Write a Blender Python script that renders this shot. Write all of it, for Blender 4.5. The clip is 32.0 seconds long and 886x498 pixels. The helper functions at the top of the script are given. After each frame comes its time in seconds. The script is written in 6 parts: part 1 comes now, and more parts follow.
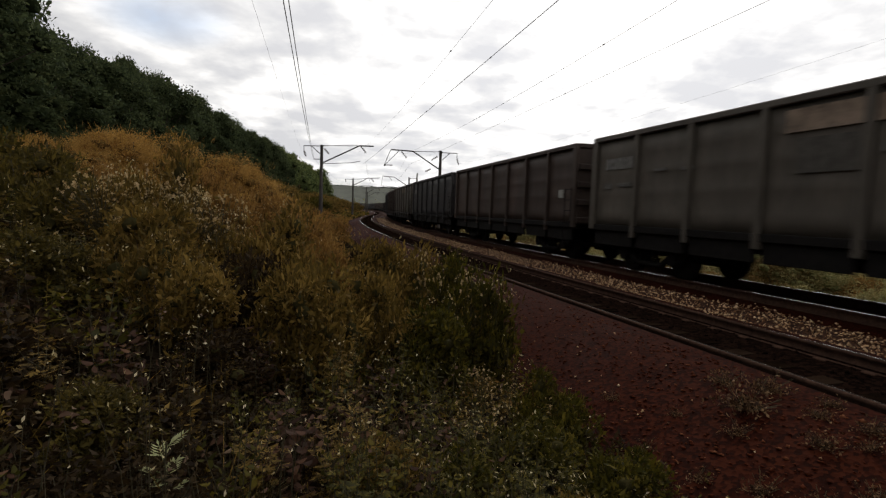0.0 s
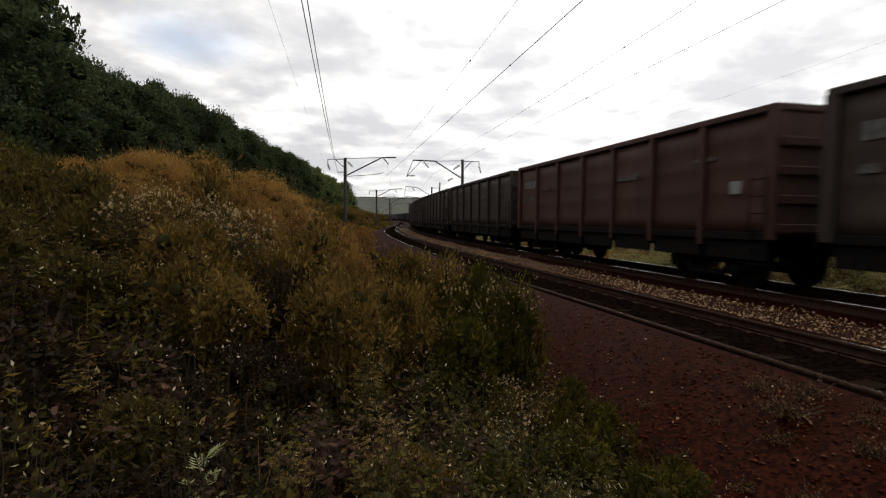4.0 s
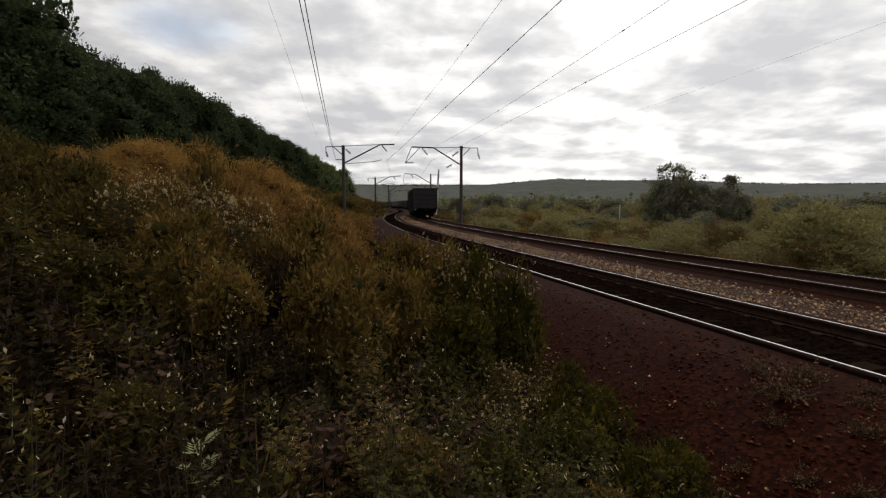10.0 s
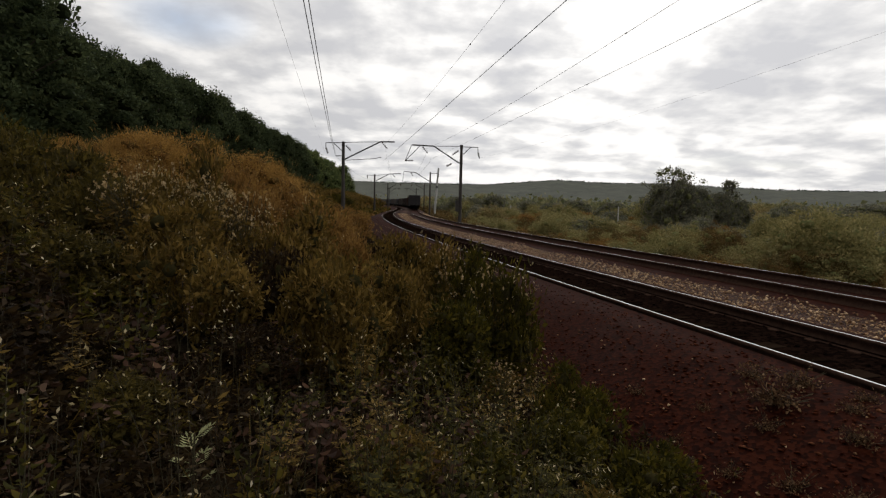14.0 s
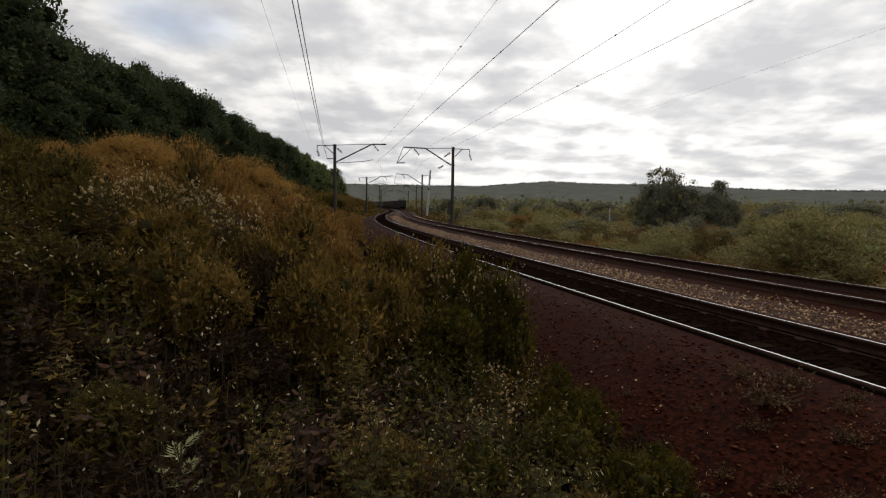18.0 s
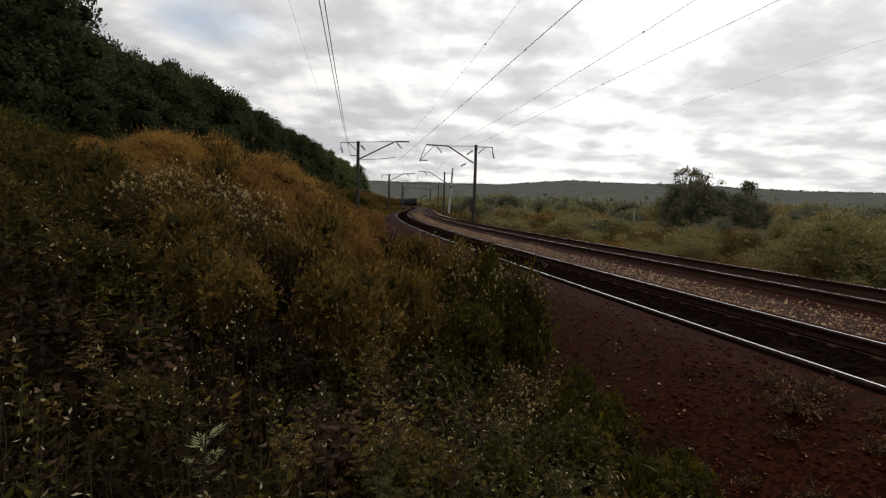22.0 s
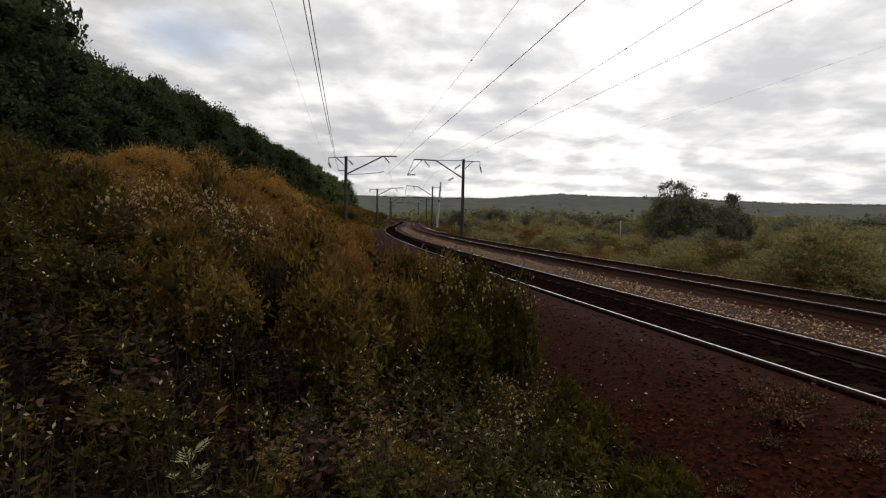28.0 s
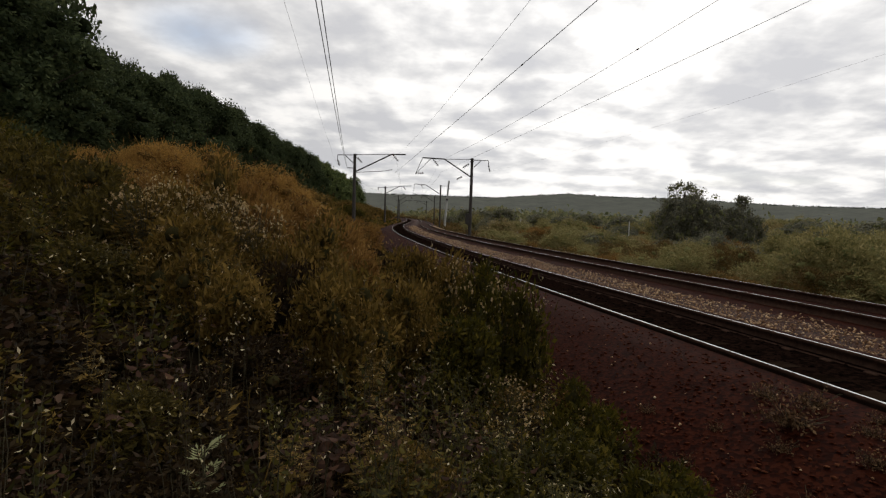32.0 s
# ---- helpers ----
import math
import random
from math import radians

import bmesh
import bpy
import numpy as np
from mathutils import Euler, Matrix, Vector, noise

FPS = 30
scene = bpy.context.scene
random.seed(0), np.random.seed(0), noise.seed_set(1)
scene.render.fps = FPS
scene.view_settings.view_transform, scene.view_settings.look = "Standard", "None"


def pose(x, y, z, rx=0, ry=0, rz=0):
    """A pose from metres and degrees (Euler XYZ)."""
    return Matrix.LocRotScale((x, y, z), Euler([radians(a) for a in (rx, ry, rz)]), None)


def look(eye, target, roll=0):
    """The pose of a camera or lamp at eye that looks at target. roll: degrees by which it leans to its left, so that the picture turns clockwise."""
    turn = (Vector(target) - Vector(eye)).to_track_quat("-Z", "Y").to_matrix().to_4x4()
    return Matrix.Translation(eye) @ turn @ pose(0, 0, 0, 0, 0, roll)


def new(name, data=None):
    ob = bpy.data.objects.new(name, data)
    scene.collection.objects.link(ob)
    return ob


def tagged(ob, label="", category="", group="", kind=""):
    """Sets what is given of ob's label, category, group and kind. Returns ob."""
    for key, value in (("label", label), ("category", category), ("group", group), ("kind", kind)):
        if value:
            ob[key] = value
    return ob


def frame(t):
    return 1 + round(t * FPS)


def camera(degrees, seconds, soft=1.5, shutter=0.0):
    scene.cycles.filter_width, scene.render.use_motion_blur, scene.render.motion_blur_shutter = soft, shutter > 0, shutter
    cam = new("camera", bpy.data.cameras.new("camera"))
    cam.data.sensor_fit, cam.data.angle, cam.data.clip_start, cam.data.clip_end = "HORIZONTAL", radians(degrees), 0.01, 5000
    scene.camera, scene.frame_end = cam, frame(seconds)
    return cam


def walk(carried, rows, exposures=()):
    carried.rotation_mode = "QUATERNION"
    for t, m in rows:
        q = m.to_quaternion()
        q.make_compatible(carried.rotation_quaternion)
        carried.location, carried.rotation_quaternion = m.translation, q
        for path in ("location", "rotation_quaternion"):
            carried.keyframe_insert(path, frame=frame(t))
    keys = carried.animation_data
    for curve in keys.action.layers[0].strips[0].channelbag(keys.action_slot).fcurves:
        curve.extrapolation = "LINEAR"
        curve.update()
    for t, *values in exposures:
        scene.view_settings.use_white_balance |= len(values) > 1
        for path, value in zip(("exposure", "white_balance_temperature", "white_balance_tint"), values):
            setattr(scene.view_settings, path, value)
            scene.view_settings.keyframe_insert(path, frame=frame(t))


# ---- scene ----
# ---- camera and its walk ----
cam = camera(82.0, 32.0, soft=1.25, shutter=0.3)
EYE = 1.46
# seconds, drift in metres (x, y, z), yaw, pitch, roll in degrees
ROWS = [
    (0, -0.030, -0.037, 0.003, -3.49, -4.20, -2.09),
    (0.5, -0.032, -0.028, 0.004, -2.64, -4.05, -1.32),
    (1, -0.018, -0.021, 0.002, -1.73, -3.87, -1.29),
    (1.5, -0.049, -0.054, 0.011, -0.89, -3.30, -1.45),
    (2, -0.038, -0.047, 0.016, -0.81, -3.51, -1.18),
    (2.5, -0.042, -0.067, 0.005, -0.91, -3.45, -1.11),
    (3, -0.076, -0.070, 0.007, -0.79, -3.11, -1.10),
    (3.5, -0.041, -0.039, 0.008, -0.69, -3.14, -0.63),
    (5.5, -0.051, -0.070, 0.018, -1.07, -3.86, -0.18),
    (6, -0.043, -0.071, 0.024, -1.06, -4.00, -0.13),
    (6.5, -0.041, -0.066, 0.012, -0.76, -4.15, 0.52),
    (7, -0.054, -0.072, 0.012, -0.20, -3.79, -0.11),
    (7.5, -0.061, -0.069, 0.011, -0.17, -4.11, -0.33),
    (8, -0.052, -0.061, 0.025, -0.32, -3.86, 0.08),
    (8.5, -0.043, -0.051, 0.012, -0.70, -4.16, -0.06),
    (9, -0.034, -0.045, 0.004, -0.47, -4.21, 0.29),
    (9.5, -0.019, -0.037, -0.002, -0.52, -4.41, 0.09),
    (10, -0.020, -0.032, -0.006, -0.95, -4.71, 0.04),
    (10.5, -0.020, -0.045, -0.003, -0.91, -4.68, -0.12),
    (11, -0.034, -0.045, 0.006, -0.87, -4.53, -0.19),
    (11.5, -0.011, -0.037, -0.003, -2.25, -5.56, -1.24),
    (12, 0.003, -0.030, -0.001, -3.07, -5.32, -0.79),
    (12.5, 0.001, -0.035, -0.002, -2.73, -4.66, 0.24),
    (13, -0.014, -0.026, 0.005, -1.00, -4.93, -0.04),
    (13.5, -0.013, -0.027, -0.006, -1.39, -4.88, -0.89),
    (14, -0.019, -0.034, -0.005, -1.07, -4.86, -1.24),
    (14.5, -0.016, -0.035, -0.009, -0.93, -5.38, -0.96),
    (16.5, -0.019, -0.029, -0.002, -1.51, -4.60, -0.60),
    (17, -0.019, -0.014, 0.001, -1.50, -4.71, -0.62),
    (17.5, -0.009, -0.009, 0.003, -1.25, -4.92, 0.12),
    (18, -0.004, -0.014, 0.004, -1.93, -4.62, -0.82),
    (18.5, -0.003, -0.020, 0.004, -1.20, -4.76, -0.51),
    (19, 0.020, -0.009, -0.005, -3.63, -5.86, -1.21),
    (19.5, 0.012, -0.009, -0.002, -2.92, -5.92, -1.76),
    (20, 0.006, -0.014, -0.001, -2.57, -5.41, -1.12),
    (20.5, -0.012, -0.004, -0.004, -0.72, -5.43, -1.97),
    (21, -0.024, -0.011, 0.011, 0.58, -4.75, -1.91),
    (21.5, -0.013, -0.006, 0.006, 0.47, -4.75, -1.23),
    (22, -0.011, -0.007, 0.007, 0.51, -4.92, -1.51),
    (22.5, 0.000, -0.000, -0.005, 0.52, -5.03, -1.44),
    (23, 0.000, -0.001, 0.002, -0.00, -4.55, -1.03),
    (23.5, -0.001, -0.021, 0.007, -0.33, -3.95, -0.58),
    (24, 0.004, -0.020, 0.011, -0.86, -3.65, -0.59),
    (24.5, 0.013, -0.010, 0.003, -1.04, -3.99, -0.48),
    (25, 0.023, 0.004, 0.002, -1.18, -4.30, -0.35),
    (25.5, 0.025, 0.003, 0.002, -1.12, -4.14, -0.51),
    (27.5, -0.005, -0.046, 0.002, -0.80, -3.64, -1.07),
    (28, 0.002, -0.041, -0.003, -0.80, -3.31, -1.13),
    (28.5, 0.007, -0.040, 0.007, -0.68, -3.63, -0.99),
    (29, -0.001, -0.024, -0.007, -0.51, -4.18, -1.95),
    (29.5, -0.024, -0.040, 0.003, 0.59, -4.38, -3.14),
    (30, -0.022, -0.048, 0.007, 0.44, -4.12, -2.48),
    (30.5, -0.030, -0.055, 0.019, 0.72, -4.17, -1.53),
    (31, -0.031, -0.047, 0.015, 0.58, -3.58, -1.50),
    (31.5, -0.036, -0.049, 0.018, -0.03, -3.38, -1.58),
    (32, -0.027, -0.046, 0.015, 0.05, -3.50, -1.84),
]
walk(cam, [(t, pose(x, y, EYE + z, 90 + pitch, roll, yaw)) for t, x, y, z, yaw, pitch, roll in ROWS],
     exposures=[(0.0, 0.38), (6.0, 0.38), (8.0, 0.2), (10.0, 0.1), (32.0, 0.1)])

# ---- the line of the railway: arc length s, offset o to its right, height z over the near rail ----
BENDS = [(-150, -1.38), (-15, -1.38), (5, -1.35), (25, -2.48), (50, -2.44), (80, -1.81), (120, 0.22), (170, 0.95), (240, 0.92), (900, 0.92)]
LINE_S = np.arange(-150.0, 900.0, 0.5)
_k = np.interp(LINE_S, [b[0] for b in BENDS], [b[1] / 1000 for b in BENDS])
_i0 = int(np.argmin(abs(LINE_S)))
LINE_H = np.concatenate([[0.0], np.cumsum((_k[1:] + _k[:-1]) * 0.25)])
LINE_H += radians(13.76) - LINE_H[_i0]
LINE_X = np.concatenate([[0.0], np.cumsum(-(np.sin(LINE_H[1:]) + np.sin(LINE_H[:-1])) * 0.25)])
LINE_Y = np.concatenate([[0.0], np.cumsum((np.cos(LINE_H[1:]) + np.cos(LINE_H[:-1])) * 0.25)])
LINE_X += 5.65 - LINE_X[_i0]
LINE_Y -= LINE_Y[_i0]
_sc = np.clip(LINE_S, -150, 340)
LINE_Z = 0.18 * _sc / 1000 + np.where(_sc > 0, 0.1 * (_sc / 100) ** 2, 0)
APART, CANT, LIFT = 4.334, 0.016, 0.045   # second track: offset of its axis; outer rail higher; second track higher


def on_line(s, o=0.0, z=0.0):
    """Places at arc length s, offset o and height z: an array of points."""
    s = np.asarray(s, float)
    x, y = np.interp(s, LINE_S, LINE_X), np.interp(s, LINE_S, LINE_Y)
    h, zz = np.interp(s, LINE_S, LINE_H), np.interp(s, LINE_S, LINE_Z)
    return np.stack([x + o * np.cos(h), y + o * np.sin(h), zz + z + 0 * s], -1)


def heading(s):
    return float(np.interp(s, LINE_S, LINE_H))


def to_line(x, y):
    """Arc length and offset of plan points."""
    x, y = np.ravel(x), np.ravel(y)
    ss, oo = np.zeros(len(x)), np.zeros(len(x))
    lx, ly = LINE_X[::4], LINE_Y[::4]
    for a in range(0, len(x), 4000):
        d = (x[a:a + 4000, None] - lx) ** 2 + (y[a:a + 4000, None] - ly) ** 2
        i = np.argmin(d, 1)
        h = LINE_H[::4][i]
        dx, dy = x[a:a + 4000] - lx[i], y[a:a + 4000] - ly[i]
        ss[a:a + 4000] = LINE_S[::4][i] + (-np.sin(h) * dx + np.cos(h) * dy)
        oo[a:a + 4000] = np.cos(h) * dx + np.sin(h) * dy
    return ss, oo


# ---- world, sun ----
SUN_EL, SUN_AZ = 38.0, 22.0    # degrees; azimuth to the right of straight ahead
world = bpy.data.worlds.new("overcast_sky")
scene.world = world
world.use_nodes = True


def sky_nodes(nt):
    N, L = nt.nodes, nt.links
    N.clear()
    out, bg = N.new("ShaderNodeOutputWorld"), N.new("ShaderNodeBackground")
    L.new(bg.outputs[0], out.inputs[0])
    tc = N.new("ShaderNodeTexCoord")
    sep = N.new("ShaderNodeSeparateXYZ")
    L.new(tc.outputs["Generated"], sep.inputs[0])

    def m(op, a, b=None, clamp=False):
        n = N.new("ShaderNodeMath")
        n.operation, n.use_clamp = op, clamp
        for i, v in enumerate((a, b)):
            if v is None:
                continue
            if isinstance(v, (int, float)):
                n.inputs[i].default_value = v
            else:
                L.new(v, n.inputs[i])
        return n.outputs[0]
    # a flat sheet of cloud seen from below: directions spread over its plane
    up = m("MAXIMUM", sep.outputs[2], 0.0)
    den = m("ADD", up, 0.19)
    px, py = m("DIVIDE", sep.outputs[0], den), m("DIVIDE", sep.outputs[1], den)
    comb = N.new("ShaderNodeCombineXYZ")
    L.new(px, comb.inputs[0]), L.new(py, comb.inputs[1])

    def fbm(scale, detail, rough, off, warp=0.0, wide=1.0):
        mp = N.new("ShaderNodeMapping")
        mp.inputs["Location"].default_value = off
        mp.inputs["Scale"].default_value = (wide, 1, 1)
        L.new(comb.outputs[0], mp.inputs[0])
        n = N.new("ShaderNodeTexNoise")
        n.inputs["Scale"].default_value, n.inputs["Detail"].default_value = scale, detail
        n.inputs["Roughness"].default_value, n.inputs["Distortion"].default_value = rough, warp
        L.new(mp.outputs[0], n.inputs["Vector"])
        return n.outputs[0]
    big = fbm(0.9, 3, 0.45, (3.1, 0.7, 0), 0.0, 0.9)
    mid = fbm(2.1, 8, 0.53, (0.4, 5.2, 0), 0.1, 1.0)
    # the same clouds a little nearer the sun: lit edges and grey undersides
    lit = fbm(2.1, 8, 0.53, (0.35, 5.31, 0), 0.1, 1.0)
    relief = m("MULTIPLY", m("SUBTRACT", mid, lit), 0.55)
    cover = m("ADD", m("ADD", m("MULTIPLY", big, 0.45), m("MULTIPLY", mid, 0.55)), relief)
    # brighter towards the hidden sun
    sd = Vector((math.sin(radians(SUN_AZ)) * math.cos(radians(SUN_EL)), math.cos(radians(SUN_AZ)) * math.cos(radians(SUN_EL)), math.sin(radians(SUN_EL))))
    dot = N.new("ShaderNodeVectorMath")
    dot.operation = "DOT_PRODUCT"
    L.new(tc.outputs["Generated"], dot.inputs[0])
    dot.inputs[1].default_value = sd
    near = m("MULTIPLY", m("ADD", dot.outputs["Value"], 1.0), 0.5)
    glow = m("POWER", near, 2.5)
    ramp = N.new("ShaderNodeValToRGB")
    e = ramp.color_ramp.elements
    e[0].position, e[0].color = 0.36, (0.60, 0.60, 0.62, 1)
    e[1].position, e[1].color = 0.585, (1.02, 0.995, 0.965, 1)
    for pos, col in ((0.43, (0.69, 0.685, 0.69, 1)), (0.48, (0.79, 0.78, 0.775, 1)), (0.525, (0.91, 0.895, 0.88, 1))):
        ramp.color_ramp.elements.new(pos).color = col
    L.new(cover, ramp.inputs[0])
    sky = N.new("ShaderNodeTexSky")
    sky.sky_type, sky.sun_disc = "NISHITA", False
    sky.sun_elevation, sky.sun_rotation = radians(SUN_EL), radians(SUN_AZ)
    blue = N.new("ShaderNodeMixRGB")
    blue.blend_type = "MIX"
    thin = N.new("ShaderNodeMapRange")
    thin.inputs[1].default_value, thin.inputs[2].default_value = 0.62, 0.74
    thin.inputs[3].default_value, thin.inputs[4].default_value = 0.0, 0.35
    L.new(fbm(0.5, 4, 0.5, (7.7, 2.2, 0)), thin.inputs[0])
    gap = N.new("ShaderNodeVectorMath")
    gap.operation = "DISTANCE"
    L.new(comb.outputs[0], gap.inputs[0])
    gap.inputs[1].default_value = (-0.84, 1.79, 0)
    soft = N.new("ShaderNodeMapRange")
    soft.inputs[1].default_value, soft.inputs[2].default_value = 0.02, 0.24
    soft.inputs[3].default_value, soft.inputs[4].default_value = 0.9, 0.0
    L.new(gap.outputs["Value"], soft.inputs[0])
    open_sky = m("MULTIPLY", soft.outputs[0], m("MULTIPLY", m("SUBTRACT", mid, 0.25, True), 2.6), True)
    L.new(m("MAXIMUM", thin.outputs[0], open_sky), blue.inputs[0])
    skys = N.new("ShaderNodeMixRGB")
    skys.blend_type = "MULTIPLY"
    skys.inputs[0].default_value = 1.0
    L.new(sky.outputs[0], skys.inputs[1])
    skys.inputs[2].default_value = (0.12, 0.12, 0.12, 1)
    L.new(ramp.outputs[0], blue.inputs[1]), L.new(skys.outputs[0], blue.inputs[2])
    lum = m("ADD", m("MULTIPLY", glow, 0.72), SKY_BASE)
    mul = N.new("ShaderNodeMixRGB")
    mul.blend_type = "MULTIPLY"
    mul.inputs[0].default_value = 1.0
    L.new(blue.outputs[0], mul.inputs[1]), L.new(lum, mul.inputs[2])
    L.new(mul.outputs[0], bg.inputs[0])
    bg.inputs[1].default_value = 1.0


SKY_BASE = 0.41
sky_nodes(world.node_tree)
sun = new("sun", bpy.data.lights.new("sun", "SUN"))
sun.data.energy, sun.data.angle, sun.data.color = 0.5, radians(14), (1.0, 0.95, 0.88)
sun.matrix_world = look((60 * math.sin(radians(SUN_AZ)), 60 * math.cos(radians(SUN_AZ)), 60 * math.tan(radians(SUN_EL))), (0, 0, 0))


# ---- materials ----
def surface(name, colours, scale=6.0, rough=0.85, metal=0.0, bump=0.2, detail=6, fine=None, random=0.0, island=False, spread=(0.3, 0.7), coord="Object", stretch=(1, 1, 1), cells=False, see=0.0, spec=0.35, bump_scale=None):
    """A procedural material: a ramp of colours over noise at two scales, with relief."""
    mt = bpy.data.materials.new(name)
    mt.use_nodes = True
    N, L = mt.node_tree.nodes, mt.node_tree.links
    b = N["Principled BSDF"]
    tc, mp = N.new("ShaderNodeTexCoord"), N.new("ShaderNodeMapping")
    mp.inputs["Scale"].default_value = stretch
    L.new(tc.outputs[coord], mp.inputs[0])
    if cells:
        tx = N.new("ShaderNodeTexVoronoi")
        tx.inputs["Scale"].default_value = scale
        L.new(mp.outputs[0], tx.inputs["Vector"])
        sp = N.new("ShaderNodeSeparateColor")
        L.new(tx.outputs["Color"], sp.inputs[0])
        val, hgt = sp.outputs[0], tx.outputs["Distance"]
    else:
        tx = N.new("ShaderNodeTexNoise")
        tx.inputs["Scale"].default_value, tx.inputs["Detail"].default_value, tx.inputs["Roughness"].default_value = scale, detail, 0.6
        L.new(mp.outputs[0], tx.inputs["Vector"])
        val = hgt = tx.outputs[0]
    f2 = N.new("ShaderNodeTexNoise")
    f2.inputs["Scale"].default_value, f2.inputs["Detail"].default_value = fine or scale * 7, 4
    L.new(mp.outputs[0], f2.inputs["Vector"])
    mx = N.new("ShaderNodeMath")
    mx.operation = "MULTIPLY_ADD"
    L.new(f2.outputs[0], mx.inputs[0])
    mx.inputs[1].default_value = 0.3
    ad = N.new("ShaderNodeMath")
    ad.operation = "MULTIPLY_ADD"
    L.new(val, ad.inputs[0])
    ad.inputs[1].default_value, ad.inputs[2].default_value = 0.7, 0.0
    L.new(ad.outputs[0], mx.inputs[2])
    fac = mx.outputs[0]
    if random or island:
        src = N.new("ShaderNodeNewGeometry").outputs["Random Per Island"] if island else N.new("ShaderNodeObjectInfo").outputs["Random"]
        rr = N.new("ShaderNodeMath")
        rr.operation = "MULTIPLY_ADD"
        L.new(src, rr.inputs[0])
        amount = random or 0.6
        rr.inputs[1].default_value = amount
        sh = N.new("ShaderNodeMath")
        sh.operation = "SUBTRACT"
        L.new(fac, sh.inputs[0])
        sh.inputs[1].default_value = amount * 0.5
        L.new(sh.outputs[0], rr.inputs[2])
        fac = rr.outputs[0]
    ramp = N.new("ShaderNodeValToRGB")
    els = ramp.color_ramp.elements
    lo, hi = spread
    for i, c in enumerate(colours):
        p = lo + (hi - lo) * i / max(1, len(colours) - 1)
        if i < 2:
            els[i].position, els[i].color = p, (*c, 1)
        else:
            els.new(p).color = (*c, 1)
    L.new(fac, ramp.inputs[0])
    L.new(ramp.outputs[0], b.inputs["Base Color"])
    b.inputs["Metallic"].default_value = metal
    b.inputs["Specular IOR Level"].default_value = spec
    rv = N.new("ShaderNodeMapRange")
    rv.inputs[3].default_value, rv.inputs[4].default_value = max(0.02, rough - 0.12), min(1, rough + 0.12)
    L.new(f2.outputs[0], rv.inputs[0])
    L.new(rv.outputs[0], b.inputs["Roughness"])
    if bump:
        bp = N.new("ShaderNodeBump")
        bp.inputs["Strength"].default_value, bp.inputs["Distance"].default_value = bump, bump_scale or 0.03
        mm = N.new("ShaderNodeMath")
        mm.operation = "MULTIPLY_ADD"
        L.new(f2.outputs[0], mm.inputs[0])
        mm.inputs[1].default_value = 0.35
        L.new(hgt, mm.inputs[2])
        L.new(mm.outputs[0], bp.inputs["Height"])
        L.new(bp.outputs[0], b.inputs["Normal"])
    if see:
        tr, ms = N.new("ShaderNodeBsdfTranslucent"), N.new("ShaderNodeMixShader")
        L.new(ramp.outputs[0], tr.inputs[0])
        ms.inputs[0].default_value = see
        L.new(b.outputs[0], ms.inputs[1]), L.new(tr.outputs[0], ms.inputs[2])
        L.new(ms.outputs[0], N["Material Output"].inputs[0])
    return mt


M = {}
M["soil"] = surface("soil", [(0.011, 0.00798, 0.0036), (0.019, 0.01302, 0.0056), (0.03, 0.0189, 0.0084)], 0.9, bump=0.6, bump_scale=0.1, spec=0.1)
M["meadow"] = surface("meadow", [(0.036, 0.048, 0.0144), (0.066, 0.072, 0.0216), (0.12, 0.102, 0.036)], 0.08, fine=1.4, bump=0.7, bump_scale=0.3, spec=0.1)
M["ballast_red"] = surface("ballast_red", [(0.01158, 0.002234, 0.0008303), (0.02247, 0.004189, 0.001453), (0.0354, 0.007914, 0.003115)], 31, cells=True, bump=0.16, bump_scale=0.02, fine=1.7, spec=0.03)
M["ballast_dark"] = surface("ballast_dark", [(0.00414, 0.002421, 0.001864), (0.00759, 0.004189, 0.003133), (0.01242, 0.006703, 0.004923)], 22, cells=True, bump=0.3, bump_scale=0.05, fine=2, spec=0.0)
M["ballast_tan"] = surface("ballast_tan", [(0.01395, 0.003619, 0.00183), (0.03488, 0.01086, 0.00488), (0.0837, 0.03619, 0.01678)], 30, cells=True, bump=0.6, bump_scale=0.04, fine=3, spec=0.1)
M["stone_red"] = surface("stone_red", [(0.02678, 0.006134, 0.002677), (0.04909, 0.01119, 0.004611), (0.07589, 0.02075, 0.008925), (0.1897, 0.08117, 0.04016)], 9, island=True, random=0.7, bump=0.2, spread=(0.15, 0.98), spec=0.03)
M["stone_tan"] = surface("stone_tan", [(0.09426, 0.04334, 0.02204), (0.2693, 0.1505, 0.07495), (0.4848, 0.313, 0.1708), (0.727, 0.5298, 0.3306)], 9, island=True, random=0.7, bump=0.3, spread=(0.15, 0.85), spec=0.2)
M["rail_rust"] = surface("rail_rust", [(0.023, 0.01408, 0.01092), (0.0506, 0.0286, 0.02058), (0.092, 0.0506, 0.0336)], 14, rough=0.9, bump=0.2, spec=0.02)
M["rail_top"] = surface("rail_top", [(0.78, 0.76, 0.74), (0.90, 0.88, 0.86)], 5, rough=0.14, metal=1.0, bump=0.02)
M["sleeper"] = surface("sleeper", [(0.004108, 0.002533, 0.001781), (0.00986, 0.005957, 0.004007), (0.02055, 0.01281, 0.008676)], 5, random=0.5, bump=0.4, spec=0.0)
M["concrete"] = surface("concrete", [(0.16, 0.155, 0.15), (0.26, 0.25, 0.24), (0.34, 0.33, 0.31)], 4, bump=0.3, stretch=(1, 1, 0.3))
M["concrete_old"] = surface("concrete_old", [(0.036, 0.03192, 0.0275), (0.066, 0.057, 0.05225), (0.096, 0.0855, 0.077)], 4, bump=0.3, stretch=(1, 1, 0.3))
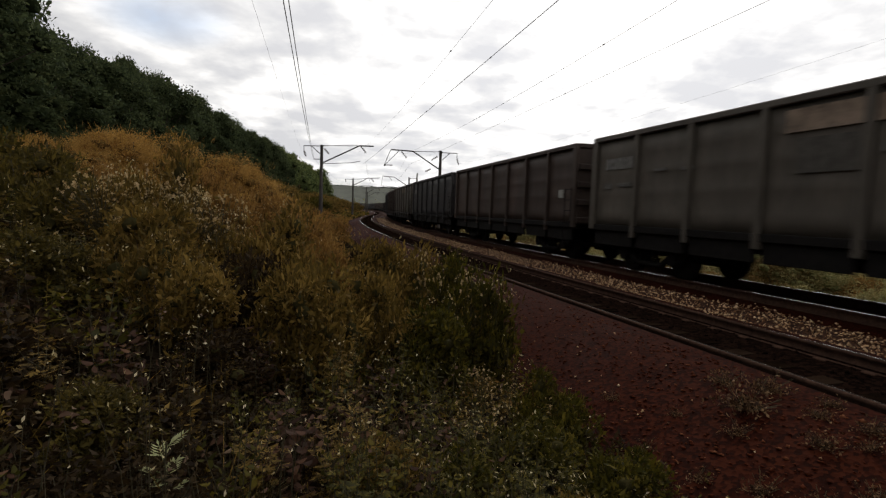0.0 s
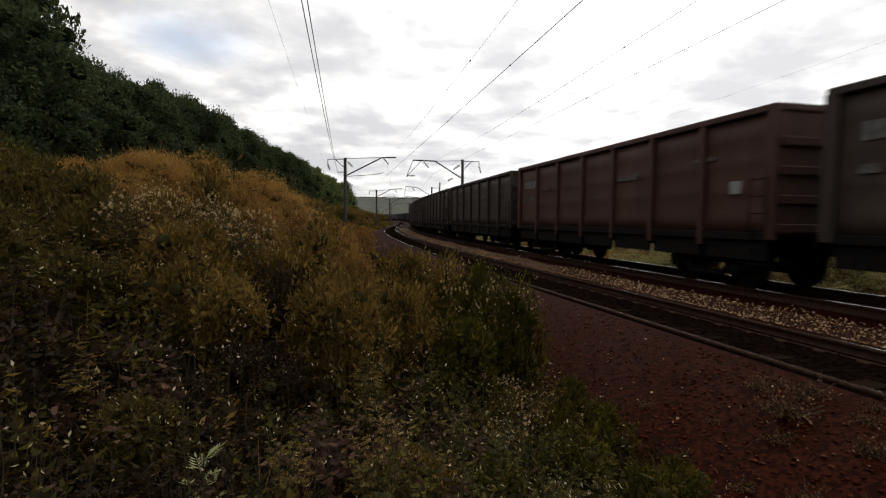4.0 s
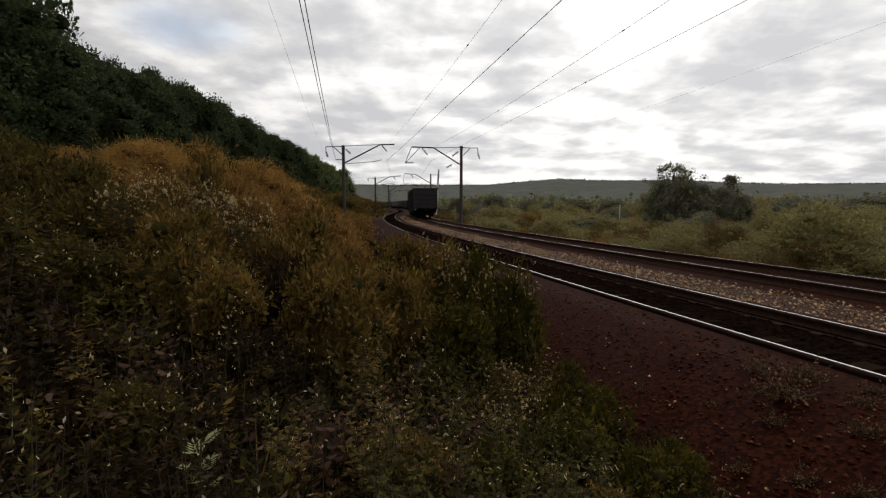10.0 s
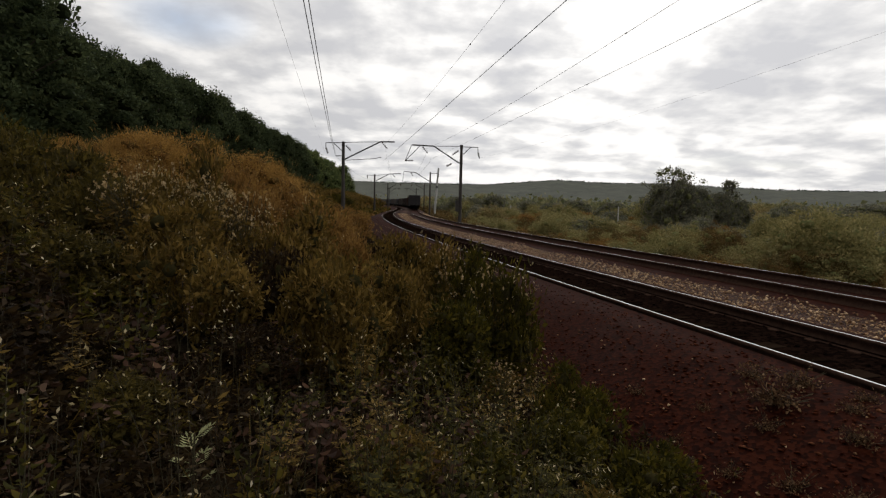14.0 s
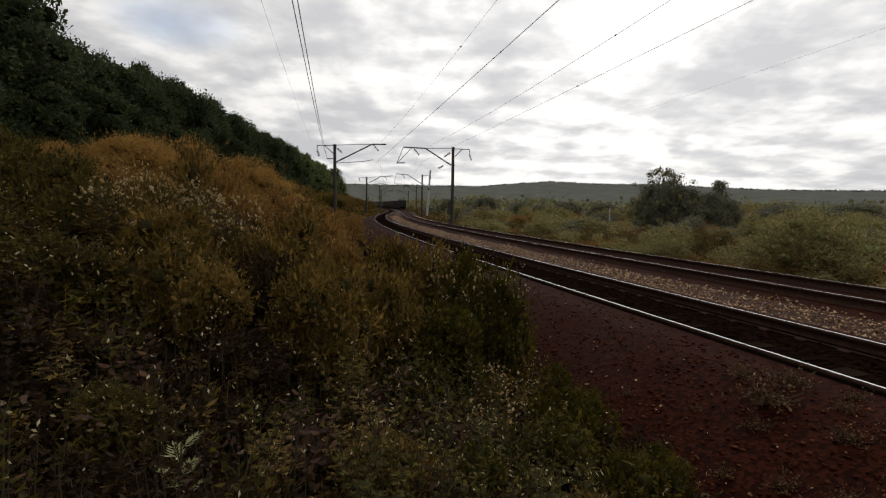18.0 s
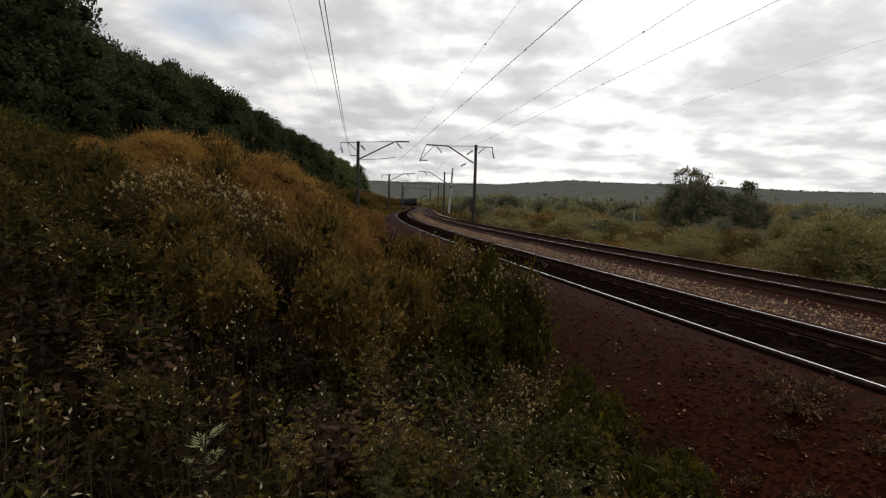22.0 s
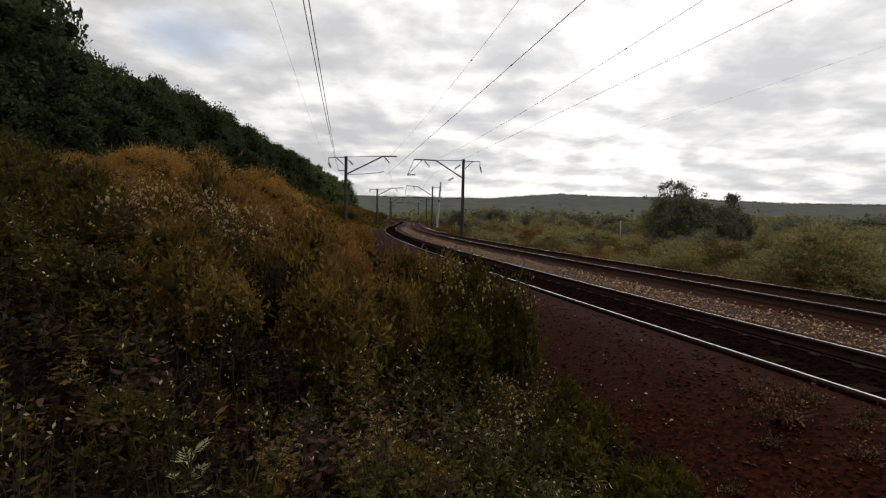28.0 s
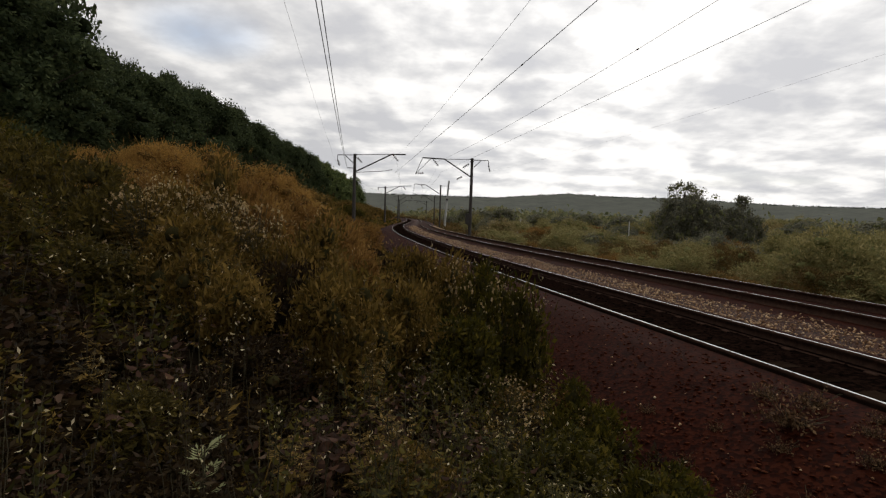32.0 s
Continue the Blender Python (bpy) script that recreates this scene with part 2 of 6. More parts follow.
M["concrete_white"] = surface("concrete_white", [(0.35, 0.35, 0.34), (0.52, 0.52, 0.5), (0.62, 0.61, 0.58)], 3, bump=0.2, stretch=(1, 1, 0.3))
M["steel_dark"] = surface("steel_dark", [(0.02, 0.019, 0.019), (0.045, 0.04, 0.038), (0.07, 0.055, 0.045)], 8, rough=0.6, bump=0.15)
M["wire"] = surface("wire", [(0.03, 0.028, 0.027), (0.06, 0.055, 0.05)], 8, rough=0.5, bump=0)
M["insulator"] = surface("insulator", [(0.04, 0.02, 0.015), (0.07, 0.035, 0.025)], 8, rough=0.25, bump=0)
M["undergear"] = surface("undergear", [(0.005, 0.0046, 0.0046), (0.010, 0.009, 0.0085), (0.018, 0.015, 0.014)], 7, rough=0.8, bump=0.2, spec=0.08)
for key, cols in (("body_grey", [(0.046, 0.039, 0.031), (0.074, 0.063, 0.051), (0.11, 0.094, 0.077)]),
                  ("body_black", [(0.016, 0.015, 0.0165), (0.029, 0.0265, 0.0275), (0.050, 0.045, 0.044)]),
                  ("body_brown", [(0.023, 0.015, 0.012), (0.042, 0.028, 0.022), (0.072, 0.048, 0.038)]),
                  ("body_red", [(0.04, 0.016, 0.011), (0.066, 0.028, 0.019), (0.095, 0.045, 0.03)])):
    M[key] = surface(key, cols, 1.1, rough=0.62, bump=0.12, fine=14, spread=(0.32, 0.68), stretch=(1, 1, 0.35), spec=0.3)
M["paint_white"] = surface("paint_white", [(0.168, 0.168, 0.1566), (0.3, 0.3, 0.2784), (0.372, 0.372, 0.348)], 5, bump=0.05)
M["paint_faded"] = surface("paint_faded", [(0.028, 0.026, 0.023), (0.09, 0.085, 0.078), (0.19, 0.18, 0.165)], 7, bump=0.05)
M["paint_dim"] = surface("paint_dim", [(0.03, 0.027, 0.023), (0.06, 0.054, 0.046), (0.095, 0.087, 0.076)], 5, bump=0.05)
M["paint_number"] = surface("paint_number", [(0.05, 0.048, 0.044), (0.17, 0.165, 0.155), (0.30, 0.29, 0.275)], 9, bump=0.05)
M["paint_orange"] = surface("paint_orange", [(0.07, 0.055, 0.042), (0.21, 0.155, 0.115), (0.33, 0.25, 0.19)], 4, bump=0.05)
M["paint_pink"] = surface("paint_pink", [(0.06, 0.036, 0.042), (0.12, 0.078, 0.084), (0.18, 0.144, 0.144)], 3, bump=0.02)
M["bark"] = surface("bark", [(0.03, 0.022, 0.016), (0.06, 0.045, 0.034), (0.10, 0.08, 0.06)], 7, bump=0.7, stretch=(1, 1, 0.2))
M["stalk"] = surface("stalk", [(0.03, 0.03, 0.012), (0.055, 0.045, 0.02), (0.09, 0.065, 0.033)], 10, bump=0)


def leaves(name, cols, see=0.4, rough=0.7, spec=0.12, vary=0.42):
    return surface(name, cols, 1.3, rough=rough, bump=0, fine=6.0, island=True, random=vary, spread=(0.24, 0.80), see=see, spec=spec)


M["leaf_green"] = leaves("leaf_green", [(0.02021, 0.01967, 0.002299), (0.04593, 0.04083, 0.004599), (0.08451, 0.06806, 0.007664), (0.1837, 0.1361, 0.02108)], vary=0.45)
M["leaf_olive"] = leaves("leaf_olive", [(0.0541, 0.03661, 0.007918), (0.1136, 0.0742, 0.01584), (0.1893, 0.1188, 0.0264), (0.357, 0.2324, 0.06598)], vary=0.42)
# dry brown leaves, darkened in colour for the shaded left of the bank
M["leaf_dry_shaded"] = leaves("leaf_dry_shaded", [(0.0107, 0.005808, 0.002348), (0.02263, 0.01299, 0.004714), (0.04163, 0.02466, 0.009376), (0.08915, 0.06178, 0.0294)])
M["leaf_orange"] = leaves("leaf_orange", [(0.1935, 0.09765, 0.02574), (0.3017, 0.1649, 0.04147), (0.4042, 0.2381, 0.06149), (0.5351, 0.3419, 0.1073)], vary=0.36)
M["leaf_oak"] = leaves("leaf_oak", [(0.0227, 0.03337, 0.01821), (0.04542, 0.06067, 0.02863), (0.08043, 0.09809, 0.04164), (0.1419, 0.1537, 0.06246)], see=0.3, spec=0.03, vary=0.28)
# oak leaves paled for distance: haze put into the colour
M["leaf_oak_haze"] = leaves("leaf_oak_haze", [(0.05344, 0.0756, 0.0264), (0.08906, 0.1188, 0.0396), (0.133, 0.162, 0.0528), (0.2138, 0.216, 0.07425)], see=0.2)
# thicket leaves, greyed and lightened in colour for haze
M["leaf_thicket_haze"] = leaves("leaf_thicket_haze", [(0.0986, 0.09979, 0.07579), (0.145, 0.144, 0.1045), (0.1914, 0.1836, 0.128), (0.2669, 0.2438, 0.1634)], see=0.2)
M["leaf_hedge"] = leaves("leaf_hedge", [(0.0608, 0.04188, 0.01309), (0.1027, 0.06956, 0.0218), (0.1552, 0.0989, 0.03054), (0.241, 0.1425, 0.04726)], see=0.3, vary=0.36)
M["leaf_mauve"] = leaves("leaf_mauve", [(0.02728, 0.0123, 0.00672), (0.05208, 0.02378, 0.0128), (0.0868, 0.041, 0.0224), (0.1438, 0.07585, 0.0416)], see=0.35, vary=0.5)
M["seed_gold"] = leaves("seed_gold", [(0.3422, 0.2387, 0.1013), (0.5305, 0.3869, 0.1924), (0.7273, 0.5762, 0.3847)], see=0.45)
# opaque cores in foliage: depth shade and lifted blacks put into their colours
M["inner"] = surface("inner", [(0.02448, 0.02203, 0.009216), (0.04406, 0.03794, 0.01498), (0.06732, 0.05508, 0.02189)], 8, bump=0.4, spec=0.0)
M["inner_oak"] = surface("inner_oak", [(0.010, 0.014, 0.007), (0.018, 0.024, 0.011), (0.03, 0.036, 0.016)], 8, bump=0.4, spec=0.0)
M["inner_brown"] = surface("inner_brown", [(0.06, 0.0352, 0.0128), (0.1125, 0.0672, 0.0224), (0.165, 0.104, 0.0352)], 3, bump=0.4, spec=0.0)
# lightened so that haze over the meadow shows in its dark gaps
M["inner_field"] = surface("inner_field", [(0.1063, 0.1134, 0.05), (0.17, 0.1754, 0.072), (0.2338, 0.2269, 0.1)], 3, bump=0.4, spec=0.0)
# haze over the far hills and thickets is mixed into these two leaf colours
M["leaf_hill_haze"] = leaves("leaf_hill_haze", [(0.1054, 0.1134, 0.09757), (0.1279, 0.1367, 0.1153), (0.1505, 0.1571, 0.1301)], see=0.1, spec=0.0)
M["leaf_far_haze"] = leaves("leaf_far_haze", [(0.1329, 0.1431, 0.0798), (0.1863, 0.1944, 0.1011), (0.252, 0.243, 0.1277), (0.3457, 0.2943, 0.154)], see=0.15, spec=0.0)
M["leaf_field"] = leaves("leaf_field", [(0.1337, 0.125, 0.0495), (0.2093, 0.1897, 0.07425), (0.2964, 0.2544, 0.1035), (0.4534, 0.3571, 0.1631)])
M["leaf_straw"] = leaves("leaf_straw", [(0.135, 0.100, 0.040), (0.215, 0.164, 0.066), (0.315, 0.25, 0.112), (0.48, 0.39, 0.20)])
M["leaf_withered"] = leaves("leaf_withered", [(0.0315, 0.01544, 0.007875), (0.0765, 0.04247, 0.02138), (0.153, 0.08876, 0.045), (0.288, 0.1853, 0.09563)], vary=0.6)
# brown-olive leaves of the left bank, with its shade put into the colour
M["leaf_umber_shaded"] = leaves("leaf_umber_shaded", [(0.03222, 0.02579, 0.006186), (0.06087, 0.04641, 0.009628), (0.1029, 0.07531, 0.01513), (0.1791, 0.1289, 0.0275)])
M["leaf_fallen"] = leaves("leaf_fallen", [(0.03, 0.015, 0.009), (0.065, 0.034, 0.02), (0.12, 0.068, 0.042), (0.22, 0.15, 0.10)], vary=0.6)
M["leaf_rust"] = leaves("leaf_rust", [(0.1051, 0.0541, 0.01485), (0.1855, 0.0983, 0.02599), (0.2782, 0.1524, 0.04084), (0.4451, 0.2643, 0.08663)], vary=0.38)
# pale seed colour that also paints in sky glints on leaves
M["seed_glint_white"] = leaves("seed_glint_white", [(0.275, 0.2072, 0.09515), (0.525, 0.4267, 0.2311), (0.825, 0.707, 0.4894)], see=0.45)
M["leaf_pale"] = leaves("leaf_pale", [(0.192, 0.1972, 0.09), (0.276, 0.2784, 0.135), (0.36, 0.3596, 0.19)], see=0.3)
# wooded hills, greyed and lightened in colour for haze
M["hill_wood_haze"] = surface("hill_wood_haze", [(0.0896, 0.09565, 0.0854), (0.1183, 0.123, 0.1059), (0.147, 0.1503, 0.1264)], 0.012, fine=0.09, bump=0.4, bump_scale=6, spec=0.0)


# ---- mesh helpers ----
def mesh_of(name, verts, faces, mats, slots=None, smooth=False):
    """A mesh from arrays: verts (n, 3), faces (m, k) with one k."""
    verts, faces = np.asarray(verts, np.float32), np.asarray(faces, np.int32)
    me = bpy.data.meshes.new(name)
    me.vertices.add(len(verts))
    me.vertices.foreach_set("co", verts.ravel())
    m, k = faces.shape
    me.loops.add(m * k)
    me.loops.foreach_set("vertex_index", faces.ravel())
    me.polygons.add(m)
    me.polygons.foreach_set("loop_start", np.arange(0, m * k, k, dtype=np.int32))
    for mt in (mats if isinstance(mats, (list, tuple)) else [mats]):
        me.materials.append(mt)
    if slots is not None:
        me.polygons.foreach_set("material_index", np.asarray(slots, np.int32))
    if smooth:
        me.polygons.foreach_set("use_smooth", np.ones(m, bool))
    me.update(calc_edges=True)
    return me


def bm_mesh(name, bm, material):
    me = bpy.data.meshes.new(name)
    bm.to_mesh(me)
    bm.free()
    for mt in (material if isinstance(material, (list, tuple)) else [material]):
        me.materials.append(mt)
    return me


def part(name, bm, material, parent, label=""):
    """Links a bmesh (or a ready mesh) as one mesh object under a thing or a part."""
    me = bm if isinstance(bm, bpy.types.Mesh) else bm_mesh(name, bm, material)
    ob = new(name, me)
    ob.parent = parent
    return tagged(ob, label)


def box(bm, x0, x1, y0, y1, z0, z1, bevel=0.0):
    r = bmesh.ops.create_cube(bm, size=1.0, matrix=Matrix.Translation(((x0 + x1) / 2, (y0 + y1) / 2, (z0 + z1) / 2)) @ Matrix.Diagonal((abs(x1 - x0), abs(y1 - y0), abs(z1 - z0), 1)))
    if bevel:
        es = list({e for v in r["verts"] for e in v.link_edges})
        bmesh.ops.bevel(bm, geom=es, offset=bevel, segments=1, affect="EDGES")
    return bm


def rod(bm, a, b, r0, r1=None, seg=8):
    a, b = Vector(a), Vector(b)
    d = b - a
    mt = Matrix.Translation((a + b) / 2) @ d.to_track_quat("Z", "Y").to_matrix().to_4x4()
    bmesh.ops.create_cone(bm, cap_ends=True, segments=seg, radius1=r0, radius2=r0 if r1 is None else r1, depth=d.length, matrix=mt)
    return bm


def tubes(paths, radii, seg=3):
    """Arrays of thin tubes along paths of equal count: paths (n, p, 3), radii (n, p)."""
    paths, radii = np.asarray(paths, float), np.asarray(radii, float)
    n, p, _ = paths.shape
    d = np.gradient(paths, axis=1)
    d /= np.linalg.norm(d, axis=2, keepdims=True) + 1e-9
    ref = np.where(np.abs(d[..., 2:3]) > 0.9, np.array([1.0, 0, 0]), np.array([0, 0, 1.0]))
    u = np.cross(d, ref)
    u /= np.linalg.norm(u, axis=2, keepdims=True) + 1e-9
    w = np.cross(d, u)
    ang = np.arange(seg) * 2 * np.pi / seg
    ring = paths[:, :, None, :] + radii[:, :, None, None] * (np.cos(ang)[None, None, :, None] * u[:, :, None, :] + np.sin(ang)[None, None, :, None] * w[:, :, None, :])
    V = ring.reshape(-1, 3)
    i, j, k = np.meshgrid(np.arange(n), np.arange(p - 1), np.arange(seg), indexing="ij")
    a = (i * p + j) * seg + k
    b = (i * p + j) * seg + (k + 1) % seg
    F = np.stack([a, b, b + seg, a + seg], -1).reshape(-1, 4)
    return V, F


def blades(base, way, side, length, width, fold=0.25):
    """Leaf quads: base points, directions, side vectors, lengths and widths."""
    base, way, side = np.asarray(base), np.asarray(way), np.asarray(side)
    length, width = np.asarray(length)[:, None], np.asarray(width)[:, None]
    up = np.cross(way, side)
    mid = base + way * length * 0.5
    V = np.stack([base, mid + side * width * 0.5 + up * width * fold, base + way * length, mid - side * width * 0.5 + up * width * fold], 1)
    n = len(base)
    return V.reshape(-1, 3), np.arange(4 * n).reshape(n, 4)


def ovals(base, way, side, length, slim):
    """Rounded, cupped leaves of eight corners."""
    u = np.array([0.0, 0.13, 0.42, 0.78, 1.0, 0.78, 0.42, 0.13])
    w = np.array([0.0, 0.34, 0.5, 0.36, 0.0, -0.36, -0.5, -0.34])
    up = np.cross(way, side)
    ln = np.asarray(length)[:, None, None]
    wd = ln * np.asarray(slim)[:, None, None]
    V = base[:, None] + way[:, None] * ln * u[None, :, None] + side[:, None] * wd * w[None, :, None] + up[:, None] * (wd * (1.6 * w * w)[None, :, None] - ln * 0.25 * (u * u)[None, :, None])
    return V.reshape(-1, 3), np.arange(8 * len(base)).reshape(-1, 8)


def unit(v):
    return v / (np.linalg.norm(v, axis=-1, keepdims=True) + 1e-9)


def join(*vf):
    V, F, c = [], [], 0
    for v, f in vf:
        V.append(v), F.append(f + c)
        c += len(v)
    return np.concatenate(V), np.concatenate(F)


rng = np.random.default_rng(7)

# ---- ground ----
# cross-section of the land: offset from the near track's axis, height over its rails
LAND_O = [-900, -300, -120, -75, -45, -30, -22, -16, -12, -9, -7, -5.5, -4.2, -3.3, -2.4, 7.0, 8.0, 9.5, 12, 30, 120, 400, 3000]
LAND_Z = [40, 34, 24, 15, 8.0, 4.6, 3.0, 1.9, 1.3, 0.8, 0.25, -0.2, -0.5, -0.72, -0.85, -0.85, -0.95, -1.4, -1.7, -1.9, -2.2, -3.0, -6.0]


def land(x, y):
    s, o = to_line(x, y)
    z = np.interp(o, LAND_O, LAND_Z)
    # the wooded spur ends further up the line
    fade = np.clip((330 - s) / 160, 0, 1)
    fade = fade * fade * (3 - 2 * fade)
    z = np.where(o < -6, 0.2 + (z - 0.2) * fade, z)
    base = np.interp(np.clip(s, -150, 400), LINE_S, LINE_Z)
    x, y = np.ravel(x), np.ravel(y)
    wob = np.sin(x * 0.9 + 1.3 * np.sin(y * 0.53)) * np.sin(y * 0.77 + 0.6) * 0.09 + np.sin(x * 0.21 + 2) * np.sin(y * 0.17 + 1) * 0.25
    amount = np.clip(np.abs(o - 2.2) - 5.2, 0, 6) / 6
    return z + base + wob * amount


def axis_steps(lo, hi, fine_lo, fine_hi, fine, grow=1.16):
    out, v, st = list(np.arange(fine_lo, fine_hi, fine)), fine_hi, fine
    while v < hi:
        out.append(v)
        st *= grow
        v += st
    out.append(hi)
    v, st = fine_lo - fine, fine
    while v > lo:
        out.insert(0, v)
        st *= grow
        v -= st
    out.insert(0, lo)
    return np.array(out)


gx, gy = axis_steps(-3500, 3500, -22, 16, 0.45), axis_steps(-900, 4200, -6, 45, 0.5, 1.10)
GX, GY = np.meshgrid(gx, gy, indexing="ij")
GZ = land(GX, GY)
nx, ny = GX.shape
ii, jj = np.meshgrid(np.arange(nx - 1), np.arange(ny - 1), indexing="ij")
gf = np.stack([ii * ny + jj, (ii + 1) * ny + jj, (ii + 1) * ny + jj + 1, ii * ny + jj + 1], -1).reshape(-1, 4)
gs, go = to_line(GX[:-1, :-1], GY[:-1, :-1])
ground = new("ground", mesh_of("ground", np.stack([GX.ravel(), GY.ravel(), GZ], -1), gf, [M["soil"], M["meadow"]], (go > 8).astype(int), True))
tagged(ground, "dark soil bank rising beside a flat overgrown meadow", "ground", kind="structure")


def sweep(name, profile, s_list, mats, slots, label, smooth=False):
    """A cross-section (offset, height) carried along the line."""
    pr = np.array(profile, float)
    V = np.stack([on_line(s_list, o, z) for o, z in pr], 1).reshape(-1, 3)
    n, k = len(s_list), len(pr)
    i, j = np.meshgrid(np.arange(n - 1), np.arange(k - 1), indexing="ij")
    F = np.stack([i * k + j, i * k + j + 1, (i + 1) * k + j + 1, (i + 1) * k + j], -1).reshape(-1, 4)
    return mesh_of(name, V, F, mats, np.tile(slots, n - 1), smooth)


RUN = np.concatenate([np.arange(-100, -10, 5), np.arange(-10, 130, 1.0), np.arange(130, 620, 5)])
bed = [(-3.6, -0.95), (-3.0, -0.66), (-2.2, -0.38), (-1.5, -0.115), (-0.84, -0.055), (-0.70, -0.205), (-0.15, -0.197), (0.02, -0.190), (0.20, -0.166), (0.70, -0.15), (0.84, -0.075), (1.45, -0.11), (1.75, -0.19), (2.5, -0.17), (2.95, -0.18),
       (APART - 0.8, -0.125), (APART + 0.8, -0.12), (APART + 1.5, -0.12), (APART + 2.0, -0.22), (APART + 3.2, -0.95)]
bed_slots = [0, 0, 0, 0, 1, 1, 1, 1, 1, 1, 0, 0, 2, 2, 0, 0, 0, 2, 0]
ballast = new("ballast_bed", sweep("ballast_bed", bed, RUN, [M["ballast_red"], M["ballast_dark"], M["ballast_tan"]], bed_slots, ""))
tagged(ballast, "reddish-brown crushed stone ballast with dark oily strips", "ballast", kind="structure")

# rail profile: half width and height under the running surface
RAIL = [(-0.075, -0.18), (-0.075, -0.168), (-0.012, -0.145), (-0.010, -0.055), (-0.036, -0.04), (-0.037, -0.008), (-0.026, -0.002), (-0.013, 0.0), (0.013, 0.0), (0.026, -0.002), (0.037, -0.008), (0.036, -0.04), (0.010, -0.055), (0.012, -0.145), (0.075, -0.168), (0.075, -0.18)]
RAIL_SLOT = [0, 0, 0, 0, 0, 0, 0, 1, 0, 0, 0, 0, 0, 0, 0]
tracks = []
for nm, axis, lift, words in (("track_near", 0.0, 0.0, "rusty steel rails on grey sleepers in dark ballast"), ("track_far", APART, LIFT, "rail track carrying the freight train beside pale stones")):
    tr = tagged(new(nm), words, "railway track", kind="structure")
    tracks.append(tr)
    for side, up in ((-0.76, 0.0), (0.76, CANT)):
        part("rail", sweep("rail", [(axis + side + a, lift + up + b) for a, b in RAIL], RUN, [M["rail_rust"], M["rail_top"]], RAIL_SLOT, ""), None, tr, "rusty rail with a polished bright running surface")


# ---- overhead line: poles, brackets, wires ----
def place(ob, s, o, z=0.0):
    p = on_line([s], o, z)[0]
    ob.matrix_world = Matrix.Translation(p) @ Matrix.Rotation(heading(s), 4, "Z")
    return ob


def insulator_mesh(a, b):
    """A string of discs from a to b."""
    bm = bmesh.new()
    a, b = Vector(a), Vector(b)
    rod(bm, a, b, 0.03, seg=6)
    n = 4
    for i in range(n):
        c = a + (b - a) * ((i + 0.7) / (n + 0.4))
        d = (b - a).normalized() * 0.035
        rod(bm, c - d, c + d, 0.14, 0.07, seg=10)
    return bm


def mast(name, s, o, top, arm, stay, field, strings, label, foot=-0.9):
    """A catenary pole. arm: points (lateral, z) of the main bracket; stay: lists of rods; field: rods of the bracket on the field side."""
    th = tagged(new(name), label, "catenary pole", group="catenary poles")
    place(th, s, o)
    bm = bmesh.new()
    rod(bm, (0, 0, foot), (0, 0, top), 0.20, 0.145, 12)
    part("pole", bm, M["concrete_old"], th)
    for z in (top - 0.1, top - 0.35, arm[0][1]):
        bm = bmesh.new()
        rod(bm, (0, 0, z - 0.05), (0, 0, z + 0.05), 0.185, seg=12)
        part("clamp", bm, M["steel_dark"], th)
    bm = bmesh.new()
    for a, b in zip(arm, arm[1:]):
        rod(bm, (a[0], 0, a[1]), (b[0], 0, b[1]), 0.07, seg=6)
    part("cantilever", bm, M["steel_dark"], th)
    for a, b in stay:
        bm = bmesh.new()
        rod(bm, (a[0], 0, a[1]), (b[0], 0, b[1]), 0.03, seg=6)
        part("stay", bm, M["steel_dark"], th)
    for a, b in field:
        bm = bmesh.new()
        rod(bm, (a[0], 0, a[1]), (b[0], 0, b[1]), 0.04, seg=6)
        part("field_bracket", bm, M["steel_dark"], th)
    for a, b in strings:
        part("insulator", insulator_mesh((a[0], 0, a[1]), (b[0], 0, b[1])), M["insulator"], th, "dark porcelain insulator")
    return th


mast("catenary_pole", 55, -4.93, 7.77, [(0.15, 5.98), (3.8, 7.9), (5.27, 7.94)],
     [((0.1, 5.87), (3.0, 6.12)), ((3.0, 6.12), (3.9, 6.32)), ((0.1, 7.7), (3.8, 7.9))],
     [((-1.76, 7.6), (0.2, 7.66)), ((-1.0, 7.6), (-0.1, 6.8)), ((-1.76, 7.6), (-1.76, 7.1)), ((-0.8, 6.3), (0, 6.32))],
     [((3.9, 7.9), (4.5, 7.2)), ((-1.76, 7.1), (-1.55, 6.5)), ((0.25, 7.4), (0.75, 6.9))], "dark concrete catenary pole with steel brackets on the bank")
mast("catenary_pole", 55, 7.43, 7.88, [(-0.2, 5.97), (-2.97, 7.66), (-5.3, 7.71)],
     [((-5.3, 7.71), (-6.0, 5.98)), ((-4.4, 7.68), (-6.0, 5.98)), ((-2.97, 7.66), (-0.1, 7.75))],
     [((0, 7.7), (1.8, 7.7)), ((0.2, 6.9), (1.0, 7.7)), ((1.8, 7.7), (1.8, 7.2))],
     [((-4.2, 7.6), (-3.6, 6.9)), ((-6.0, 6.05), (-5.1, 6.1)), ((1.8, 7.2), (2.0, 6.5)), ((-0.3, 7.3), (-1.0, 6.8)), ((-1.6, 5.6), (-1.0, 5.9))], "dark concrete catenary pole with a bracket over the track")
mast("catenary_pole", 105, -3.75, 7.3, [(0.2, 6.0), (2.9, 7.45), (5.2, 7.6)], [((0.1, 7.1), (2.9, 7.45)), ((0.1, 5.8), (3.6, 6.1))], [((-1.5, 7.1), (0.2, 7.1))],
     [((3.6, 7.4), (4.1, 6.8)), ((-1.5, 7.1), (-1.4, 6.5))], "distant concrete catenary pole beside the curve")
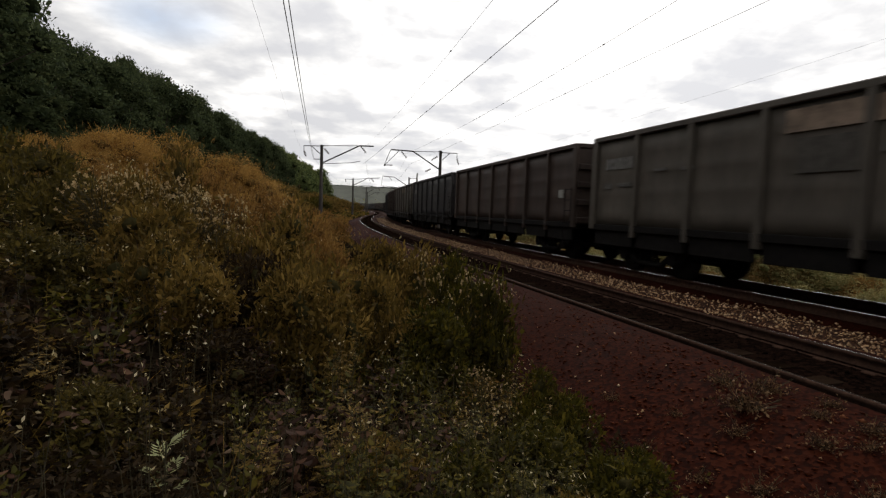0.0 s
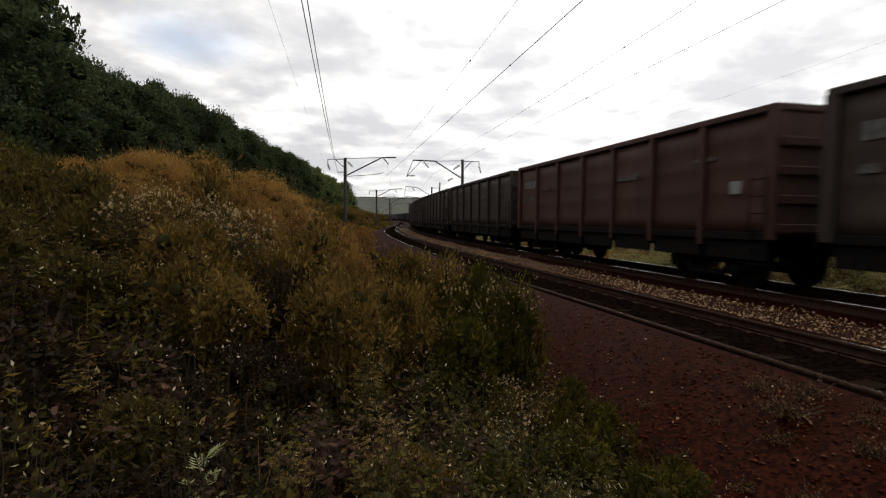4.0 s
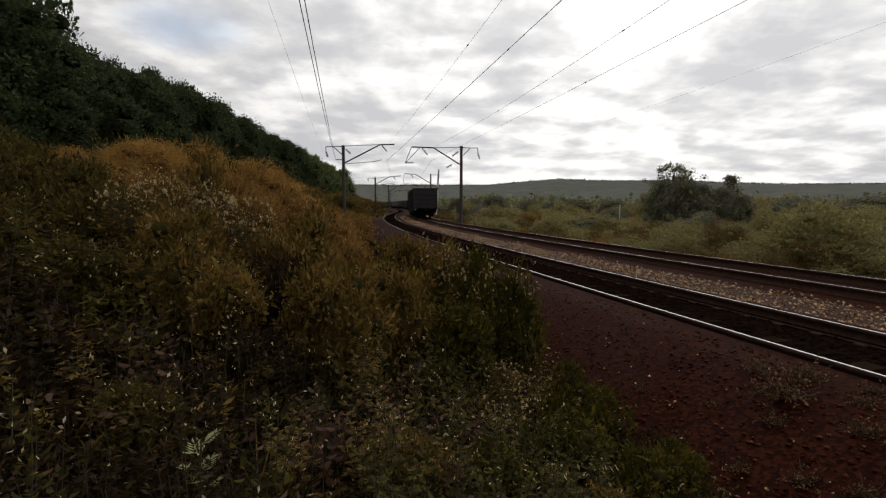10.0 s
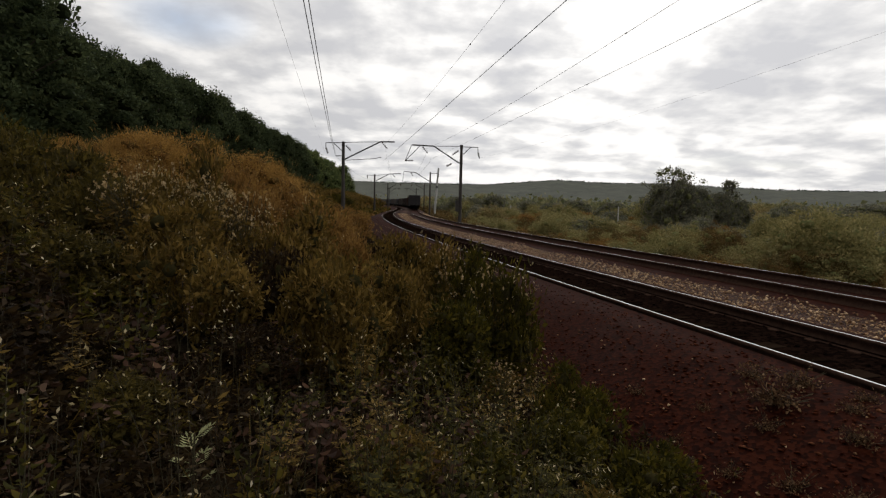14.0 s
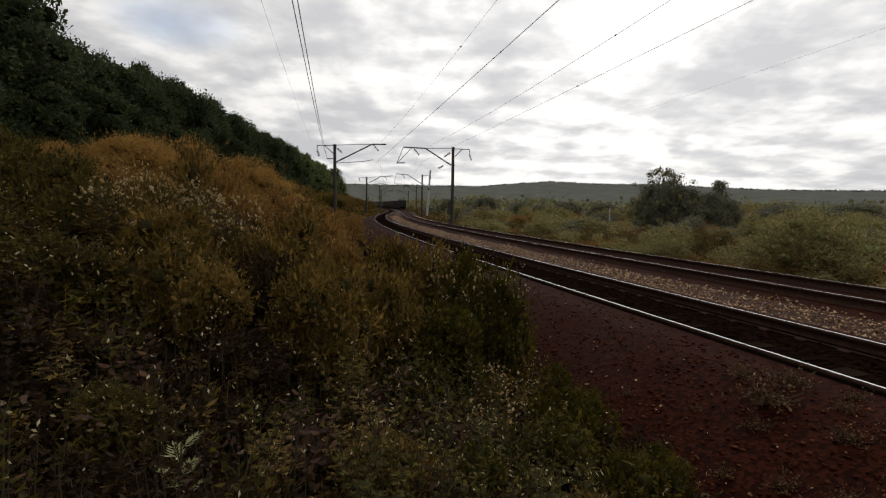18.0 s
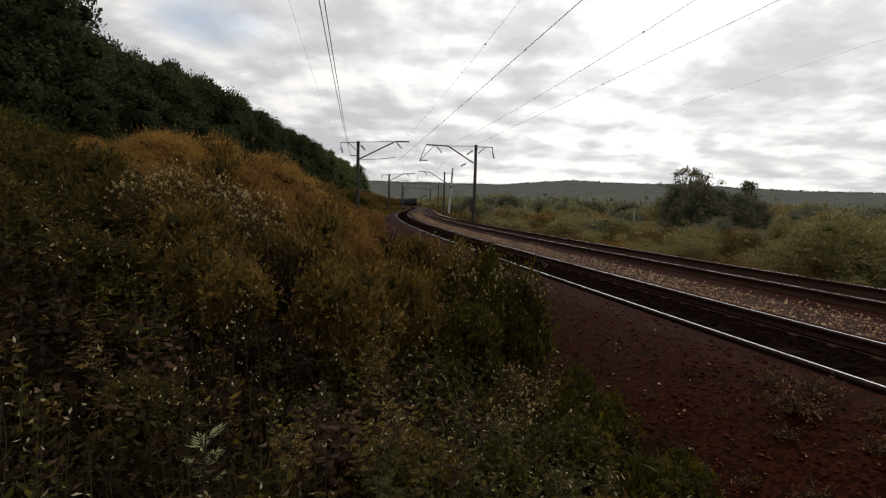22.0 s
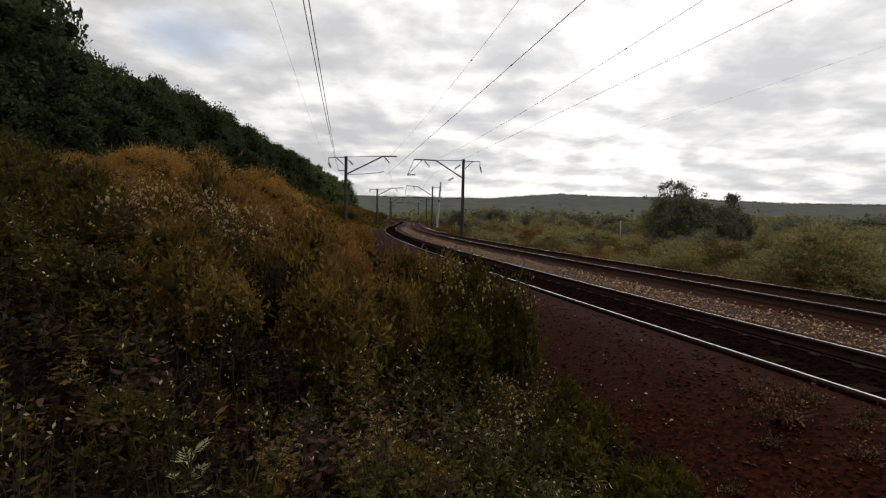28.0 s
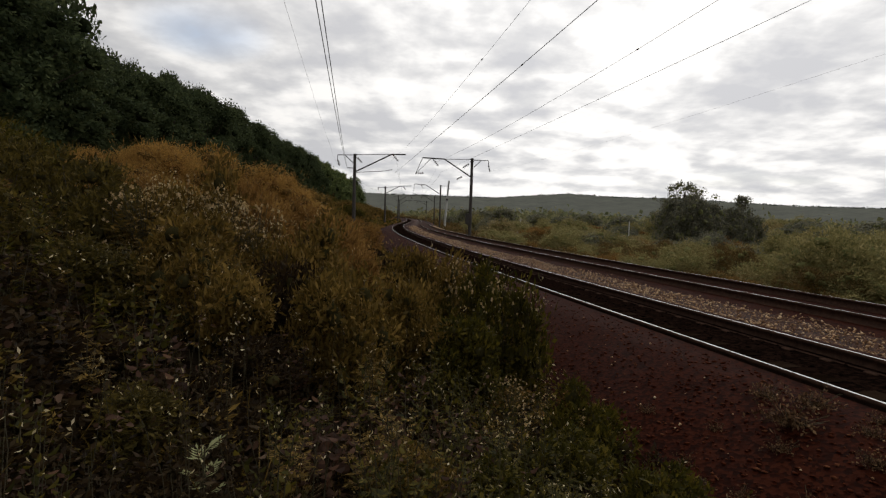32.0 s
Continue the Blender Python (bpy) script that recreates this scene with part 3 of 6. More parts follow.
mast("catenary_pole", 105, 7.43, 7.98, [(-0.2, 6.2), (-3.0, 7.9), (-5.3, 8.05)], [((-5.3, 8.05), (-5.6, 6.0)), ((-5.5, 6.1), (-2.6, 5.9))], [((0, 7.8), (1.6, 7.8))],
     [((-4.0, 7.9), (-3.5, 7.2)), ((1.6, 7.8), (1.7, 7.1))], "distant concrete catenary pole beside the curve")
mast("catenary_pole", -5, -6.6, 7.7, [(0.15, 5.98), (3.8, 7.9), (6.3, 7.94)], [((0.1, 5.87), (4.8, 6.12))], [((-1.2, 7.2), (0.2, 7.2)), ((-0.8, 6.4), (0, 6.4))],
     [((5.2, 7.9), (5.8, 7.2))], "dark concrete catenary pole beside the track")
mast("catenary_pole", 2, 7.6, 7.88, [(-0.2, 5.97), (-2.97, 7.66), (-5.3, 7.71)], [((-5.3, 7.71), (-6.0, 6.4))], [((0, 7.0), (2.0, 7.0))],
     [((-4.2, 7.6), (-3.6, 6.9))], "dark concrete catenary pole beside the track")
for s, o in ((158, -3.5), (158, 7.6), (210, -3.4), (210, 7.6)):
    sg = 1 if o < 0 else -1
    mast("catenary_pole", s, o, 7.8, [(0.2 * sg, 6.0), (2.9 * sg, 7.6), (5.0 * sg, 7.7)], [((0, 7.3), (2.9 * sg, 7.6))], [((-1.5 * sg, 7.3), (0, 7.3))], [((3.6 * sg, 7.6), (4.1 * sg, 6.9))], "far concrete catenary pole beside the curve")

box_on_pole = tagged(new("switch_box"), "dark steel switch box fixed on a catenary pole", "switch box")
place(box_on_pole, 54.85, 7.1)
bm = bmesh.new()
box(bm, -0.2, 0.2, -0.15, 0.15, 0.85, 2.0, 0.02)
part("casing", bm, M["steel_dark"], box_on_pole)
for z in (0.8, 1.9):
    bm = bmesh.new()
    box(bm, -0.05, 0.45, -0.03, 0.03, z, z + 0.06)
    part("bracket", bm, M["steel_dark"], box_on_pole)
rodm = bmesh.new()
rod(rodm, (0, 0, -1.0), (0, 0, 0.85), 0.03, seg=6)
part("drive_rod", rodm, M["steel_dark"], box_on_pole)

lean = tagged(new("concrete_post"), "pale leaning concrete post beside the far track", "post")
place(lean, 108, 8.8)
bm = bmesh.new()
rod(bm, (-0.28, 0, -1.0), (0.42, 0, 9.1), 0.26, 0.17, 12)
part("shaft", bm, M["concrete_white"], lean)
bm = bmesh.new()
rod(bm, (0.13, 0, 5.0), (0.16, 0, 5.35), 0.26, 0.25, 12)
part("band", bm, M["steel_dark"], lean, "dark steel band")
for x, y, h in ((13.0, 86.0, 3.4), (30.6, 84.0, 3.6)):
    post = tagged(new("marker_post"), "thin pale marker post standing in the grass", "post")
    z = float(land(np.array([x]), np.array([y]))[0])
    post.location = (x, y, z)
    bm = bmesh.new()
    rod(bm, (0, 0, -0.3), (0, 0, h), 0.10, 0.09, 8)
    part("shaft", bm, M["concrete_white"], post)
    bm = bmesh.new()
    rod(bm, (0, 0, h), (0, 0, h + 0.12), 0.12, 0.05, 8)
    part("cap", bm, M["concrete"], post)


def span(name, a, b, sag, label, r=0.012, clamps=()):
    """A wire from a to b, each (s, offset, z), with its sag."""
    A, B = Vector(on_line([a[0]], a[1], a[2])[0]), Vector(on_line([b[0]], b[1], b[2])[0])
    u = np.linspace(0, 1, 25)
    P = np.array(A)[None] + u[:, None] * np.array(B - A)[None]
    P[:, 2] -= 4 * sag * u * (1 - u)
    V, F = tubes(P[None], np.full((1, 25), r), 6)
    ob = new(name, mesh_of(name, V, F, M["wire"], None, True))
    tagged(ob, label, "overhead wire", group="overhead wires")
    for c in clamps:
        k = np.array([np.interp(c, u, P[:, i]) for i in range(3)])
        bm = bmesh.new()
        d = (B - A).normalized() * 0.07
        rod(bm, Vector(k) - d * 0.7, Vector(k) + d * 0.7, 0.022, seg=6)
        part("clamp", bm, M["steel_dark"], ob)
    return ob


span("contact_wire", (55, -0.75, 6.0), (2, 0.1, 6.62), 0.05, "thin taut contact wire above the near track", 0.010, (0.3, 0.55, 0.72))
span("contact_wire", (2, 0.1, 6.62), (-48, 0.0, 6.0), 0.05, "thin taut contact wire above the near track", 0.010)
span("messenger_wire", (55, -1.2, 7.2), (2, -1.2, 7.2), 0.5, "thin sagging messenger wire above the near track", 0.0045, (0.7,))
span("messenger_wire", (2, -1.2, 7.2), (-48, 0.0, 7.2), 0.5, "thin sagging messenger wire above the near track", 0.0045)
span("contact_wire", (55, 4.0, 6.2), (2, 4.25, 6.45), 0.03, "thin taut contact wire above the far track", 0.006, (0.35, 0.66))
span("contact_wire", (2, 4.25, 6.45), (-48, 4.3, 6.2), 0.03, "thin taut contact wire above the far track", 0.006)
span("messenger_wire", (55, 3.3, 7.2), (2, 3.25, 7.3), 0.5, "thin sagging messenger wire above the far track", 0.0065, (0.5, 0.74))
span("messenger_wire", (2, 3.25, 7.3), (-48, 4.0, 7.2), 0.5, "thin sagging messenger wire above the far track", 0.0065)
for k in (0.0, 0.14):
    span("feeder_wire", (55, -5.71 + k * 0.3, 6.3), (-5, -6.85 + k, 6.3), 0.6, "dark feeder cable strung between poles over the bank", 0.011)
span("telegraph_wire", (55, -6.69, 6.55), (-5, -7.5, 6.5), 0.5, "faint thin wire strung over the bank", 0.003)
span("telegraph_wire", (55, 9.4, 6.6), (2, 9.55, 6.95), 0.5, "faint thin wire on the field side", 0.0025)
for a, b in ((55, 105), (105, 158), (158, 210)):
    span("contact_wire", (a, -0.3, 6.0), (b, -0.3, 6.0), 0.05, "thin contact wire above the near track", 0.009)
    span("contact_wire", (a, 4.1, 6.1), (b, 4.1, 6.1), 0.05, "thin contact wire above the far track", 0.009)
    span("messenger_wire", (a, -0.6, 7.2), (b, -0.6, 7.2), 0.6, "thin messenger wire above the near track", 0.006)
    span("messenger_wire", (a, 3.8, 7.2), (b, 3.8, 7.2), 0.6, "thin messenger wire above the far track", 0.006)
    span("feeder_wire", (a, -5.7 if a < 100 else -4.6, 6.3), (b, -4.6, 6.3), 0.6, "dark feeder cable strung between poles", 0.009)


# ---- plants ----
def random_dirs(n, up=0.0):
    v = rng.normal(size=(n, 3))
    v[:, 2] += up
    return unit(v)


def sides_of(way):
    return unit(np.cross(way, random_dirs(len(way))))


def weeds(name, xy, height, per, leaf, slim, mats, label, category, lean=0.25, droop=0.1, spreadr=0.16, stems=True):
    """Many leafy stalks: one object of stuff. per: leaves a stalk; leaf: length of a leaf."""
    n = len(xy)
    base = np.stack([xy[:, 0], xy[:, 1], land(xy[:, 0], xy[:, 1]) - 0.03], -1)
    tilt = rng.normal(size=(n, 2)) * lean
    top = base + np.stack([tilt[:, 0] * height, tilt[:, 1] * height, height], -1)
    u = rng.random((n, per)) ** 0.8
    at = base[:, None] + (top - base)[:, None] * u[..., None]
    ang = rng.random((n, per)) * 2 * np.pi
    rad = rng.random((n, per)) ** 0.7 * spreadr * height[:, None] * (1.25 - 0.8 * u)
    at[..., 0] += np.cos(ang) * rad
    at[..., 1] += np.sin(ang) * rad
    way = np.stack([np.cos(ang), np.sin(ang), 0.35 - droop + rng.normal(size=ang.shape) * 0.45], -1).reshape(-1, 3)
    way = unit(way)
    ln = (leaf * (0.6 + 0.8 * rng.random((n, per)))).ravel()
    V, F = blades(at.reshape(-1, 3), way, sides_of(way), ln, ln * slim)
    sl = np.zeros(len(F), int)
    if stems:
        mid = (base + top) / 2 + np.stack([tilt[:, 1], tilt[:, 0], 0 * height], -1) * 0.1
        sv, sf = tubes(np.stack([base, mid, top], 1), np.tile([0.006, 0.004, 0.002], (n, 1)) * np.clip(height / 0.7, 0.7, 3)[:, None], 3)
        V, F2 = join((V, F), (sv, sf))
        sl = np.concatenate([sl, np.ones(len(sf), int)])
        F = F2
    ob = new(name, mesh_of(name, V, F, mats, sl))
    return tagged(ob, label, category, kind="stuff"), top


def bank_points(n, r0, r1, az0=-52, az1=46, o0=-18, o1=-2.9, power=1.0):
    """Plan points on the bank, denser towards the viewer."""
    out = np.zeros((0, 2))
    while len(out) < n:
        r = r0 * (r1 / r0) ** (rng.random(4 * n) ** power)
        a = np.radians(az0 + (az1 - az0) * rng.random(4 * n))
        p = np.stack([r * np.sin(a), r * np.cos(a)], -1)
        s, o = to_line(p[:, 0], p[:, 1])
        edge = o1 + 0.28 * np.sin(s * 1.7 + 1) + 0.18 * np.sin(s * 4.1) + rng.normal(size=len(s)) * 0.22
        out = np.concatenate([out, p[(o > o0) & (o < edge)]])
    return out[:n]


def patch(xy, scale, seed):
    """Smooth 0..1 values over the plan: where one kind of plant prevails."""
    x, y = xy[:, 0] / scale + seed * 3.7, xy[:, 1] / scale + seed * 1.9
    return 0.5 + 0.25 * (np.sin(x + 1.7 * np.sin(y * 0.7)) + np.sin(y * 1.3 + 1.1 * np.sin(x * 0.9 + seed)))


def tall(xy):
    """Height of the weeds over the plan."""
    s, o = to_line(xy[:, 0], xy[:, 1])
    r = np.hypot(xy[:, 0], xy[:, 1])
    h = 0.40 + 0.06 * np.clip(r - 2.0, 0, 9)
    h += 0.35 * np.exp(-((o + 3.9) / 0.9) ** 2) * np.clip((r - 6) / 3, 0, 1)
    h += np.where(o < -7, 0.15, 0)
    h *= 0.75 + 0.5 * patch(xy, 1.1, 2)
    return 0.5 * h * (0.5 + 0.7 * rng.random(len(xy)))


greens, dries = [M["leaf_green"], M["stalk"]], [M["leaf_dry_shaded"], M["stalk"]]
olives = [M["leaf_olive"], M["stalk"]]
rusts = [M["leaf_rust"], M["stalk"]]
tips = []
for n, r0, r1, per, leaf in ((620, 1.15, 3.2, 42, 0.042), (900, 3.0, 8.0, 40, 0.066), (1300, 7.5, 20.0, 42, 0.10), (1200, 19.0, 60.0, 26, 0.22), (900, 58.0, 200.0, 22, 0.5)):
    p = bank_points(n * 2, r0, r1)
    k = patch(p, 1.6, 1) + rng.normal(size=len(p)) * 0.18
    hole = (patch(p, 0.33, 11) < 0.36) & (p[:, 0] > -0.5 * p[:, 1]) & (np.hypot(p[:, 0], p[:, 1]) < 7) & (rng.random(len(p)) < 0.85)
    p, k = p[~hole], k[~hole]
    s, o = to_line(p[:, 0], p[:, 1])
    k = k - np.clip((-o - 6.5) * 0.09, 0, 0.5)
    # weeds at the left take the dark leaf colour, standing for shade there
    shaded_left = (p[:, 0] < (np.where(p[:, 1] < 5, -0.56, -0.72) + rng.normal(size=len(p)) * 0.16) * p[:, 1]) & (rng.random(len(p)) < 0.85)
    for nm, sel, mats, words, slim in (("green_weeds", (k > 0.5) & ~shaded_left, greens, "dense dark green leafy weeds on the bank", 0.34), ("olive_weeds", (k <= 0.5) & (k > 0.22) & ~shaded_left, olives, "olive and yellowing leafy weeds on the bank", 0.30), ("dry_weeds", shaded_left | ((k <= 0.22) & (p[:, 1] < 5)), dries, "dry brown autumn weeds on the bank, darkened in colour for shade", 0.42), ("rust_weeds", (k <= 0.22) & (p[:, 1] >= 5) & ~shaded_left, rusts, "rusty brown autumn weeds on the bank", 0.34)):
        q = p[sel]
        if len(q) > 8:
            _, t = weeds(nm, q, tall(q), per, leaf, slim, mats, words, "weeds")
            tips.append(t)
tips = np.concatenate(tips)
p = bank_points(1500, 1.25, 4.2, az0=-56, az1=8)
weeds("low_weeds", p[::2], 0.10 + 0.22 * rng.random(len(p[::2])), 34, 0.040, 0.42, [M["leaf_dry_shaded"], M["stalk"]], "low brown withered weeds on the bank, darkened in colour for shade", "weeds", spreadr=0.45)
p = bank_points(1500, 0.9, 9.0, az0=50, az1=304, o0=-30)
weeds("low_weeds", p, 0.10 + 0.25 * rng.random(len(p)), 40, 0.035, 0.42, [M["leaf_dry_shaded"], M["stalk"]], "low dark brown withered weeds round the path", "weeds", spreadr=0.5)

# grass blades between the weeds
p = bank_points(600, 1.9, 16.0, o1=-2.7)
z = land(p[:, 0], p[:, 1])
n = len(p)
ln = 0.15 + 0.35 * rng.random(n) ** 1.5
way = unit(np.stack([rng.normal(size=n) * 0.6, rng.normal(size=n) * 0.6, np.ones(n)], -1))
V, F = blades(np.stack([p[:, 0], p[:, 1], z - 0.02], -1), way, sides_of(way), ln, 0.003 + 0.005 * rng.random(n), 0.1)
tagged(new("grass", mesh_of("grass", V, F, M["leaf_olive"])), "thin blades of dull green grass on the bank", "grass", kind="stuff")

# pale seed tufts on the tips of the weeds, also standing for glints on leaves
r = np.hypot(tips[:, 0], tips[:, 1])
sel = tips[(r > 1.5) & (r < 9) & (rng.random(len(tips)) < 0.2) & (patch(tips[:, :2], 0.9, 5) > 0.42)]
sel = sel + np.array([0, 0, 0.08])
per = 6
at = np.repeat(sel, per, 0) + rng.normal(size=(len(sel) * per, 3)) * np.repeat(0.03 + 0.004 * np.hypot(sel[:, 0], sel[:, 1]), per)[:, None]
way = random_dirs(len(at), 0.5)
sz = np.repeat(0.0095 + 0.0013 * np.hypot(sel[:, 0], sel[:, 1]), per) * (0.5 + rng.random(len(at)))
V, F = blades(at, way, sides_of(way), sz * 2.2, sz * 0.8)
tagged(new("seed_heads", mesh_of("seed_heads", V, F, M["seed_glint_white"])), "small pale seed heads and painted leaf glints on weed tips", "seed heads", kind="stuff")


def seed_stalks(p, height, heads, size, spread):
    """Thin stalks that carry small pale seed heads above the weeds; the flecks also stand for leaf glints."""
    n = len(p)
    foot = np.stack([p[:, 0], p[:, 1], land(p[:, 0], p[:, 1]) - 0.02], -1)
    top = foot + np.stack([rng.normal(size=n) * 0.08, rng.normal(size=n) * 0.08, np.ones(n)], -1) * height[:, None]
    sv, sf = tubes(np.stack([foot, (foot + top) / 2 + rng.normal(size=(n, 3)) * 0.015, top], 1), np.tile([0.003, 0.0022, 0.001], (n, 1)), 3)
    at = np.repeat(top, heads, 0) + rng.normal(size=(n * heads, 3)) * np.array([spread, spread, spread * 1.4]) - np.array([0, 0, spread])
    way = random_dirs(len(at), 0.9)
    sz = np.repeat(size, heads) * (0.5 + rng.random(len(at)))
    V, F = blades(at, way, sides_of(way), sz, sz * 0.42)
    k = len(F)
    V, F = join((V, F), (sv, sf))
    ob = new("seed_stalks", mesh_of("seed_stalks", V, F, [M["seed_glint_white"], M["stalk"]], (np.arange(len(F)) >= k).astype(int)))
    return tagged(ob, "thin weed stalks with small pale seed heads and painted glints", "weeds", kind="stuff")


# flecks over the near bank, standing for leaf glints as well as seeds
p = bank_points(210, 1.9, 7.0, az0=-46, az1=24, o1=-3.2)
p = p[patch(p, 0.7, 6) > 0.38]
r = np.hypot(p[:, 0], p[:, 1])
seed_stalks(p, 0.42 + 0.05 * r + 0.25 * rng.random(len(p)), 5, 0.013 + 0.0022 * r, 0.04)
q = rng.random((75, 2))
p = np.stack([-4.0 + 1.9 * q[:, 0], 6.2 + 1.4 * q[:, 1]], -1)
seed_stalks(p, 0.95 + 0.45 * rng.random(len(p)), 6, np.full(len(p), 0.034), 0.07)
p = np.stack([0.0 + 1.2 * rng.random(40), 5.6 + 2.2 * rng.random(40)], -1)
seed_stalks(p, 1.05 + 0.4 * rng.random(len(p)), 5, np.full(len(p), 0.03), 0.05)

# withered leaves on stalks, low by the path
p = bank_points(70, 1.8, 5.5, az0=-44, az1=14)
p = p[patch(p, 0.8, 9) > 0.35]
n = len(p) * 7
at = np.repeat(np.stack([p[:, 0], p[:, 1], land(p[:, 0], p[:, 1]) + 0.25 + 0.35 * rng.random(len(p))], -1), 7, 0) + rng.normal(size=(n, 3)) * 0.06
way = unit(np.stack([rng.normal(size=n), rng.normal(size=n), -0.6 + 0.5 * rng.normal(size=n)], -1))
V, F = ovals(at, way, sides_of(way), 0.012 + 0.030 * rng.random(n) ** 1.5, 0.55 + 0.3 * rng.random(n))
tagged(new("withered_leaves", mesh_of("withered_leaves", V, F, M["leaf_fallen"], None, True)), "withered brown leaves among the weeds", "leaves", kind="stuff")


def herb(name, at, height, fans, label, mat):
    """A single plant whose pale, deeply cut leaves stand out."""
    th = tagged(new(name), label, "plant")
    th.location = at
    bm = bmesh.new()
    rod(bm, (0, 0, -0.05), (0.03, 0.02, height), 0.008, 0.004, 6)
    part("stalk", bm, M["stalk"], th)
    for i in range(fans):
        a = i * 2.4 + 0.4
        d = np.array([math.cos(a), math.sin(a), 0.55])
        d = d / np.linalg.norm(d)
        root = np.array([0.02, 0.01, height * (0.55 + 0.45 * i / fans)])
        k = 9
        t = np.linspace(0.25, 1, k)
        ln = 0.09
        base = root + d * (t * ln)[:, None]
        sd = unit(np.cross(d, np.array([0, 0, 1.0])))
        sg = np.where(np.arange(k) % 2 == 0, 1, -1)[:, None]
        way = unit(d[None] * 0.8 + sd[None] * sg * 0.75)
        way[-1] = d
        V, F = blades(base, way, np.cross(way, np.array([0.1, 0.1, 1.0])), 0.062 * (1.15 - 0.5 * t), np.full(k, 0.014))
        sv, sf = tubes(np.stack([root, root + d * ln])[None], np.full((1, 2), 0.002), 3)
        V, F = join((V, F), (sv, sf))
        part("leaf", mesh_of("leaf", V, F, mat), None, th)
    return th


herb("pale_herb", (-1.13, 2.24, -0.17), 0.55, 9, "pale silvery-green herb with deeply cut leaves", M["leaf_pale"])


def bed_height(x, y):
    s, o = to_line(np.array([x]), np.array([y]))
    return float(np.interp(o[0], [b[0] for b in bed], [b[1] for b in bed]) + np.interp(s[0], LINE_S, LINE_Z))


def stone_plant(at, size):
    th = tagged(new("dry_plant"), "low dry pale weed growing in the ballast", "plant")
    th.matrix_world = Matrix.Translation(at) @ Matrix.Diagonal((size, size, size, 1))
    n = 420
    a, r, u = rng.random(n) * 6.28, rng.random(n) ** 0.6 * 0.34, rng.random(n)
    lob = 0.55 + 0.3 * np.sin(3 * a + 5 * u + 9 * size) + 0.25 * np.sin(7 * a + 11 * size)
    base = np.stack([np.cos(a) * r * lob, np.sin(a) * r * lob * 0.8, 0.01 + u * 0.26 * lob * np.sqrt(np.clip(1 - (r / 0.37) ** 2, 0.05, 1))], -1)
    way = random_dirs(n, 0.5)
    V, F = blades(base, way, sides_of(way), 0.022 + 0.030 * rng.random(n), 0.013 + 0.016 * rng.random(n))
    part("foliage", mesh_of("foliage", V, F, M["leaf_withered"]), None, th)
    m = 9
    a = rng.random(m) * 6.28
    tip = np.stack([np.cos(a) * 0.24, np.sin(a) * 0.2, 0.1 + 0.2 * rng.random(m)], -1)
    V, F = tubes(np.stack([np.zeros((m, 3)), tip * 0.55, tip], 1), np.full((m, 3), 0.003), 3)
    part("stalk_tuft", mesh_of("stalk_tuft", V, F, M["stalk"]), None, th)


for x, y, k in ((2.95, 4.15, 1.15), (3.32, 4.38, 0.8), (3.08, 4.65, 0.7), (3.35, 3.81, 0.5), (2.22, 3.56, 0.4), (2.48, 3.25, 0.55), (2.98, 2.88, 0.6), (2.47, 4.4, 0.35), (3.3, 3.3, 0.4), (2.72, 3.9, 0.5), (3.1, 3.45, 0.6), (3.6, 4.0, 0.5), (2.7, 3.0, 0.5), (3.5, 3.5, 0.55), (2.3, 2.9, 0.5), (2.05, 4.1, 0.4), (2.1, 5.0, 0.4), (3.75, 3.1, 0.6), (3.2, 2.6, 0.6)):
    stone_plant((x, y, bed_height(x, y) - 0.02), k)


_c = np.array([(x, y, z) for x in (-1, 0, 1) for y in (-1, 0, 1) for z in (-1, 0, 1) if (x, y, z) != (0, 0, 0)], float)
KNOB_V = _c / np.linalg.norm(_c, axis=1, keepdims=True)
_at = {tuple(map(int, v)): k for k, v in enumerate(_c)}


def _knob_faces():
    out = []
    for ax in range(3):
        for sg in (-1, 1):
            for a in (-1, 0):
                for b in (-1, 0):
                    q = []
                    for u, w in ((a, b), (a + 1, b), (a + 1, b + 1), (a, b + 1)):
                        p = [0, 0, 0]
                        p[ax], p[(ax + 1) % 3], p[(ax + 2) % 3] = sg, u, w
                        q.append(_at[tuple(p)])
                    out.append(q if sg > 0 else q[::-1])
    return np.array(out)


KNOB_F = _knob_faces()


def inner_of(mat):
    return M.get({"leaf_oak": "inner_oak", "leaf_oak_haze": "inner_oak", "leaf_orange": "inner_brown", "leaf_rust": "inner_brown", "leaf_field": "inner_field", "leaf_straw": "inner_field", "leaf_thicket_haze": "inner_field", "leaf_hedge": "inner_field"}.get(mat.name, "inner"))


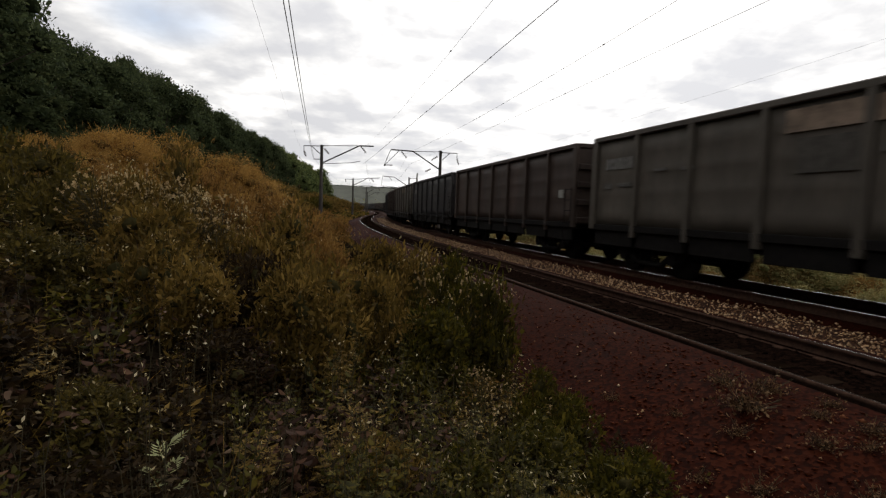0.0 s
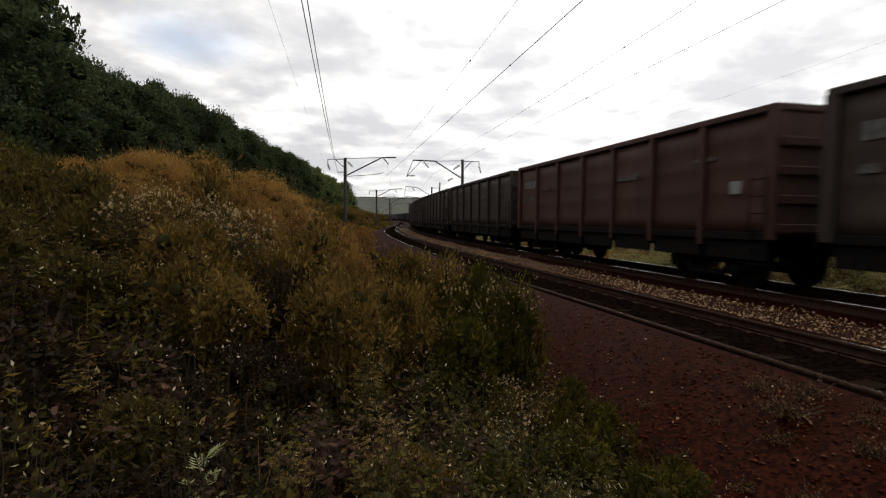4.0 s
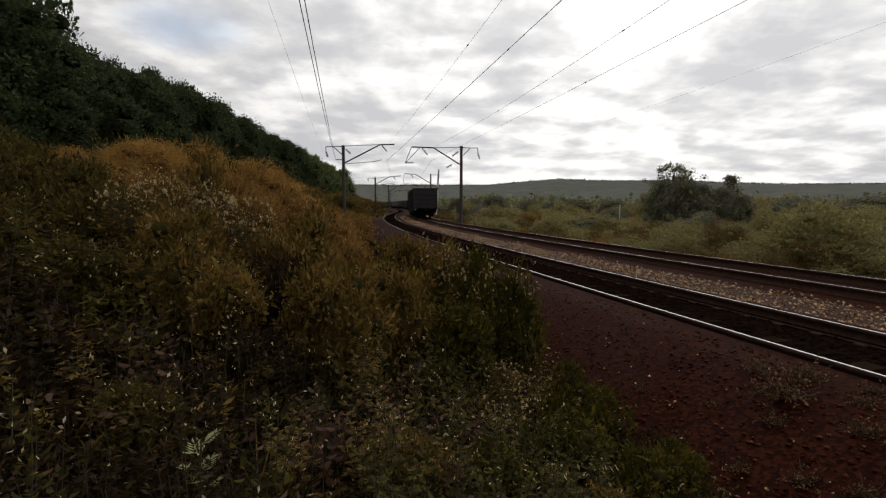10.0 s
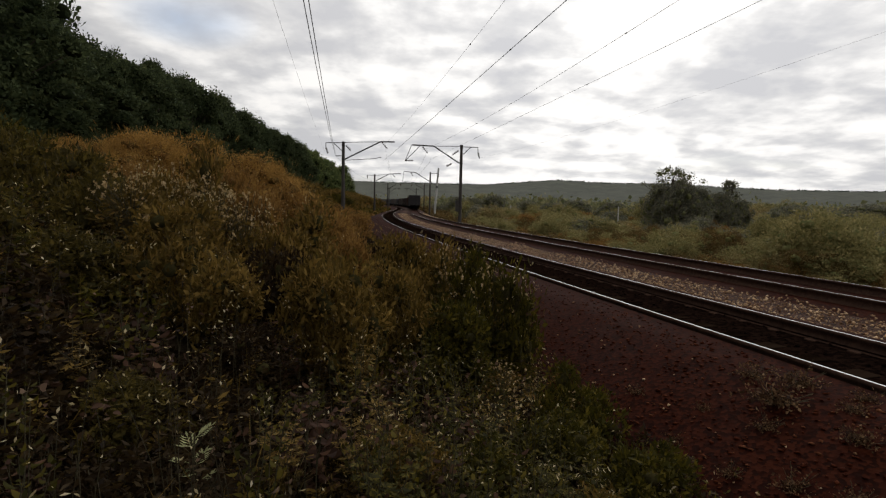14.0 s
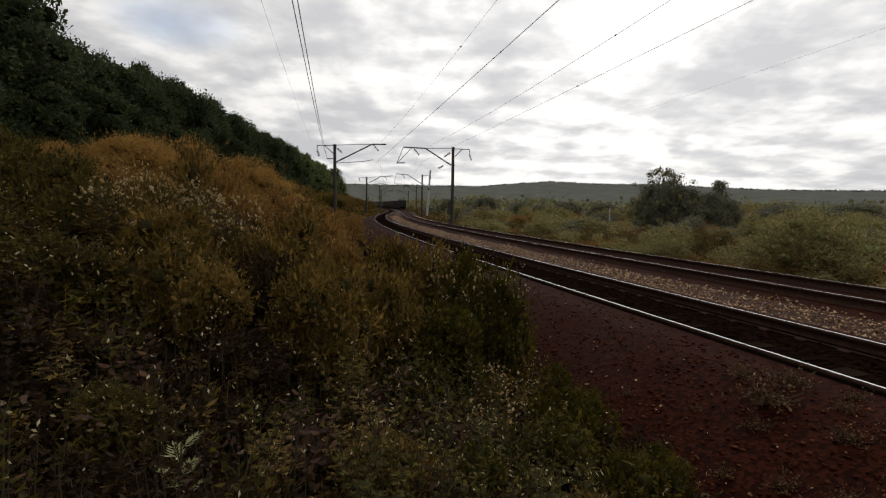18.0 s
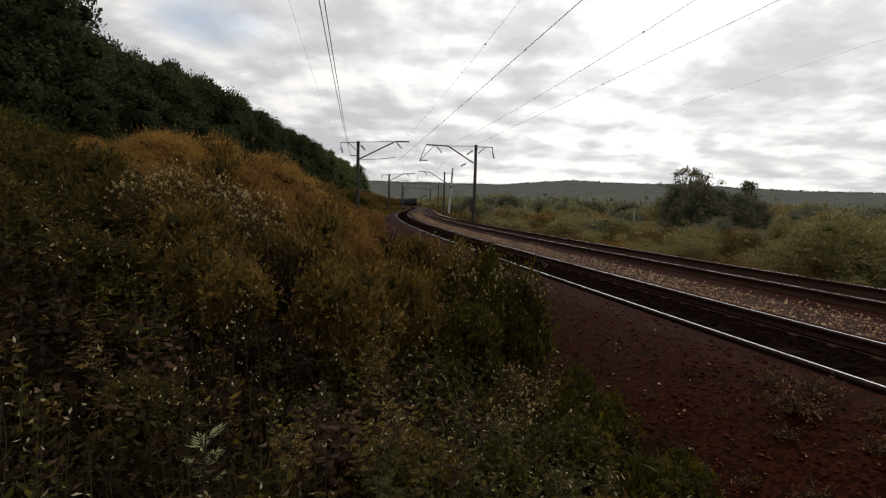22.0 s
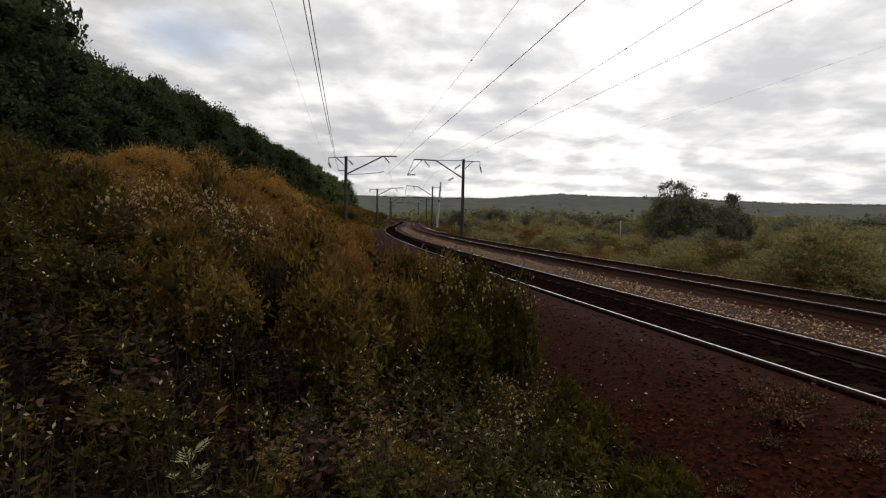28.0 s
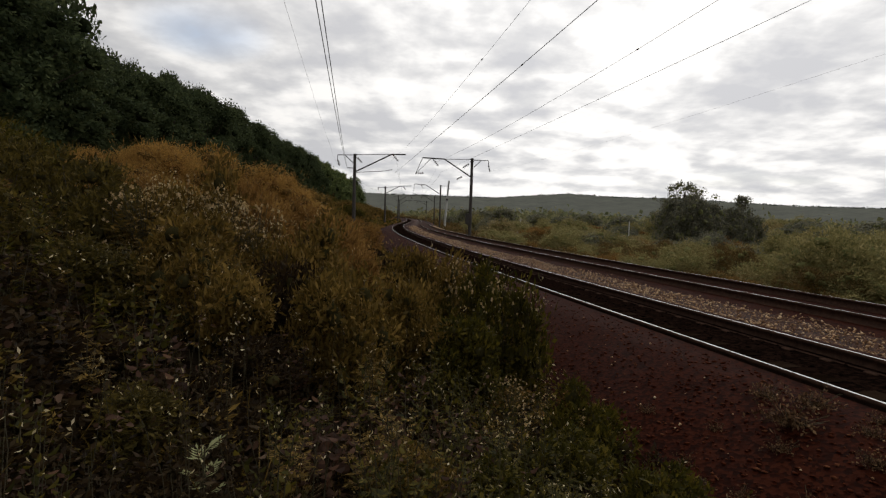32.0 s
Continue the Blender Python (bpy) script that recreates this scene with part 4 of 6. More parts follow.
def puffs(g, centres, radii, per, leaf, slim, feather=0.22, core=0.38):
    """Leaves over many small rounded sprays, tips outwards, round added opaque lumps whose colour stands for inner
    shade.
    """
    n = len(centres) * per
    d = unit(g.normal(size=(n, 3)) + np.array([0, 0, 0.35]))
    r = np.repeat(radii, per)
    out = np.where(g.random(n) < feather, 1.0 + 0.5 * g.random(n), 0.70 + 0.30 * g.random(n))
    at = np.repeat(centres, per, 0) + d * (r * out)[:, None] * np.array([1, 1, 0.85])
    way = unit(unit(np.cross(d, g.normal(size=(n, 3)))) * 0.8 + d * 0.5 + np.array([0, 0, 0.25]))
    sd = unit(np.cross(way, d) + 0.35 * g.normal(size=(n, 3)))
    ln = leaf * (0.6 + 0.8 * g.random(n))
    V, F = blades(at, way, sd, ln, ln * slim, 0.15)
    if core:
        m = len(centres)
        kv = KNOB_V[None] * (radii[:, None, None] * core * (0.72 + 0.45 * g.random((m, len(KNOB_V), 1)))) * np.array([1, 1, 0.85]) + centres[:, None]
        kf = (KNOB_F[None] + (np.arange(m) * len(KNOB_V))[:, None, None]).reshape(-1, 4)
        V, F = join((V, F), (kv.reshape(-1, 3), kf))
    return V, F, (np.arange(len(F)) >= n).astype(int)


def shrub_meshes(seed, height, radius, count, leaf, slim, leaf_mat, m=30, knob=0.27, shoots=7):
    """Stems and foliage of a domed bush of many upright shoots."""
    g = np.random.default_rng(seed)
    a, lean = g.random(m) * 6.28, g.random(m) ** 0.6 * radius
    tip = np.stack([np.cos(a) * lean, np.sin(a) * lean, height * (0.74 + 0.26 * g.random(m)) * np.sqrt(np.clip(1.05 - (lean / radius) ** 2 * 0.8, 0.05, 1))], -1)
    root = np.stack([np.cos(a) * 0.12, np.sin(a) * 0.12, np.full(m, -0.2)], -1)
    mid = root * 0.45 + tip * 0.55 + np.stack([-np.cos(a), -np.sin(a), 0 * a], -1) * radius * 0.12
    V, F = tubes(np.stack([root, mid, tip], 1), np.tile([0.016, 0.010, 0.004], (m, 1)) * height / 2, 4)
    wood = mesh_of("branchwork", V, F, M["bark"])
    low = root * 0.5 + tip * 0.5 + g.normal(size=tip.shape) * np.array([0.2, 0.2, 0.05]) * radius
    c = np.concatenate([tip - np.array([0, 0, 0.12 * height]), low])
    rad = radius * knob * (0.7 + 0.6 * g.random(len(c)))
    V, F, sl = puffs(g, c, rad, max(10, count // len(c)), leaf, slim)
    # upright shoots above the mass
    q = shoots * m
    root = np.repeat(tip, shoots, 0) + g.normal(size=(q, 3)) * np.array([0.2, 0.2, 0.04]) * radius
    way = unit(np.stack([root[:, 0] * 0.35 / radius + 0.2 * g.normal(size=q), root[:, 1] * 0.35 / radius + 0.2 * g.normal(size=q), np.ones(q)], -1))
    ln = height * (0.04 + 0.08 * g.random(q))
    sv, sf = blades(root, way, unit(np.cross(way, g.normal(size=(q, 3)))), ln, np.full(q, leaf * 0.16) + ln * 0.02)
    V, F2 = join((V, F), (sv, sf))
    V[:, 2] = np.maximum(V[:, 2], -0.05)
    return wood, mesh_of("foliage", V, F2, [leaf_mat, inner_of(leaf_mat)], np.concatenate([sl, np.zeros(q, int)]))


def bush(name, meshes, at, turn, size, label, category="shrub", group=""):
    th = tagged(new(name), label, category, group)
    th.matrix_world = Matrix.Translation(at) @ Matrix.Rotation(turn, 4, "Z") @ Matrix.Diagonal((size[0], size[0], size[1], 1))
    tagged(part("branchwork", meshes[0], None, th), "thin tangled stems", kind="stuff")
    part("foliage", meshes[1], None, th)
    return th


def ground_at(x, y):
    return float(land(np.array([x]), np.array([y]))[0])


def seeds_on(seed, height, radius, count, size):
    """Pale seed tufts over the upper tips of a weed clump."""
    g = np.random.default_rng(seed)
    a, l = g.random(count) * 6.28, g.random(count) ** 0.6 * radius
    at = np.stack([np.cos(a) * l, np.sin(a) * l, height * (0.62 + 0.52 * g.random(count)) * np.sqrt(np.clip(1.08 - 0.75 * (l / radius) ** 2, 0.05, 2)) + 0.05], -1)
    at = np.repeat(at, 4, 0) + g.normal(size=(count * 4, 3)) * 0.022
    way = unit(g.normal(size=at.shape) + np.array([0, 0, 0.6]))
    sd = unit(np.cross(way, g.normal(size=at.shape)))
    sz = size * (0.5 + g.random(len(at)))
    V, F = blades(at, way, sd, sz * 1.6, sz)
    return mesh_of("seed_tuft", V, F, M["seed_glint_white"])


clump = {"green": [shrub_meshes(101 + i, 1.0, 0.55, 5200, 0.072, 0.44, M["leaf_green"], 15, 0.33) for i in range(3)],
         "olive": [shrub_meshes(111 + i, 1.0, 0.55, 5200, 0.072, 0.40, M["leaf_olive"], 15, 0.33) for i in range(3)],
         "dry": [shrub_meshes(121 + i, 1.0, 0.5, 4600, 0.072, 0.42, M["leaf_dry_shaded"], 13, 0.34) for i in range(2)]}
clump["umber"] = [shrub_meshes(128 + i, 1.0, 0.55, 5000, 0.07, 0.40, M["leaf_umber_shaded"], 14, 0.33) for i in range(2)]
clump["rust"] = [shrub_meshes(126 + i, 1.0, 0.55, 6500, 0.06, 0.34, M["leaf_rust"], 15, 0.33, 12) for i in range(2)]
clump_seeds = [seeds_on(131, 1.0, 0.72, 22, 0.011), seeds_on(132, 1.0, 0.72, 26, 0.010), seeds_on(133, 1.0, 0.72, 120, 0.016)]
clump_words = {"umber": "brown withered weed clump on the bank, shade put into its colour", "rust": "rusty brown bushy weed clump on the bank", "green": "dark green bushy weed clump on the bank", "olive": "olive-brown bushy weed clump on the bank", "dry": "dry brown weed clump on the bank"}


def weed_clump(i, kind, x, y, w, h, seeds=False):
    th = bush("weed_clump", clump[kind][i % len(clump[kind])], (x, y, ground_at(x, y) - 0.03), i * 1.7, (w, h), clump_words[kind] + (" with pale seed heads" if seeds else ""), "weeds", "weed clumps")
    if seeds:
        tagged(part("seed_fluff", clump_seeds[2 if i >= 900 else i % 2], None, th), "pale fluffy seed heads", kind="stuff")
    return th


# the tall stand beside the ballast, and clumps over the bank: x, y, width, height, kind, seeds
STAND = [(1, 6.1, 0.83, 1.60, "green", 1), (0.62, 6.6, 0.88, 1.92, "green", 1), (0.15, 6.9, 0.94, 1.92, "olive", 0), (0.75, 7.4, 0.88, 1.95, "green", 1), (-0.35, 7.3, 0.94, 1.79, "olive", 1), (0.2, 7.9, 0.99, 1.92, "green", 1),
         (-0.9, 7.6, 0.99, 1.66, "olive", 0), (-0.5, 8.8, 1.10, 1.73, "dry", 1), (0.1, 9.3, 0.99, 1.66, "olive", 1), (-1.2, 9.6, 1.10, 1.73, "dry", 0), (-0.7, 10.8, 1.10, 1.60, "olive", 1), (-1.9, 8.6, 1.15, 1.32, "dry", 0),
         (0.75, 4.9, 0.69, 0.83, "green", 0), (1.25, 4.3, 0.63, 0.61, "green", 0), (0.25, 5.2, 0.80, 0.99, "green", 0), (-0.4, 5.4, 0.80, 1.04, "green", 0), (-1.1, 5.8, 0.88, 1.28, "olive", 0), (-1.7, 6.6, 0.98, 1.16, "green", 1),
         (0.95, 3.5, 0.63, 0.61, "green", 0), (0.45, 3.9, 0.69, 0.72, "green", 0), (0.3, 2.9, 0.57, 0.55, "green", 0), (1.45, 3.1, 0.57, 0.50, "green", 0), (0.9, 2.5, 0.52, 0.46, "olive", 0), (-0.3, 3.9, 0.75, 0.77, "olive", 0), (-0.2, 2.7, 0.57, 0.55, "olive", 0),
         (-0.9, 4.5, 0.80, 0.88, "green", 0), (-0.8, 3.3, 0.63, 0.61, "dry", 0), (-1.5, 4.9, 0.80, 0.88, "dry", 0), (-1.4, 3.7, 0.69, 0.66, "dry", 1), (-2, 4.2, 0.75, 0.72, "olive", 0), (-2.1, 3.2, 0.63, 0.55, "dry", 1), (-2.5, 5, 0.86, 0.94, "olive", 0),
         (-2.3, 6, 0.92, 1.10, "olive", 1), (-2.9, 6.3, 0.92, 1.49, "olive", 1), (-2.6, 6.9, 0.98, 1.59, "olive", 1), (-3.3, 7, 0.98, 1.54, "olive", 1), (-3, 7.8, 1.03, 1.54, "dry", 1), (-3.6, 5.4, 0.86, 0.99, "dry", 0), (-3.1, 4.3, 0.80, 0.72, "dry", 0), (-4.2, 6.4, 0.98, 1.21, "dry", 0),
         (-3.3, 3.3, 0.69, 0.55, "green", 0), (-2.6, 2.4, 0.57, 0.44, "dry", 0), (-1.6, 2.5, 0.52, 0.44, "dry", 0), (-4.3, 4.6, 0.92, 0.88, "green", 0), (-5, 5.6, 1.03, 1.10, "olive", 0), (-5.2, 7.2, 1.15, 1.32, "olive", 1), (-4.6, 8.3, 1.15, 1.43, "olive", 0), (-6.2, 6.6, 1.15, 1.21, "green", 0),
         (-5.9, 8.7, 1.26, 1.43, "dry", 0), (-3.9, 9.5, 1.15, 1.38, "dry", 1), (-2.6, 10.2, 1.15, 1.32, "dry", 0), (-2.2, 12, 1.26, 1.38, "dry", 1), (-1.5, 13, 1.15, 1.26, "olive", 1), (-3.4, 12.2, 1.26, 1.43, "olive", 0), (-4.9, 11, 1.26, 1.43, "dry", 0), (-7.2, 8.2, 1.26, 1.43, "green", 0),
         (-6.6, 10.6, 1.38, 1.54, "olive", 0), (-8.3, 9.8, 1.38, 1.65, "green", 0), (-4.4, 13.6, 1.38, 1.49, "dry", 0), (-3, 15, 1.38, 1.43, "dry", 1), (-2.3, 16.5, 1.26, 1.38, "dry", 0), (-5.6, 15.2, 1.49, 1.65, "olive", 0), (-4.3, 17.8, 1.49, 1.54, "dry", 0), (-3.3, 20, 1.49, 1.54, "dry", 0)]
for i, (x, y, w, h, kind, sd) in enumerate(STAND):
    beside = y > 5.5 and x > -1.0
    if beside:
        x, h = x - 0.2, min(h, 1.52 if y < 7.5 else 1.4 if y < 9 else 1.25)
    if not beside and i % 7 in (2, 5):
        continue
    k = 1.0 if beside else (0.8, 1.35, 1.0, 1.2)[i % 4]
    if y > 6.5 and -0.75 < x / y < -0.12 and kind != "green" and i % 5:
        kind = "rust"
    if kind == "green" and x < -0.2:
        kind = "olive"
    # clumps left of this bearing: darker umber leaves, shade painted in
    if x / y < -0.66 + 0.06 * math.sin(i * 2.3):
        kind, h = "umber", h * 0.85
    elif kind == "green" and y > 5.6 and (y > 8 or x < 0.4):
        kind = "olive"
    weed_clump(i, kind, x, y, w * (0.9 + 0.1 * k), h * k, bool(sd) and y < 8.6 and x > -2.4 and kind != "umber")
for i, (x, y, w, h) in enumerate(((-3.05, 6.7, 0.8, 1.2), (-3.5, 6.5, 0.8, 1.25), (-3.8, 7.4, 0.9, 1.2), (-2.7, 6.9, 0.8, 1.1))):
    weed_clump(900 + i, "olive", x, y, w, h, True)
g = np.random.default_rng(41)
for i in range(70):
    s, o = 18 + 62 * g.random() ** 1.3, -4.4 - 5.5 * g.random()
    p = on_line([s], o)[0]
    weed_clump(i, ("rust", "olive", "rust", "dry")[i % 4], p[0], p[1], 1.2 + 0.5 * g.random() + s / 90, 0.6 + 0.3 * g.random() + s / 260)

# ---- single plants on the near bank: stems, leaves and heads ----
def spiral(g, count, z0, z1):
    a = np.arange(count) * 2.4 + g.random(count) * 0.7
    z = np.linspace(z0, z1, count) + g.normal(size=count) * 0.015
    return a, z


def stem_mesh(paths, r):
    V, F = tubes(paths, np.tile([r, r * 0.8, r * 0.4], (len(paths), 1)), 4)
    return mesh_of("stem", V, F, M["stalk"], None, True)


def mugwort_meshes(seed, leaf_mat):
    """An upright weed, one metre tall: branching stem, deeply cut leaves, small buds at the top."""
    g = np.random.default_rng(seed)
    m = 6
    a = np.arange(m) * 2.4
    root = np.stack([0 * a, 0 * a, 0.12 + 0.09 * np.arange(m)], -1)
    tip = root + np.stack([np.cos(a) * 0.20, np.sin(a) * 0.20, 0.30 + 0.12 * g.random(m)], -1)
    root[0], tip[0] = (0, 0, -0.05), (0.03, 0.02, 1.0)
    mid = (root + tip) / 2 + np.stack([np.cos(a), np.sin(a), -0.3 + 0 * a], -1) * 0.03
    mid[0] = (0.03, -0.02, 0.5)
    stem = stem_mesh(np.stack([root, mid, tip], 1), 0.006)
    B, W, S, LN, WD = [], [], [], [], []
    for k in range(m):
        c = 26 if k == 0 else 12
        ang, u = spiral(g, c, 0.12, 1.0)
        for q, t in zip(ang, np.clip(u, 0, 1)):
            at = (1 - t) ** 2 * root[k] + 2 * t * (1 - t) * mid[k] + t * t * tip[k]
            d = np.array([math.cos(q), math.sin(q), 0.5 * t + 0.25 * g.normal()])
            d /= np.linalg.norm(d)
            ln = (0.15 - 0.09 * t) * (0.75 + 0.5 * g.random())
            sd = unit(np.cross(d, np.array([0.1, 0, 1.0])))
            for f, sg in ((0.25, 1), (0.25, -1), (0.5, 1), (0.5, -1), (0.55, 0)):
                w = unit(d * (1.0 if sg == 0 else 0.75) + sd * sg * 0.65 - np.array([0, 0, 0.12]))
                B.append(at + d * ln * f), W.append(w), S.append(unit(np.cross(w, np.array([0, 0.1, 1.0]))))
                LN.append(ln * 0.5), WD.append(ln * 0.17)
    V, F = blades(np.array(B), np.array(W), np.array(S), LN, WD, 0.2)
    foliage = mesh_of("foliage", V, F, leaf_mat)
    n = 14
    at = np.repeat(tip, n // m + 1, 0)[:n] - np.array([0, 0, 0.03]) + g.normal(size=(n, 3)) * np.array([0.02, 0.02, 0.06])
    w = unit(g.normal(size=(n, 3)) * 0.6 + np.array([0, 0, 1.0]))
    V, F = ovals(at, w, unit(np.cross(w, g.normal(size=(n, 3)))), 0.012 + 0.012 * g.random(n), np.full(n, 0.5))
    return stem, foliage, mesh_of("bud_spray", V, F, M["leaf_withered"], None, True)


def nettle_meshes(seed, leaf_mat, leaf=0.10, droop=0.35, nodes=9, stems=4):
    """A leafy weed, one metre tall: pairs of oval leaves up several stems."""
    g = np.random.default_rng(seed)
    a = np.arange(stems) * 2.4 + g.random(stems)
    root = np.stack([np.cos(a) * 0.03, np.sin(a) * 0.03, np.full(stems, -0.05)], -1)
    tip = np.stack([np.cos(a) * 0.24, np.sin(a) * 0.24, 0.65 + 0.35 * g.random(stems)], -1)
    mid = (root + tip) / 2 + np.array([0, 0, 0.08])
    stem = stem_mesh(np.stack([root, mid, tip], 1), 0.006)
    B, W, LN = [], [], []
    for k in range(stems):
        for j in range(nodes):
            t = 0.22 + 0.78 * j / (nodes - 1)
            at = (1 - t) ** 2 * root[k] + 2 * t * (1 - t) * mid[k] + t * t * tip[k]
            q = j * 1.57 + k + 0.3 * g.normal()
            for sg in (0, math.pi):
                d = np.array([math.cos(q + sg), math.sin(q + sg), 0.35 - droop + 0.5 * t + 0.25 * g.normal()])
                B.append(at + d * 0.012), W.append(d / np.linalg.norm(d)), LN.append(leaf * (1.15 - 0.6 * t) * (0.7 + 0.6 * g.random()))
    B, W = np.array(B), np.array(W)
    sd = unit(np.cross(W, np.array([0.05, 0, 1.0])) + 0.3 * g.normal(size=W.shape))
    V, F = ovals(B, W, sd, np.array(LN), 0.45 + 0.2 * g.random(len(B)))
    return stem, mesh_of("foliage", V, F, leaf_mat, None, True)


def withered_meshes(seed):
    """A withered broad-leaved weed: large curled leaves hanging from thin stems."""
    return nettle_meshes(seed, M["leaf_mauve"], 0.17, 0.75, 5, 5)


def headed_meshes(seed, heads, reach):
    """A branching dry stalk, one metre tall, that ends in rounded fluffy seed heads."""
    g = np.random.default_rng(seed)
    a = g.random(heads) * 6.28
    r = reach * g.random(heads) ** 0.6
    tip = np.stack([np.cos(a) * r, np.sin(a) * r, (1.02 - 0.5 * g.random(heads) ** 1.5) * (1 - 0.25 * (r / reach) ** 2)], -1)
    root = np.stack([0 * a, 0 * a, 0.1 + 0.4 * g.random(heads)], -1)
    root[:3, 2] = -0.05
    mid = root * 0.5 + tip * 0.5 - np.stack([np.cos(a) * r, np.sin(a) * r, -0.3 + 0 * a], -1) * 0.12
    stem = stem_mesh(np.stack([root, mid, tip], 1), 0.004)
    per = 16
    d = unit(g.normal(size=(heads * per, 3)) + np.array([0, 0, 0.5]))
    size = np.repeat(0.010 + 0.014 * g.random(heads) ** 1.5, per)
    V, F = blades(np.repeat(tip, per, 0), d, unit(np.cross(d, g.normal(size=d.shape))), size * 1.3, size * 0.7, 0.2)
    n = heads * 5
    at = np.repeat(root * 0.4 + tip * 0.6, 5, 0) + g.normal(size=(n, 3)) * np.array([0.05, 0.05, 0.12])
    w = unit(np.stack([g.normal(size=n), g.normal(size=n), 0.3 * g.normal(size=n)], -1))
    lv, lf = blades(at, w, unit(np.cross(w, g.normal(size=(n, 3)))), 0.05 + 0.04 * g.random(n), 0.018 + 0.01 * g.random(n))
    return stem, mesh_of("foliage", lv, lf, M["leaf_olive"]), mesh_of("seed_fluff", V, F, M["seed_gold"])


def tuft_meshes(seed):
    """A tuft of arching dry grass blades."""
    g = np.random.default_rng(seed)
    m = 34
    a = g.random(m) * 6.28
    r = 0.15 + 0.4 * g.random(m)
    h = 0.5 + 0.5 * g.random(m)
    root = np.stack([np.cos(a) * 0.03, np.sin(a) * 0.03, np.full(m, -0.03)], -1)
    tip = np.stack([np.cos(a) * r, np.sin(a) * r, h * (1 - 0.5 * r)], -1)
    mid = root * 0.5 + tip * 0.5 + np.array([0, 0, 0.18])
    V, F = tubes(np.stack([root, mid, tip], 1), np.tile([0.005, 0.004, 0.001], (m, 1)), 3)
    return (mesh_of("grass_blade", V, F, M["leaf_straw"]),)


PLANTS = {"mugwort": ([mugwort_meshes(300 + i, M["leaf_green"]) for i in range(4)], ("stem", "foliage", "bud_spray"), "green mugwort weed with deeply cut leaves", "weed"),
          "olive_mugwort": ([mugwort_meshes(310 + i, M["leaf_olive"]) for i in range(3)], ("stem", "foliage", "bud_spray"), "yellowing mugwort weed with deeply cut leaves", "weed"),
          "nettle": ([nettle_meshes(320 + i, M["leaf_green"]) for i in range(4)], ("stem", "foliage"), "dark green leafy weed with oval leaves", "weed"),
          "withered_weed": ([withered_meshes(330 + i) for i in range(4)], ("stem", "foliage"), "withered weed with large curled brown leaves", "weed"),
          "seed_plant": ([headed_meshes(340 + i, 34, 0.36) for i in range(4)], ("stem", "foliage", "seed_fluff"), "dry branching weed with pale fluffy seed heads", "weed"),
          "grass_tuft": ([tuft_meshes(350 + i) for i in range(3)], ("grass_blade",), "tuft of arching dry grass", "grass")}


def plant(kind, i, x, y, w, h):
    meshes, names, words, cat = PLANTS[kind]
    th = tagged(new(kind), words, cat, group="bank plants")
    th.matrix_world = Matrix.Translation((x, y, ground_at(x, y) - 0.02)) @ Matrix.Rotation(i * 2.4, 4, "Z") @ Matrix.Rotation(0.12 * math.sin(i * 1.7), 4, "X") @ Matrix.Diagonal((w, w, h, 1))
    for nm, me in zip(names, meshes[i % len(meshes)]):
        ob = part(nm, me, None, th)
        if nm != "stem":
            tagged(ob, kind="stuff")
    return th


g = np.random.default_rng(77)
p = bank_points(300, 2.1, 8.5, az0=-47, az1=24, o1=-3.15, power=1.15)
for i, (x, y) in enumerate(p):
    az, r = math.degrees(math.atan2(x, y)), math.hypot(x, y)
    green = az + 7 * math.sin(1.3 * y) + 6 * g.normal() > -9
    k = (0.40 + 0.045 * r) * (0.75 + 0.5 * g.random())
    if (az < -21 and r < 4.6 and i % 3) or (abs(az + 27) < 7 and r < 3.2):
        continue
    pick = g.random()
    if green:
        kind = "nettle" if pick < 0.5 else "mugwort" if pick < 0.84 else "olive_mugwort" if pick < 0.9 and r > 4 else "grass_tuft" if pick < 0.93 else "withered_weed"
    elif r > 5.5:
        kind = "olive_mugwort" if pick < 0.50 else "seed_plant" if pick < 0.54 else "nettle" if pick < 0.75 else "withered_weed" if pick < 0.9 else "grass_tuft"
    else:
        if pick > 0.55:
            continue
        kind = "withered_weed" if pick < 0.16 else "nettle" if pick < 0.40 else "olive_mugwort" if pick < 0.52 else "grass_tuft"
    if kind in ("withered_weed", "grass_tuft"):
        k *= 0.75
    plant(kind, i, x, y, k * (0.9 + 0.35 * g.random()), k)
for i in range(46):
    s, o = 2.6 + 7.5 * g.random(), -3.25 + 0.75 * g.random()
    x, y, z = on_line([s], o)[0]
    k = 0.22 + 0.25 * g.random()
    plant(("nettle", "mugwort", "nettle", "withered_weed")[i % 4], i, x, y, k * 1.2, k)
for i, (x, y) in enumerate(((0.8, 5.0), (0.98, 4.6), (0.62, 4.7), (1.15, 4.1), (0.5, 3.6))):
    plant("seed_plant", i + 60, x, y, 0.6, 0.62)
# a patch of tall seed plants, and withered broad leaves low by the path
for i in range(17):
    plant("seed_plant", i, -3.8 + 1.6 * g.random(), 5.9 + 1.1 * g.random(), 1.0 + 0.3 * g.random(), 1.15 + 0.4 * g.random())
for i, (x, y) in enumerate(((-1.62, 4.0), (-1.45, 4.25), (-0.72, 2.75), (-0.62, 2.95), (-0.38, 2.8), (-1.9, 3.3), (0.05, 2.6))):
    plant("withered_weed", i, x, y, 0.62, 0.46)
for i in range(5):
    plant("seed_plant", i + 40, 0.1 + 0.85 * g.random(), 5.9 + 1.8 * g.random(), 0.9, 1.3 + 0.3 * g.random())

orange = [shrub_meshes(20 + i, 2.6, 1.9, 56000, 0.065, 0.34, M["leaf_orange"], 44, 0.24, 8) for i in range(4)]
